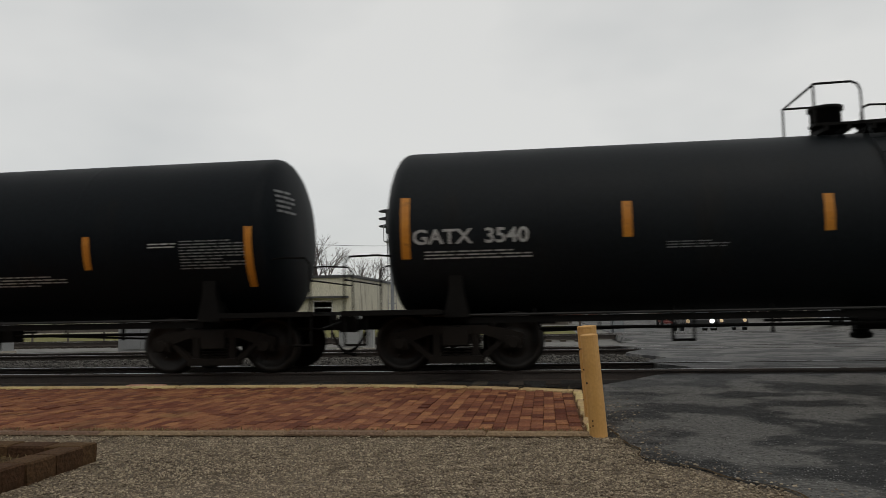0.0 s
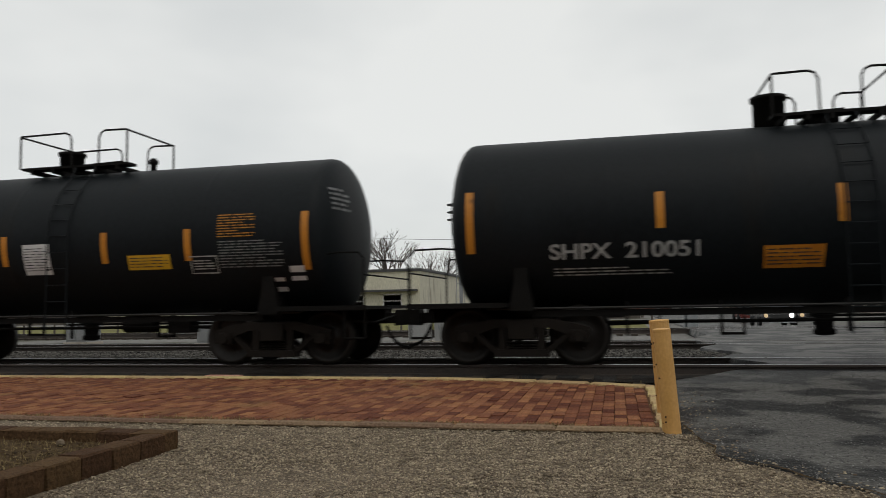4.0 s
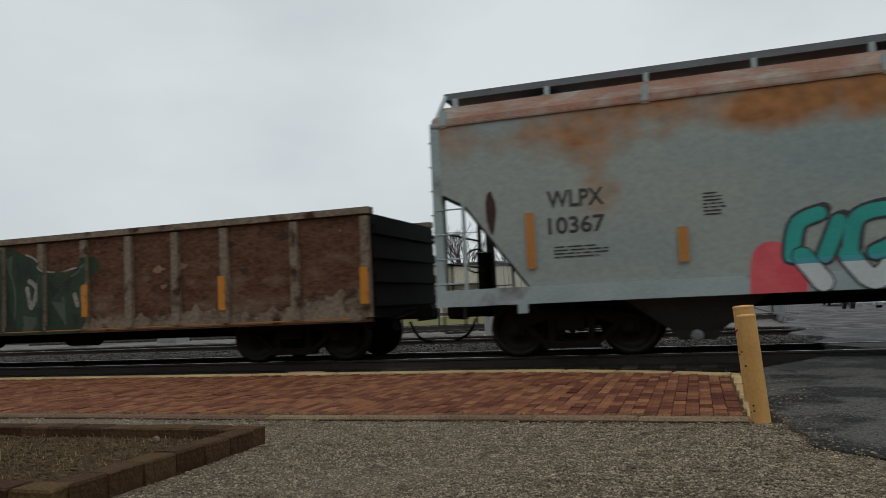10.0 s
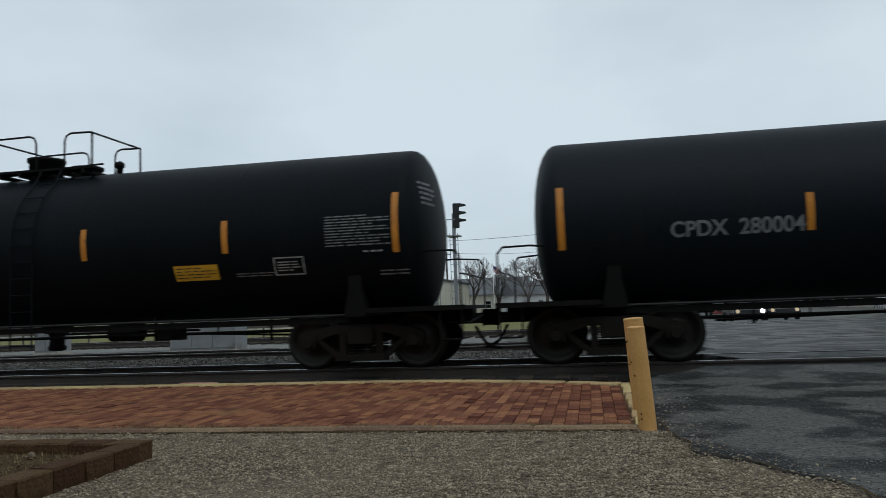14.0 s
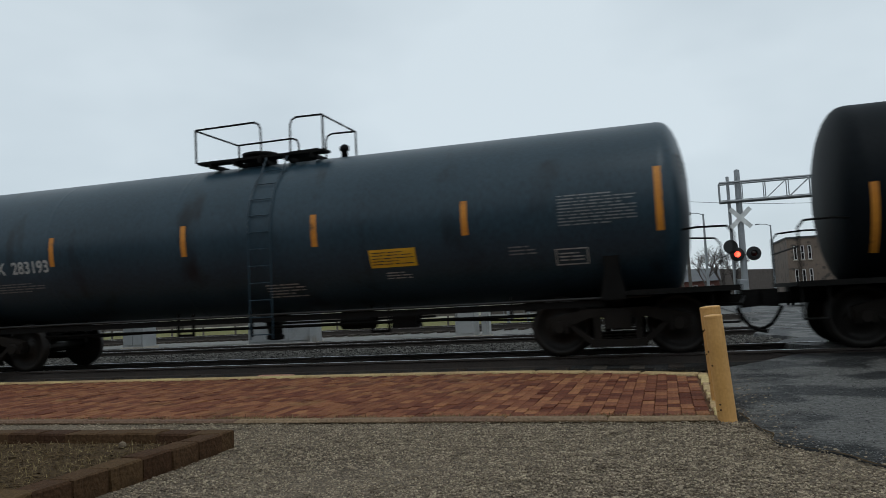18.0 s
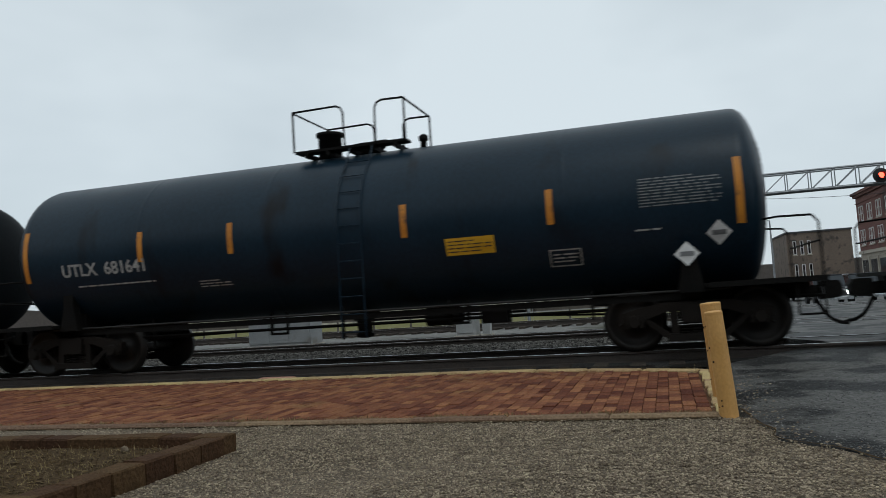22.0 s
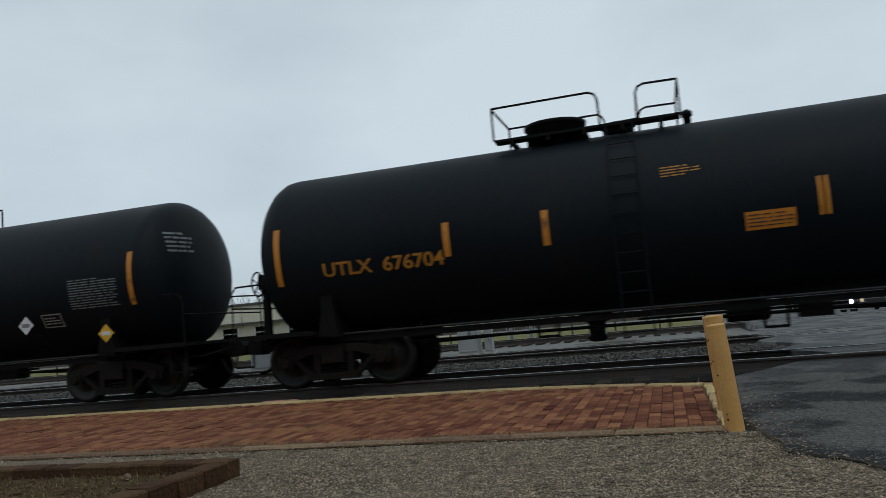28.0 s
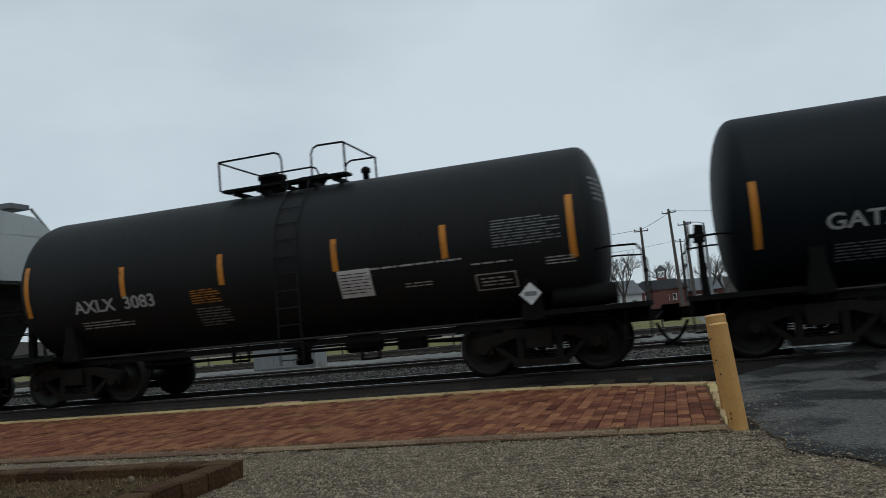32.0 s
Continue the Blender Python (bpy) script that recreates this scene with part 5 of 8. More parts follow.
            patch(bm, [(x + 0.6 * w * rnd.uniform(0.5, 0.9) * math.cos(a * 0.45), z + 0.5 * hh * rnd.uniform(0.8, 1.05) * math.sin(a * 0.45)) for a in range(14)], flat, 0.006)
            tagged(part("rust_patch", bm, RUST_DARK, car), "dark torn rust patch", kind="stuff")
    trucks(car, (-half + 2.0, half - 2.0), x0, half + 0.3)
    if tags:
        tags(car)
    return car


def gondola_car(x0, half, body, label, tags):
    car = thing("gondola_car", label, "railway car", pose(x0, TRACK_Y, 0), "cars of the freight train")
    MOVERS.append((car, x0))
    w = 1.5
    for s in (-1, 1):
        bm = bmesh.new()
        box(bm, -half, half, s * w - 0.02, s * w + 0.02, 0.88, 2.62)
        part("side_wall", bm, body, car)
        bm = bmesh.new()
        box(bm, -half - 0.03, half + 0.03, s * w - 0.09, s * w + 0.10, 2.6, 2.71)
        part("top_chord", bm, GONDOLA_PALE, car)
        bm = bmesh.new()
        box(bm, -half, half, s * w - 0.05, s * w + 0.06, 0.82, 0.98)
        part("side_sill", bm, body, car)
        for x in POST_X:
            bm = bmesh.new()
            y0, y1 = s * w, s * (w + 0.11)
            prism(bm, [(x - 0.08, 0.9), (x + 0.08, 0.9), (x + 0.065, 2.56), (x - 0.065, 2.56)], min(y0, y1), max(y0, y1))
            part("side_post", bm, GONDOLA_PALE, car)
        # end wall and ribs: black at the +x end, pale and rusty at -x
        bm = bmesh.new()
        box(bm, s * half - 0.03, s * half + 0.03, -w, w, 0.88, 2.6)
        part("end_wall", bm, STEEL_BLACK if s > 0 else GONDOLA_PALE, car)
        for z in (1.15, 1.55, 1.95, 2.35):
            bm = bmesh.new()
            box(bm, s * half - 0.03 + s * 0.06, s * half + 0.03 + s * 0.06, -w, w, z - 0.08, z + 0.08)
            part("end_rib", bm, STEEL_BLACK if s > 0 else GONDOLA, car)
    bm = bmesh.new()
    box(bm, -half, half, -w, w, 0.9, 0.97)
    part("floor", bm, GONDOLA, car)
    bm = bmesh.new()
    box(bm, -half + 0.2, half - 0.2, -0.2, 0.2, 0.62, 0.9)
    part("centre_sill", bm, STEEL_BLACK, car)
    for k in range(2):
        bm = bmesh.new()
        x = -1.4 + k * 2.6
        turned(bm, [(-0.35, 0.1), (-0.35, 0.17), (0.35, 0.17), (0.38, 0.1)], 12, "x", (x, -0.7, 0.72))
        rod(bm, (x - 1.5, -0.7, 0.72), (x + 1.5, -0.7, 0.72), 0.02)
        part("brake_gear", bm, STEEL_BLACK, car)
    trucks(car, (-half + 1.75, half - 1.75), x0, half + 0.55)
    tags(car)
    return car


def stripes(car, places, z, hh, y=HALF_W + 0.04, mat=None):
    for x in places:
        bm = bmesh.new()
        box(bm, x - 0.07, x + 0.07, -y - 0.006, -y, z - hh, z + hh)
        part("reflector_stripe", bm, mat or REFLECT, car)


def first_tags(car):
    f, note = HOPPER_FACES, "salmon bubble letters on a teal cloud"
    spray(car, [curl(p, 3) for p in (
        [(-7.49, 1.3), (-7.39, 1.65), (-7.06, 1.86), (-6.6, 1.88), (-6.36, 1.27), (-6.63, 0.9), (-7.27, 0.95), (-7.49, 1.3)],
        [(-3.9, 2.05), (-3.06, 1.98), (-2.57, 1.8), (-2.34, 1.45), (-2.4, 1.14), (-2.61, 0.92), (-4.15, 0.92)])], TAG_AQUA, f, 0.004, label=note)
    spray(car, [curl([(-6.63, 0.95), (-6.8, 1.32), (-6.57, 1.44), (-6.6, 1.84), (-6.28, 1.96), (-6.1, 2.26), (-5.75, 2.24), (-5.5, 2.3), (-5.25, 2.2), (-5.05, 2.62), (-4.9, 2.2), (-4.6, 2.17), (-4.4, 2.04), (-4.13, 2.12), (-3.85, 2.03), (-3.61, 1.88), (-3.5, 1.67), (-3.2, 1.74), (-2.9, 1.68), (-2.72, 1.5), (-2.67, 1.23), (-2.83, 0.92)], 3)], TAG_PINK, f, 0.008, label=note)
    seams = [[(-6.3, 1.72), (-6.1, 1.45), (-5.8, 1.4)], [(-5.75, 2.28), (-5.5, 1.9), (-5.42, 1.45)], [(-5.22, 2.15), (-5.15, 1.7), (-4.86, 1.71)], [(-4.85, 1.5), (-4.65, 1.98)], [(-4.42, 1.85), (-4.28, 1.52), (-4.5, 1.45)], [(-3.95, 1.95), (-4.16, 1.48)], [(-3.62, 1.68), (-3.75, 1.42), (-3.16, 1.4)]]
    seams += [[(-6.1, 1.42), (-6.0, 1.0)], [(-5.4, 1.45), (-5.3, 1.0)], [(-4.8, 1.5), (-4.7, 1.0)], [(-4.2, 1.45), (-4.1, 1.0)], [(-3.55, 1.4), (-3.4, 1.0)], [(-3.0, 1.6), (-3.1, 1.2)]]
    spray(car, strokes(seams, 0.075, 0.35), TAG_PURPLE, f, 0.012, label=note)
    spray(car, strokes([[(-5.05, 2.62), (-5.22, 2.3), (-5.4, 2.25)], [(-6.05, 2.3), (-5.8, 2.28)], [(-4.8, 2.24), (-4.6, 2.2)], [(-4.3, 2.12), (-4.05, 2.14)], [(-6.65, 1.9), (-6.45, 1.98)]], 0.05, 0.4), STENCIL_BLACK, f, 0.013, label=note)
    spray(car, strokes([[(-5.6, 1.75), (-5.5, 1.55)], [(-5.3, 1.85), (-5.2, 1.9)]], 0.08), SIGN_ORANGE, f, 0.014, label=note)
    holes = [[(-6.15, 1.75), (-6.0, 1.7)], [(-5.55, 1.6), (-5.5, 1.75)], [(-5.0, 2.0), (-4.95, 2.08)], [(-4.6, 1.7), (-4.55, 1.78)], [(-4.3, 1.75), (-4.22, 1.7)], [(-3.85, 1.7), (-3.8, 1.6)], [(-6.6, 1.2), (-6.4, 1.12)], [(-5.6, 1.1), (-5.3, 1.18)], [(-4.7, 1.15), (-4.5, 1.08)]]
    spray(car, strokes(holes, 0.1, 0.5), TAG_PURPLE, f, 0.013, label=note)
    # a darker, bluer grey over the wall from x = -4.9 onwards
    spray(car, [[(-4.9, 1.27), (7.7, 1.27), (8.5, 2.6), (8.5, 3.57), (-4.9, 3.57)]], HOPPER_PANEL, f, 0.002, label="darker, bluer stretch of the side wall", name="side_panel")
    note = "pale mint sprayed blocks with salmon edges"
    spray(car, strokes([[(2.6, 1.95), (2.58, 1.45), (2.68, 0.95)], [(3.55, 2.05), (3.5, 1.5), (3.6, 1.1)], [(4.45, 1.85), (4.7, 1.5)], [(5.6, 1.9), (5.5, 1.4), (5.7, 1.0)], [(6.65, 1.7), (6.5, 1.2)]], 0.17, 0.6), TAG_PINK, f, 0.004, label=note)
    blocks = [[(2.63, 2.1), (3.05, 2.16), (3.45, 2.12), (3.42, 1.6), (3.52, 0.9), (2.72, 0.9), (2.6, 1.5)], [(3.62, 2.12), (4.1, 2.2), (4.5, 2.02), (4.36, 1.5), (4.62, 0.9), (3.7, 0.9)], [(4.66, 1.98), (5.2, 2.16), (5.5, 2.05), (5.42, 1.3), (5.6, 0.9), (4.8, 0.9), (4.6, 1.35)], [(5.66, 2.02), (6.3, 2.1), (6.7, 1.7), (6.4, 1.3), (6.6, 0.9), (5.72, 0.9)]]
    spray(car, [curl(p + p[:1], 3) for p in blocks], TAG_MINT, f, 0.008, label=note)
    spray(car, strokes([[(2.63, 2.12), (3.0, 2.19), (3.46, 2.14)], [(3.62, 2.14), (4.1, 2.23), (4.5, 2.05)], [(4.66, 2.0), (5.2, 2.19), (5.5, 2.08)], [(5.66, 2.04), (6.3, 2.13), (6.7, 1.72)], [(2.2, 1.8), (2.6, 1.8)], [(2.35, 1.7), (2.6, 1.71)]], 0.035, 0.6), STENCIL_BLACK, f, 0.011, label=note)
    spray(car, strokes([[(3.01, 1.79), (3.06, 1.75)], [(3.12, 1.5), (3.25, 1.38)], [(4.0, 1.75), (4.15, 1.5)], [(5.0, 1.5), (5.2, 1.45)], [(6.0, 1.8), (6.2, 1.65), (6.1, 1.5)]], 0.09, 0.5), TAG_PURPLE, f, 0.011, label=note)


def second_tags(car):
    f, note = HOPPER_FACES, "red and yellow letters with black outlines on a green swirl"
    spray(car, [curl([(-7.5, 0.9), (-7.3, 1.35), (-7.0, 1.7), (-6.75, 1.3), (-6.9, 0.9)], 3), curl([(-1.95, 1.95), (-1.55, 1.92), (-1.33, 1.65), (-1.22, 1.25), (-1.1, 0.9), (-1.73, 0.9)], 3)], TAG_GREEN, f, 0.003, label=note)
    spray(car, strokes([[(-6.33, 1.85), (-6.14, 2.12), (-5.84, 2.16), (-5.5, 2.05)], [(-5.13, 2.02), (-4.83, 2.2), (-4.55, 2.16), (-4.4, 2.04)], [(-3.94, 2.04), (-3.72, 2.19), (-3.51, 2.14), (-3.4, 2.04)], [(-2.7, 2.05), (-2.47, 2.18), (-2.2, 2.15)]], 0.13), TAG_LIME, f, 0.005, label=note)
    spray(car, strokes([[(-7.15, 1.35), (-7.25, 0.98)], [(-1.78, 1.55), (-1.62, 1.4)], [(-1.7, 1.28), (-1.4, 1.2)], [(-1.5, 1.02), (-1.4, 1.12)]], 0.17), TAG_LIME, f, 0.006, label=note)
    spray(car, [curl([(-6.96, 0.9), (-6.86, 1.42), (-7.0, 1.75), (-6.83, 2.0), (-6.39, 2.02), (-5.78, 2.08), (-5.07, 2.05), (-4.39, 2.08), (-3.62, 2.09), (-3.09, 2.13), (-2.48, 2.1), (-2.2, 2.2), (-1.95, 2.08), (-1.84, 1.88), (-1.6, 1.7), (-1.5, 1.3), (-1.63, 0.9), (-3.12, 0.9)], 3)], STENCIL_BLACK, f, 0.008, label=note)
    body = [[(-6.42, 1.58), (-6.54, 1.28), (-6.65, 1.05)], [(-6.69, 1.81), (-6.51, 1.93), (-6.31, 1.84), (-6.34, 1.7), (-6.55, 1.64), (-6.69, 1.80)], [(-5.07, 1.93), (-5.68, 1.88), (-5.96, 1.5), (-6.1, 1.1)], [(-5.5, 1.8), (-5.2, 1.85), (-5.48, 1.45), (-5.2, 1.05)], [(-4.7, 1.9), (-4.93, 1.6), (-4.9, 1.16), (-4.74, 1.05), (-4.58, 1.4), (-4.64, 1.9)], [(-4.3, 1.92), (-4.24, 1.44), (-4.12, 1.05)], [(-4.1, 1.1), (-3.79, 1.8), (-3.58, 1.08)], [(-3.15, 1.95), (-3.33, 1.5), (-3.4, 1.08)]]
    more = [[(-2.78, 1.92), (-2.95, 1.54), (-3.0, 1.1), (-2.62, 1.4)], [(-2.44, 1.75), (-2.28, 1.42), (-1.9, 1.08)], [(-2.33, 1.96), (-2.18, 2.04), (-1.99, 1.95), (-2.09, 1.8), (-2.31, 1.84), (-2.34, 1.95)]]
    wide = strokes(body, 0.17) + strokes(more, 0.19)
    spray(car, wide, TAG_RED, f, 0.012, 1.45, 9, note)
    spray(car, wide, TAG_ROSE, f, 0.012, 1.26, 1.45, note)
    spray(car, wide, TAG_YELLOW, f, 0.012, 0.9, 1.18, note)
    spray(car, wide, TAG_PURPLE, f, 0.012, 1.18, 1.26, note)
    spray(car, strokes([[(-4.72, 1.85), (-4.9, 1.62)], [(-2.82, 1.85), (-2.88, 1.62)], [(-4.68, 1.85), (-4.6, 1.6)], [(-6.0, 1.42), (-6.05, 1.25)]], 0.15), TAG_YELLOW, f, 0.018, label=note)
    spray(car, strokes([[(-2.5, 1.98), (-2.62, 1.7)], [(-2.2, 1.62), (-2.05, 1.5)], [(-5.3, 1.55), (-5.4, 1.35)]], 0.17), TAG_PURPLE, f, 0.018, label=note)
    spray(car, strokes([[(-2.24, 1.02), (-1.95, 1.0)], [(-4.76, 1.15), (-4.72, 1.08)], [(-2.3, 1.22), (-2.0, 1.12)]], 0.2), TAG_ROSE, f, 0.018, label=note)
    tag = [[(1.44, 1.6), (1.57, 1.45), (1.72, 1.38), (1.61, 1.67)], [(1.61, 1.67), (1.87, 1.45), (1.83, 1.74)], [(1.83, 1.74), (2.02, 1.44), (1.99, 1.77)], [(1.99, 1.77), (2.09, 1.49), (2.34, 1.51), (2.14, 1.88)], [(2.14, 1.88), (2.26, 1.92), (2.51, 1.6), (2.67, 1.42), (2.84, 1.2)], [(2.47, 1.66), (2.46, 1.92), (2.6, 2.02), (2.79, 1.99), (2.96, 1.9)]]
    spray(car, strokes([[(-2.2, 1.93), (-2.13, 1.93)], [(-6.54, 1.8), (-6.46, 1.8)]], 0.07), STENCIL_BLACK, f, 0.02, label=note)
    spray(car, strokes(tag, 0.075, 0.5), STENCIL_BLACK, f, 0.006, label="black scrawled tag")
    spray(car, strokes([[(1.7, 1.38), (1.78, 1.39)]], 0.05), TAG_LIME, f, 0.009, label="small lime dab")


def third_tags(car):
    f, note = HOPPER_FACES, "teal letters fading to white at the foot with black outlines"
    spray(car, [curl([(-5.02, 1.0), (-4.95, 1.56), (-4.68, 1.71), (-4.3, 1.48), (-4.3, 1.0)], 3), curl([(0.5, 1.0), (0.71, 1.71), (1.13, 1.71), (1.18, 1.55), (1.03, 1.38), (1.22, 1.26), (1.17, 1.12)], 3)], TAG_RED, f, 0.003, label="coral red sprayed edge")
    spray(car, strokes([[(-3.95, 1.6), (-3.8, 1.5)], [(-2.3, 1.9), (-2.1, 1.8)], [(-0.75, 2.0), (-0.7, 1.85)], [(-0.15, 2.0), (0.0, 1.9)]], 0.3), TAG_RED, f, 0.004, label=note)
    spray(car, strokes([[(-2.95, 1.85), (-3.0, 1.65)], [(0.12, 1.85), (0.2, 1.7)]], 0.22), SIGN_ORANGE, f, 0.004, label=note)
    body = [[(-4.46, 1.49), (-4.36, 1.92), (-4.08, 2.05)], [(-3.85, 1.93), (-4.05, 1.47)], [(-3.75, 1.5), (-3.63, 1.95), (-3.25, 2.05), (-3.05, 1.93), (-3.18, 1.62), (-3.45, 1.48)], [(-2.63, 2.08), (-2.8, 1.4)], [(-2.0, 2.12), (-2.3, 2.05), (-2.5, 1.85), (-2.2, 1.7), (-2.05, 1.42)], [(-1.65, 2.18), (-1.82, 1.42)], [(-1.13, 2.08), (-1.5, 1.98), (-1.2, 1.68), (-1.58, 1.42)], [(-0.48, 2.24), (-0.72, 1.8), (-1.02, 1.46)], [(-0.14, 2.25), (0.2, 2.12), (0.3, 1.92), (-0.4, 1.72), (-0.62, 1.48), (-0.06, 1.5)], [(0.33, 1.96), (0.6, 1.92), (0.55, 1.64), (0.3, 1.5)]]
    feet = [[(-4.33, 1.48), (-4.1, 1.12)], [(-3.77, 1.47), (-3.49, 1.12), (-3.18, 1.42)], [(-3.04, 1.43), (-2.76, 1.1)], [(-2.48, 1.4), (-2.33, 1.1)], [(-2.05, 1.41), (-1.8, 1.08), (-1.58, 1.39)], [(-1.36, 1.37), (-1.14, 1.08), (-0.92, 1.38)], [(-0.78, 1.38), (-0.54, 1.1), (-0.3, 1.36)], [(-0.15, 1.39), (0.02, 1.1)], [(0.17, 1.42), (0.45, 1.1)]]
    line = strokes(body, 0.27) + strokes(feet, 0.3)
    spray(car, line, STENCIL_BLACK, f, 0.006, label=note)
    spray(car, [[(x + 0.06, z + 0.05) for x, z in s] for s in strokes(body, 0.2)], STENCIL_BLACK, f, 0.007, label=note)
    fill = strokes(body, 0.19) + strokes(feet, 0.25)
    spray(car, fill, TAG_TEAL, f, 0.011, 1.46, 9, note)
    spray(car, fill, TAG_AQUA, f, 0.011, 1.38, 1.46, note)
    spray(car, fill, TAG_PALE, f, 0.011, 0.9, 1.38, note)


hopper_car(-94.0, 9.08, HOPPER_GREY, HOPPER_TRIM, [
    ("t", -7.0, 2.45, 0.75, 0.22, "ACFX"), ("t", -6.95, 1.97, 0.8, 0.22, "99260"), ("s", 0.07, 1.91, 0.4, 0.5), ("r", -7.75, 1.72, 0, 0.9), ("r", -1.92, 1.52, 0, 0.5), ("r", 1.75, 1.62, 0, 0.55), ("r", 7.6, 1.72, 0, 0.9)],
    "long grey covered hopper car sprayed with salmon letters", (-5.0, -1.55, 1.73, 5.2), first_tags)
hopper_car(-113.4, 9.05, HOPPER_GREY, HOPPER_TRIM, [
    ("t", -7.22, 2.42, 0.66, 0.2, "GGCX"), ("t", -7.22, 2.08, 0.66, 0.2, "1207"), ("s", -6.3, 2.25, 0.2, 0.25), ("r", -7.8, 1.75, 0, 0.75), ("r", 1.22, 1.45, 0, 0.45), ("r", 4.55, 1.48, 0, 0.5), ("r", 7.75, 1.75, 0, 1.0),
    ("y", 5.38, 1.55, 0.72, 0.28), ("b", 6.3, 1.62, 0.42, 0.3), ("s", 6.45, 2.02, 1.1, 0.35), ("s", 7.0, 1.6, 0.6, 0.3), ("s", -0.4, 2.05, 0.9, 0.07), ("s", 0.0, 1.9, 0.7, 0.06), ("s", -0.1, 1.6, 0.75, 0.1), ("s", 2.0, 1.12, 0.5, 0.18), ("s", 5.6, 1.12, 0.5, 0.18), ("s", 7.1, 1.12, 0.3, 0.1)],
    "long grey covered hopper car sprayed with red letters", (-5.2, -1.5, 1.78, 5.4), second_tags)
hopper_car(-133.3, 9.6, HOPPER_RUST, HOPPER_RUST_TRIM, [
    ("t", -7.35, 2.55, 0.85, 0.26, "WLPX"), ("t", -7.35, 2.15, 0.85, 0.26, "10367"), ("s", -7.3, 1.75, 0.8, 0.2), ("r", -8.05, 1.95, 0, 0.85), ("r", -5.85, 1.75, 0, 0.5), ("r", 2.85, 1.75, 0, 0.5), ("r", 5.65, 1.8, 0, 0.55), ("r", 7.95, 1.95, 0, 1.0),
    ("b", 3.6, 1.92, 0.36, 0.3), ("s", 5.2, 1.9, 0.6, 0.3), ("s", 6.6, 1.85, 0.6, 0.5), ("s", 7.0, 2.02, 1.3, 0.08), ("hole", 8.35, 2.55, 0.27, 0.8), ("hole", -8.65, 2.45, 0.18, 0.75), ("s", -8.55, 1.12, 0.4, 0.1), ("s", -7.3, 1.12, 0.55, 0.08), ("s", -6.6, 1.12, 0.2, 0.14), ("s", -5.4, 2.3, 0.3, 0.35)],
    "rust-streaked blue-grey covered hopper car with teal graffiti", (-5.75, -1.8, 2.2, 6.0), third_tags)
hopper_car(-454.2, 9.05, HOPPER_GREY, HOPPER_TRIM, [("s", 7.2, 2.2, 0.7, 0.5), ("r", 7.75, 1.75, 0, 1.0)], "grey covered hopper car behind a tank car", (-5.1, -1.65, 1.8, 5.2))


def flaking(car, seed):
    """Pale paint left at the foot of the panels and in scraps above."""
    rnd = random.Random(seed)
    xs = sorted(POST_X)
    low, scraps = [], []
    for a, b in zip(xs, xs[1:]):
        low.append(rough_edge(a + 0.02, b - 0.02, 0.85, 1.1 + 0.3 * rnd.random() ** 2, rnd))
        for _ in range(rnd.randrange(9, 16)):
            x, z, r = rnd.uniform(a, b), rnd.uniform(1.05, 2.5), 0.025 + 0.12 * rnd.random() ** 2
            n = 9
            scraps.append([(x + r * rnd.uniform(0.35, 1.3) * math.cos(6.283 * i / n), z + 0.6 * r * rnd.uniform(0.35, 1.3) * math.sin(6.283 * i / n)) for i in range(n)])
    spray(car, low, GONDOLA_PALE, GONDOLA_FACES[:2], 0.002, label="pale flaking paint", name="flaking_paint")
    spray(car, scraps[::6], GONDOLA_TAN, GONDOLA_FACES[:1], 0.003, label="pale flaking paint", name="flaking_paint")
    spray(car, scraps[2::3], RUST_ORANGE, GONDOLA_FACES[:1], 0.0035, label="orange rust", name="rust_patch")
    spray(car, scraps[1::3], RUST_DARK, GONDOLA_FACES[:1], 0.004, label="dark bare rust", name="rust_patch")


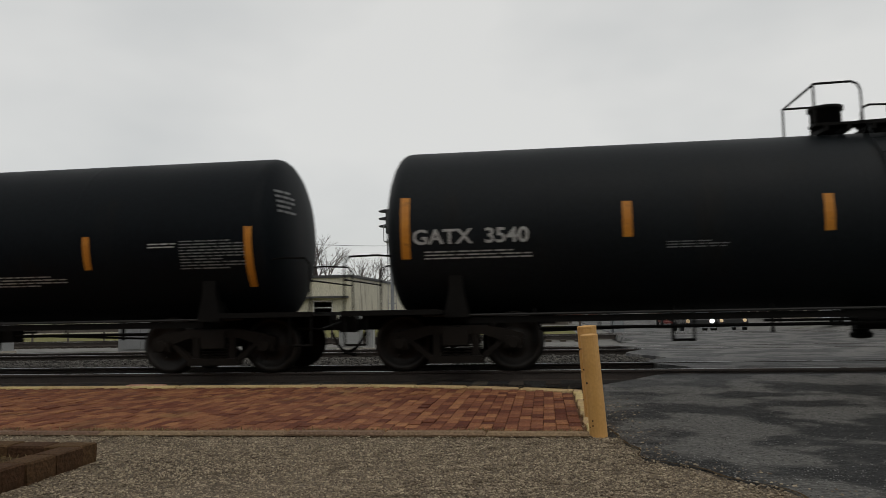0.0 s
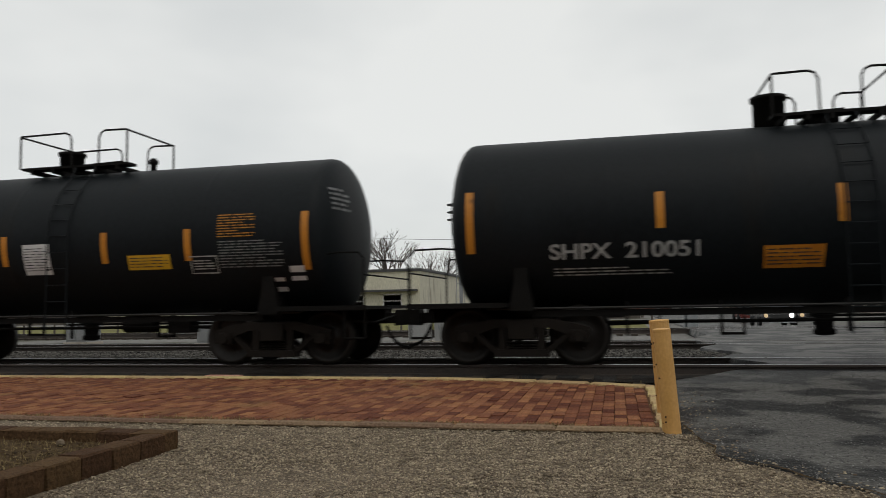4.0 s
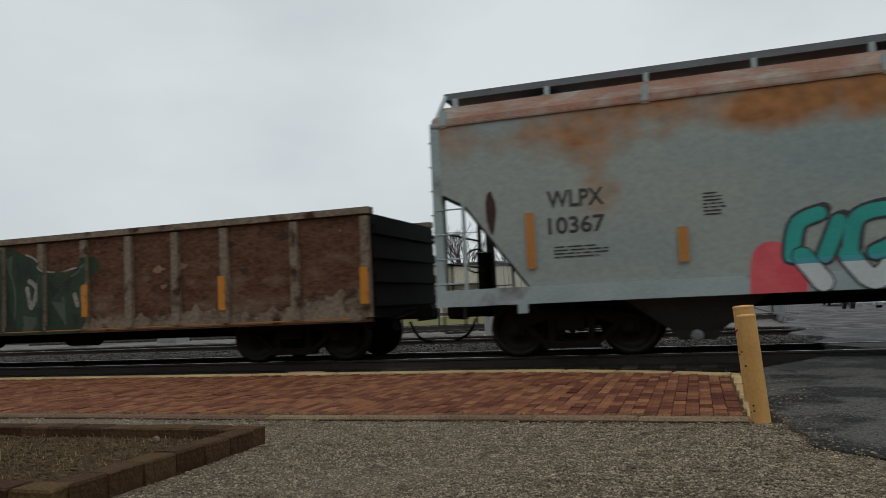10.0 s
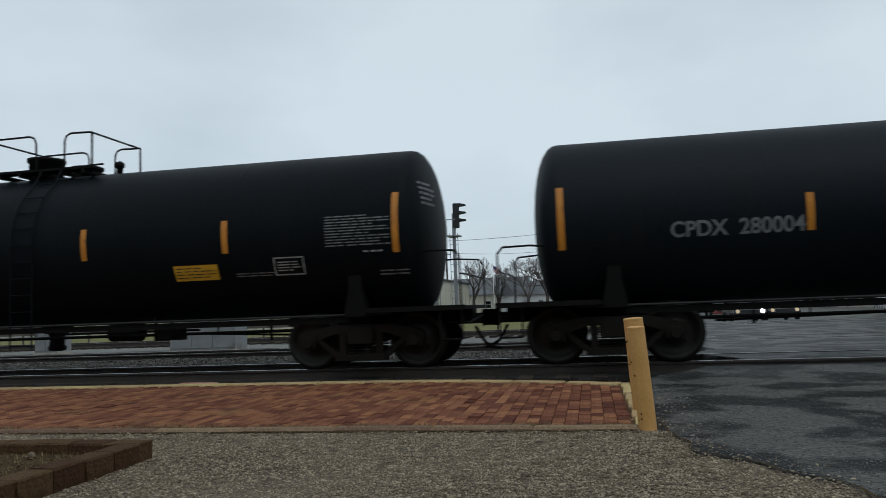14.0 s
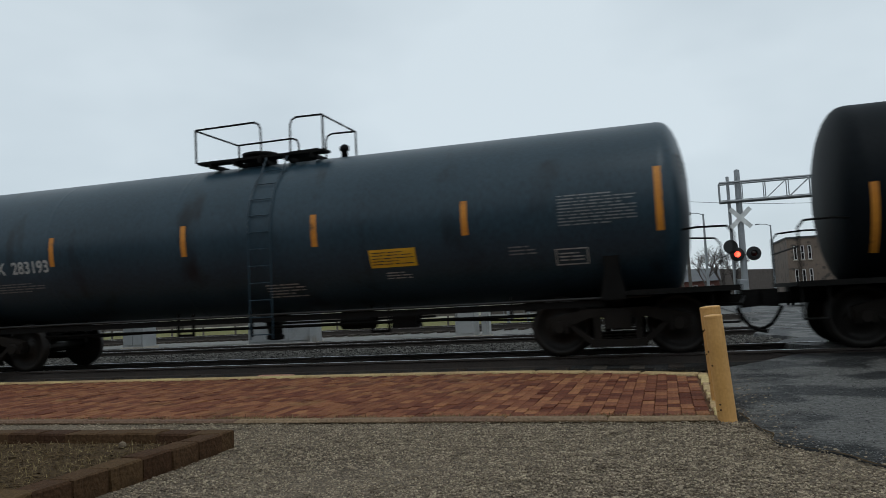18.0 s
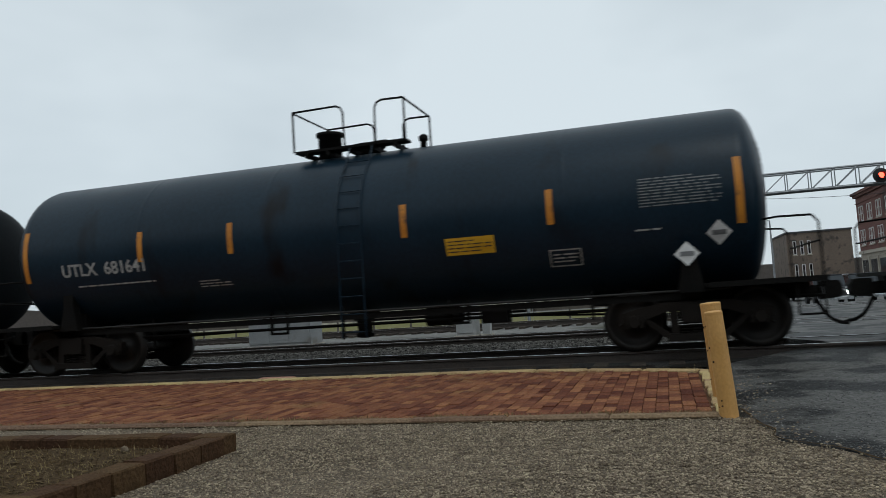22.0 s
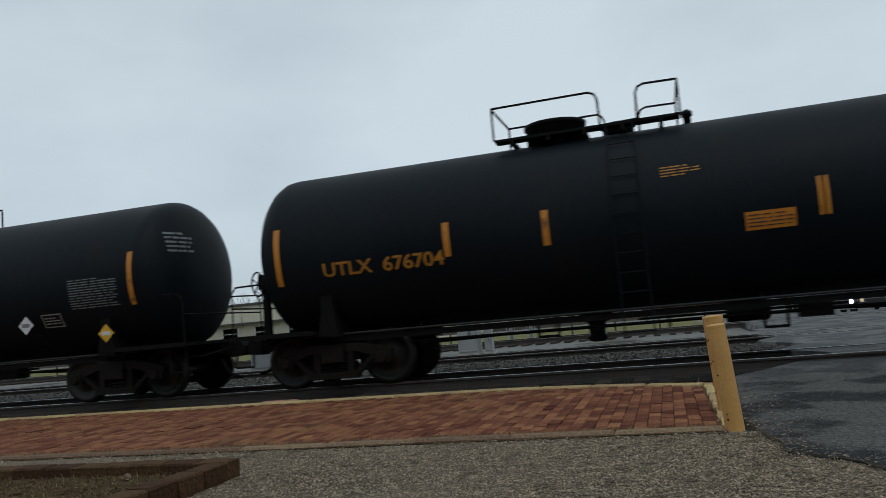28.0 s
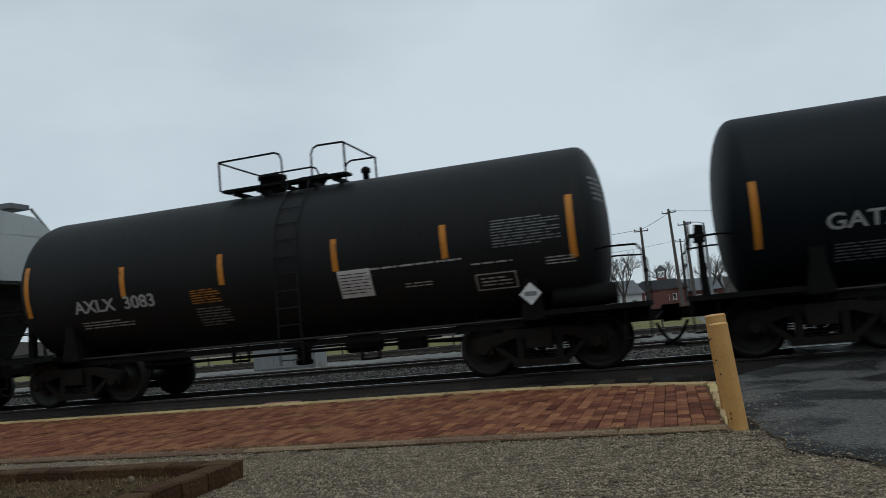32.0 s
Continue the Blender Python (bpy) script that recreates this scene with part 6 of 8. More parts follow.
def green_tags(car):
    flaking(car, 5)
    stripes(car, (-7.75, -6.45, -4.1, -1.05, 2.1, 5.1, 7.82), 1.42, 0.3, 1.62)
    f, note = GONDOLA_FACES, "large dull green sprayed letters"
    spray(car, [[(-1.05, 2.13), (-0.9, 1.97), (-0.6, 2.02), (-0.33, 2.18), (-0.2, 2.43), (0.16, 2.56), (0.6, 2.35), (0.82, 2.25), (1.05, 2.02), (1.31, 1.97), (1.6, 1.95), (1.82, 2.03), (1.99, 2.23), (2.25, 2.25), (2.39, 2.05), (2.11, 1.77), (1.9, 1.6), (1.99, 1.4), (2.16, 1.08), (1.94, 0.83), (1.23, 0.82), (-0.74, 0.83), (-0.87, 1.16), (-0.93, 1.58), (-1.07, 1.84)]], TAG_GREEN, f, 0.006, label=note)
    spray(car, [[(0.0, 1.55), (0.1, 1.5), (0.45, 0.83), (0.12, 0.83)], [(-0.5, 1.96), (-0.23, 1.98), (-0.33, 1.58)], [(1.12, 1.9), (1.24, 1.5), (1.43, 1.66), (1.3, 1.72)], [(-0.2, 1.78), (-0.08, 1.89), (0.04, 1.58)], [(0.49, 1.89), (0.67, 2.3), (0.79, 1.87), (0.66, 2.0)], [(-0.8, 1.9), (-0.5, 1.92), (-0.62, 1.7)]], TAG_DEEP, f, 0.009, label=note)
    spray(car, [[(0.3, 2.35), (0.5, 2.1), (0.42, 1.7)], [(1.5, 1.8), (1.75, 1.9), (1.6, 1.55)], [(-0.3, 1.4), (-0.1, 1.45), (-0.25, 1.1)], [(0.95, 1.35), (1.15, 1.3), (1.0, 0.95)], [(1.7, 1.2), (1.95, 1.15), (1.8, 0.9)]], TAG_DEEP, f, 0.0095, label=note)
    spray(car, [[(-0.75, 1.3), (-0.45, 1.45), (-0.5, 1.0), (-0.7, 0.9)], [(0.5, 1.2), (0.85, 1.15), (0.8, 0.9), (0.55, 0.88)], [(1.2, 1.45), (1.55, 1.4), (1.5, 1.05)], [(0.05, 2.3), (0.25, 2.4), (0.2, 1.9)]], TAG_SAGE_DARK, f, 0.0075, label=note)
    spray(car, strokes([[(0.05, 2.4), (0.3, 1.7), (0.28, 1.0)], [(-0.5, 1.5), (-0.55, 0.95)], [(1.5, 1.5), (1.55, 1.0)], [(2.1, 2.1), (1.7, 1.9)], [(0.95, 1.85), (0.95, 1.0)]], 0.06, 0.4), TAG_SAGE_DARK, f, 0.008, label=note)
    spray(car, strokes([[(0.62, 1.72), (0.72, 1.35), (0.86, 1.7), (0.68, 1.86)], [(-0.72, 1.62), (-0.68, 1.45)], [(1.78, 1.55), (1.85, 1.35)]], 0.1), TAG_WHITE, f, 0.012, label="small white sprayed letter")
    spray(car, [[(-1.1, 2.16), (-0.95, 2.03), (-0.95, 2.06)], *strokes([[(-1.05, 2.16), (-0.9, 2.0), (-0.6, 2.05)], [(0.6, 2.38), (0.82, 2.28), (1.05, 2.05), (1.31, 2.0)], [(1.4, 1.98), (1.82, 2.06)]], 0.035)], TAG_WHITE, f, 0.012, label=note)
    for x, z, w, h in ((-5.82, 1.88, 1.1, 0.8), (-4.55, 1.72, 0.7, 0.56)):
        bm = bmesh.new()
        box(bm, x - w / 2, x + w / 2, -1.537, -1.52, z - h / 2, z + h / 2)
        part("number_panel", bm, SIGN_BLACK, car, "black painted panel")
    for text, x, z, w in (("WC", -5.95, 2.06, 0.4), ("54212", -5.83, 1.74, 0.92)):
        bm = bmesh.new()
        word(bm, text, x, z, w, 0.22, lambda u, v, k: (u, -1.537 - k, v))
        tagged(part("lettering", bm, SIGN_WHITE, car), kind="stuff")
    bm = bmesh.new()
    box(bm, -7.5, 7.5, -1.572, -1.565, 0.875, 0.893)
    part("orange_line", bm, FADED_ORANGE, car)


def white_tags(car):
    flaking(car, 9)
    stripes(car, (-7.9, -4.05, -1.0, 2.0, 5.1, 7.85), 1.5, 0.3, 1.62)
    f, note = GONDOLA_FACES, "tall weathered white sprayed blocks with dark gaps"
    west = [
        [(-5.83, 2.19), (-5.07, 2.14), (-4.27, 2.25), (-4.16, 2.04), (-4.02, 0.82), (-4.3, 0.8), (-4.46, 1.24), (-4.8, 1.23), (-4.81, 0.83), (-5.55, 0.83), (-5.78, 1.41)],
        [(-4.0, 1.95), (-3.11, 2.2), (-3.05, 1.67), (-2.97, 1.41), (-2.5, 1.29), (-2.48, 0.95), (-2.62, 0.83), (-3.75, 0.86), (-3.95, 1.37)],
        [(-2.9, 1.93), (-1.89, 2.14), (-1.86, 1.7), (-1.82, 1.26), (-1.57, 1.2), (-1.48, 0.83), (-2.46, 0.85), (-2.47, 1.29), (-2.65, 1.47), (-2.89, 1.51)],
        [(-1.76, 2.13), (-1.22, 2.29), (-1.08, 1.84), (-1.05, 1.36), (-0.78, 0.82), (-1.48, 0.83), (-1.61, 1.39)],
        [(-1.03, 1.84), (-0.67, 2.06), (-0.58, 1.81), (-0.69, 1.58), (-0.36, 1.32), (0.18, 1.53), (0.24, 0.83), (-0.58, 0.84), (-1.01, 1.31)]]
    east = [
        [(0.75, 2.01), (1.84, 2.01), (1.86, 1.6), (1.81, 1.51), (1.48, 1.5), (1.44, 0.86), (0.95, 0.83), (0.94, 1.51), (0.75, 1.57)],
        [(1.94, 2.0), (2.78, 2.01), (2.77, 1.59), (2.64, 1.29), (2.9, 1.16), (2.88, 0.81), (1.77, 0.84), (1.83, 1.5)],
        [(2.83, 2.01), (3.36, 1.93), (3.88, 1.98), (3.9, 0.83), (3.1, 0.83), (2.9, 1.21)],
        [(3.97, 1.95), (4.58, 1.96), (4.9, 1.5), (4.76, 1.33), (4.91, 1.14), (5.22, 0.86), (3.99, 0.83)],
        [(4.81, 1.96), (5.15, 1.96), (5.16, 1.58), (5.3, 0.85), (5.01, 0.85), (4.95, 1.64)],
        [(5.17, 1.92), (6.3, 1.97), (6.29, 1.42), (5.8, 1.4), (5.83, 1.27), (5.87, 0.85), (5.32, 0.85), (5.23, 1.39)]]
    spray(car, [[(-5.9, 0.82), (6.35, 0.82), (6.2, 1.75), (4.5, 1.9), (0.7, 1.9), (0.3, 1.6), (-0.6, 1.9), (-1.2, 2.15), (-2.2, 1.9), (-4.3, 2.1), (-5.8, 2.1)]], GAP_BROWN, f, 0.005, label=note)
    spray(car, west + east, TAG_WHITE, f, 0.009, label=note)
    gaps = [[(-3.4, 1.64), (-3.13, 1.65), (-2.97, 1.32), (-3.35, 1.36)], [(-2.35, 1.65), (-1.96, 1.68), (-1.96, 1.56), (-2.33, 1.55)], [(-5.55, 1.42), (-5.2, 1.43), (-5.2, 1.2), (-5.52, 1.19)], [(1.43, 1.59), (1.84, 1.58), (1.83, 1.5), (1.43, 1.5)], [(2.33, 1.56), (2.73, 1.58), (2.72, 1.49), (2.33, 1.48)], [(2.33, 1.28), (2.91, 1.22), (2.9, 1.16), (2.33, 1.18)], [(3.99, 1.2), (4.81, 1.21), (4.81, 1.17), (3.99, 1.15)]]
    spray(car, gaps, STENCIL_BLACK, f, 0.012, label=note)
    tops = [[(-5.07, 2.14), (-4.27, 2.28)], [(-4.0, 1.97), (-3.11, 2.22)], [(-2.9, 1.95), (-1.89, 2.16)], [(-1.76, 2.16), (-1.22, 2.31)], [(-1.08, 1.92), (-0.67, 2.06)], [(0.7, 2.04), (2.87, 2.06)], [(2.87, 2.06), (3.32, 1.96), (4.56, 2.0)], [(4.77, 2.0), (6.31, 2.01)], [(-0.3, 1.62), (0.2, 1.62)]]
    spray(car, strokes(tops, 0.045, 0.7), STENCIL_BLACK, f, 0.013, label=note)
    spray(car, strokes([[(x, z - 0.05) for x, z in p] for p in tops], 0.03, 0.6), TAG_MINT, f, 0.014, label=note)
    tan = [[(-0.62, 1.95), (-0.72, 1.55)], [(-0.62, 1.95), (-0.32, 1.98), (-0.3, 1.8), (-0.62, 1.75)], [(-0.1, 1.98), (0.0, 1.6), (0.18, 1.85), (0.3, 1.6)], [(0.3, 1.6), (0.5, 2.05)]]
    spray(car, strokes(tan, 0.16, 0.9), GONDOLA_TAN, f, 0.0125, label="tan sprayed letters on bare rust")
    shade = [[(-5.95, 1.6), (-5.85, 0.84)], [(-4.05, 1.35), (-3.85, 0.86)], [(-4.35, 1.2), (-4.32, 0.84)], [(-1.75, 2.0), (-1.6, 1.4)], [(-0.95, 1.3), (-0.6, 0.86)], [(-2.9, 1.5), (-2.75, 1.4)], [(0.8, 1.5), (0.85, 0.86)], [(2.85, 1.95), (2.8, 1.6)], [(3.93, 1.9), (3.93, 0.9)], [(4.95, 1.6), (4.8, 1.9)], [(5.2, 1.4), (5.25, 0.9)]]
    spray(car, strokes(shade, 0.1, 0.6), GAP_BROWN, f, 0.0122, label=note)
    for x, z, w, h in ((-5.53, 1.72, 0.58, 0.8), (-4.64, 1.72, 0.78, 0.6)):
        bm = bmesh.new()
        box(bm, x - w / 2, x + w / 2, -1.552, -1.52, z - h / 2, z + h / 2)
        part("number_panel", bm, SIGN_WHITE, car, "white painted panel")
    for text, x, z, w in (("WC", -5.53, 1.95, 0.44), ("54", -5.53, 1.6, 0.42), ("180", -4.66, 1.66, 0.42)):
        bm = bmesh.new()
        word(bm, text, x, z, w, 0.2, lambda u, v, k: (u, -1.552 - k, v))
        tagged(part("lettering", bm, STENCIL_BLACK, car), kind="stuff")


gondola_car(-151.95, 7.9, GONDOLA, "rusty open gondola car with dull green graffiti", green_tags)
gondola_car(-168.9, 7.95, GONDOLA, "rusty open gondola car with tall white graffiti", white_tags)


# ---- ground, tracks and road ----
def stretch(bm, x0, x1, y0, y1, step, f):
    """A sheet over a rectangle with heights f(x, y)."""
    nx, ny = max(1, round((x1 - x0) / step)), max(1, round((y1 - y0) / step))
    g = [[bm.verts.new((x0 + (x1 - x0) * i / nx, y0 + (y1 - y0) * j / ny, 0)) for i in range(nx + 1)] for j in range(ny + 1)]
    for row in g:
        for v in row:
            v.co.z = f(v.co.x, v.co.y)
    for j in range(ny):
        for i in range(nx):
            bm.faces.new((g[j][i], g[j][i + 1], g[j + 1][i + 1], g[j + 1][i]))


def far_edge(x):
    """The platform's track side: straight, then bending in towards the road."""
    return 11.2 - 0.068 * max(0.0, x + 3.3) ** 2


NEAR_EDGE, PLATFORM_END = 6.62, 0.36


def road_edge(y):
    """Where the asphalt begins beside the gravel and the platform."""
    if y < 6.3:
        return 0.62 + 1.9 * ((6.3 - y) / 3.0) ** 1.6 + 0.07 * math.sin(y * 4.1) + 0.05 * math.sin(y * 9.7)
    if y < 10.6:
        return 0.56 + 0.05 * math.sin(y * 2.3)
    return 0.62 + 0.85 * min(2.0, y - 10.6) + 0.05 * math.sin(y * 3.0) if y < 13.6 else 3.17 - 0.5 * min(1, (y - 13.6) / 6)


def ease(v):
    v = min(1.0, max(0.0, v))
    return v * v * (3 - 2 * v)


def dip(x, y):
    """The far road falls away beyond the tracks."""
    return 0.62 * ease((y - 32) / 18) * ease((x - 2.8) / 2.0) * ease((16.5 - x) / 2.5) * ease((150 - y) / 30)


bm = bmesh.new()
gx = [-3000, -200, -40, 0, 2.8, 3.5, 4.1, 4.8, 9, 14, 14.8, 15.6, 16.5, 40, 200, 3000]
gy = [-3000, -20, 24, 32, 35, 38, 41, 44, 47, 50, 80, 120, 130, 140, 150, 3000]
grid = [[bm.verts.new((x, y, -0.14 - dip(x, y))) for x in gx] for y in gy]
for j in range(len(gy) - 1):
    for i in range(len(gx) - 1):
        bm.faces.new((grid[j][i], grid[j][i + 1], grid[j + 1][i + 1], grid[j + 1][i]))
tagged(part("ground", bm, EARTH), "flat pale gravel and earth ground of a rail yard", "ground", kind="structure")

bm = bmesh.new()
stretch(bm, -26, 14, -8, NEAR_EDGE + 0.03, 0.33, lambda x, y: 0.012 * noise.noise((x * 0.7, y * 0.7, 0)) - 0.012)
tagged(part("gravel_lot", bm, GRAVEL, smooth=True), "wet grey-brown gravel lot in front of a brick platform", "gravel", kind="structure")

bm = bmesh.new()
n = 110
ys = [-6 + 18.1 * j / n for j in range(n + 1)]
prev = None
for y in ys:
    z = 0.008 + (0.07 * min(1, max(0, (y - 9.6) / 2.2)))
    x = road_edge(y)
    row = [bm.verts.new((x - 0.03, y, z - 0.06)), bm.verts.new((x + 0.02, y, z))] + [bm.verts.new((x + (26 - x) * k / 10, y, z + 0.004 * noise.noise((k, y, 3)))) for k in range(1, 11)]
    if prev:
        for i in range(len(row) - 1):
            bm.faces.new((prev[i], prev[i + 1], row[i + 1], row[i]))
    prev = row
tagged(part("asphalt_road", bm, ASPHALT, smooth=True), "worn damp asphalt road leading to the level crossing", "road", kind="structure")

bm = bmesh.new()
prev = None
for j in range(150):
    y = 3.2 + 0.046 * j
    x = road_edge(y)
    w = 0.02 * noise.noise((y * 5, 2, 0))
    row = [bm.verts.new((x - 0.006 - w, y, 0.0105)), bm.verts.new((x + 0.006 + w * 0.6, y, 0.0125))]
    if prev:
        bm.faces.new((prev[0], prev[1], row[1], row[0]))
    prev = row
tagged(part("road_edge", bm, SOIL), "dark wet crack along the asphalt edge", "road", kind="structure")

bm = bmesh.new()
prev = None
for j in range(200):
    x = PLATFORM_END - 0.07 * j
    w = 0.03 * noise.noise((x * 2.3, 4, 1))
    row = [bm.verts.new((x, NEAR_EDGE - 0.02 - max(0.0, 0.012 + w), 0.004)), bm.verts.new((x, NEAR_EDGE + 0.02, 0.006))]
    if prev:
        bm.faces.new((prev[1], prev[0], row[0], row[1]))
    prev = row
tagged(part("kerb_seam", bm, SOIL), "dark damp seam of soil between kerb and gravel", "soil", kind="structure")

bm = bmesh.new()
prev = None
for j in range(60):
    y = 12.1 + 0.5 * j if j < 48 else 35.6 + (j - 47) * 8
    x = (2.0 + 0.3 * math.sin(y * 1.7)) if y < 24 else 2.6
    wide = [x + 0.08, 4.8, 9, 14, 16, 24] if y < 33 else [4.6, 4.9, 9, 13.6, 13.8, 14]
    fall = 0.62 * ease((y - 32) / 18) * ease((150 - y) / 30)
    row = [bm.verts.new((wide[0] - 0.08, y, -0.1 - fall))] + [bm.verts.new((u, y, 0.083 + 0.05 * ease((y - 12.05) / 0.5) * ease((16.0 - y) / 1.8) - fall * 1.08)) for u in wide]
    if prev:
        for i in range(6):
            bm.faces.new((prev[i], prev[i + 1], row[i + 1], row[i]))
    prev = row
tagged(part("level_crossing", bm, ASPHALT), "asphalt level crossing flush with the rails", "road", kind="structure")

# ballast bed
bm = bmesh.new()


def bed(x, y):
    return -0.05 + 0.02 * noise.noise((x * 1.9, y * 1.9, 5)) + 0.04 * ease((14.2 - y) / 0.6) * ease((y - 11.5) / 0.4) + 0.05 * ease((y - 14.6) / 0.8) * ease((18.4 - y) / 0.8)


stretch(bm, -60, 3.0, 11.25, 24.0, 0.4, bed)
tagged(part("ballast_bed", bm, BALLAST, smooth=True), "grey crushed stone ballast under the tracks", "ballast", kind="structure")

# dirty strip whose colour also holds the shadow of train and near rail
bm = bmesh.new()
stretch(bm, -60, 2.2, 11.15, 12.0, 0.25, lambda x, y: -0.045 + 0.02 * noise.noise((x * 3, y * 3, 8)) + 0.01)
tagged(part("cinder_strip", bm, SHADED_CINDER, smooth=True), "dirty cinders between the platform and the rail, blackened with painted shade", "ballast", kind="structure")

PROTO = []
for k in range(6):
    b = bmesh.new()
    bmesh.ops.create_icosphere(b, subdivisions=1, radius=1.0)
    r_ = random.Random(k)
    PROTO.append(([tuple(v.co * r_.uniform(0.7, 1.15)) for v in b.verts], [tuple(v.index for v in f.verts) for f in b.faces]))
    b.free()


def scatter(name, material, label, category, count, place, size, seed, flatten=0.6):
    """Loose stones or leaves in one mesh."""
    rnd = random.Random(seed)
    verts, faces = [], []
    for _ in range(count):
        p = place(rnd)
        if p is None:
            continue
        s = size[0] + (size[1] - size[0]) * rnd.random() ** 1.8
        q = Euler((rnd.uniform(0, 6), rnd.uniform(0, 6), rnd.uniform(0, 6))).to_matrix()
        pts, fs = PROTO[rnd.randrange(6)]
        o = len(verts)
        for c in pts:
            d = q @ Vector(c)
            verts.append((p[0] + d.x * s, p[1] + d.y * s, p[2] + d.z * s * flatten))
        faces += [tuple(o + i for i in f) for f in fs]
    me = bpy.data.meshes.new(name)
    me.from_pydata(verts, [], faces)
    return tagged(link(name, me, material), label, category, kind="stuff")


def on_lot(rnd):
    d = 3.2 + 3.5 * rnd.random() ** 0.8
    a = rnd.uniform(-1.0, 0.5)
    x, y = d * math.tan(a) * 1.0, d
    if y > NEAR_EDGE or x > road_edge(y) + rnd.uniform(-0.15, 0.2) or (x < -3.44 and 3.3 < y < 5.52):
        return None
    return (x, y, -0.006)


def on_bed(r):
    x = r.uniform(-21, 2.2)
    y = r.choice((r.uniform(12.15, 13.45), r.uniform(13.7, 18.9), r.uniform(13.7, 21.4), r.uniform(13.7, 17.0)))
    return (x, y, bed(x, y) + 0.014)


scatter("gravel_stones", STONES, "small loose grey and tan gravel stones", "gravel", 102000, on_lot, (0.0038, 0.0115), 1)
scatter("coarse_gravel", STONES, "coarser pebbles among the wet tan gravel", "gravel", 2600, on_lot, (0.009, 0.015), 11)
scatter("ballast_stones", BALLAST_STONES, "coarse grey ballast stones beside the rails", "ballast", 46000, on_bed, (0.018, 0.045), 2, 0.8)


def on_edges(r):
    if r.random() < 0.6:
        return (r.uniform(-16, 0.5), NEAR_EDGE - abs(r.gauss(0, 0.05)), 0.0)
    y = r.uniform(4.5, 10.5)
    return (road_edge(y) + 0.04 + r.gauss(0, 0.16), y, 0.008)


scatter("edge_debris", STONES, "gravel crumbs along the platform edge and road edge", "gravel", 1500, on_edges, (0.005, 0.016), 4)


def on_road(r):
    y = r.uniform(3.6, 11.5)
    x = road_edge(y) + r.expovariate(0.55)
    return (x, y, 0.009 + 0.07 * min(1, max(0, (y - 9.6) / 2.2))) if x < 7 else None


scatter("road_grit", GRIT, "pale grit strewn over the worn asphalt", "gravel", 18000, on_road, (0.0025, 0.0085), 6)


def tufts(name, label, category, count, place, size, seed, lean=0.9):
    """Dry blades and stalks in one mesh, each a thin bent strip."""
    r = random.Random(seed)
    verts, faces = [], []
    for _ in range(count):
        x, y, z = place(r)
        a, ln = r.uniform(0, 6.283), r.uniform(*size)
        tilt = r.uniform(0.15, lean)
        dx, dy = math.cos(a), math.sin(a)
        w = 0.0016 + 0.002 * r.random()
        o = len(verts)
        for k, (u, v) in enumerate(((0.0, 0.0), (0.55, 0.62), (1.0, 0.85))):
            px, py, pz = x + dx * ln * u * tilt, y + dy * ln * u * tilt, z + ln * v * (1.05 - tilt)
            q = w * (1.0 - 0.35 * k)
            verts += [(px - dy * q, py + dx * q, pz), (px + dy * q, py - dx * q, pz + 0.001)]
        faces += [(o, o + 1, o + 3, o + 2), (o + 2, o + 3, o + 5, o + 4)]
    me = bpy.data.meshes.new(name)
    me.from_pydata(verts, [], faces)
    return tagged(link(name, me, STRAW), label, category, kind="stuff")


TUFT_X = [0.1, -0.55, -0.75, -1.6, -2.0, -2.15, -2.9, -3.6, -4.1, -4.4, -5.2, -6.0, -6.8, -7.4, -8.3, -9.2, -10.1, -11.0]


def by_kerb(r):
    """Clumps along the joint between kerb and bricks, thin litter between them."""
    if r.random() < 0.6:
        c = r.choice(TUFT_X)
        return (c + r.gauss(0, 0.13), NEAR_EDGE + 0.15 + abs(r.gauss(0, 0.07)), 0.008)
    return (r.uniform(-14, 0.3), NEAR_EDGE + 0.14 + abs(r.gauss(0, 0.05)), 0.006)


tufts("dry_grass", "dry straw-coloured grass along the brick platform edge", "grass", 7000, by_kerb, (0.02, 0.065), 21, 1.02)
tufts("bed_straw", "dry yellow-brown stalks on the mulch of the bed", "grass", 4500, lambda r: (r.uniform(-7.6, -3.68), r.uniform(3.58, 5.27), 0.055), (0.02, 0.08), 22, 1.02)
tufts("track_weeds", "thin dry weeds behind the yellow platform edge", "grass", 1500, lambda r: ((lambda x: (x, far_edge(x) + 0.05 + abs(r.gauss(0, 0.09)), -0.03))(r.uniform(-12, 0.4))), (0.05, 0.12), 23, 0.8)


def rail_mesh(length):
    bm = bmesh.new()
    prof = [(-0.07, 0), (0.07, 0), (0.07, 0.012), (0.012, 0.03), (0.012, 0.13), (0.036, 0.14), (0.036, 0.166), (0.028, 0.174), (-0.028, 0.174), (-0.036, 0.166), (-0.036, 0.14), (-0.012, 0.13), (-0.012, 0.03), (-0.07, 0.012)]
    a = [bm.verts.new((-length / 2, y, z)) for y, z in prof]
    b = [bm.verts.new((length / 2, y, z)) for y, z in prof]
    for i in range(len(prof)):
        f = bm.faces.new((a[i], b[i], b[(i + 1) % len(prof)], a[(i + 1) % len(prof)]))
        f.material_index = 1 if i in (7,) else 0
    me = bpy.data.meshes.new("rail")
    bm.to_mesh(me)
    bm.free()
    me.materials.append(RAIL_STEEL)
    me.materials.append(RAIL_TOP)
    return me


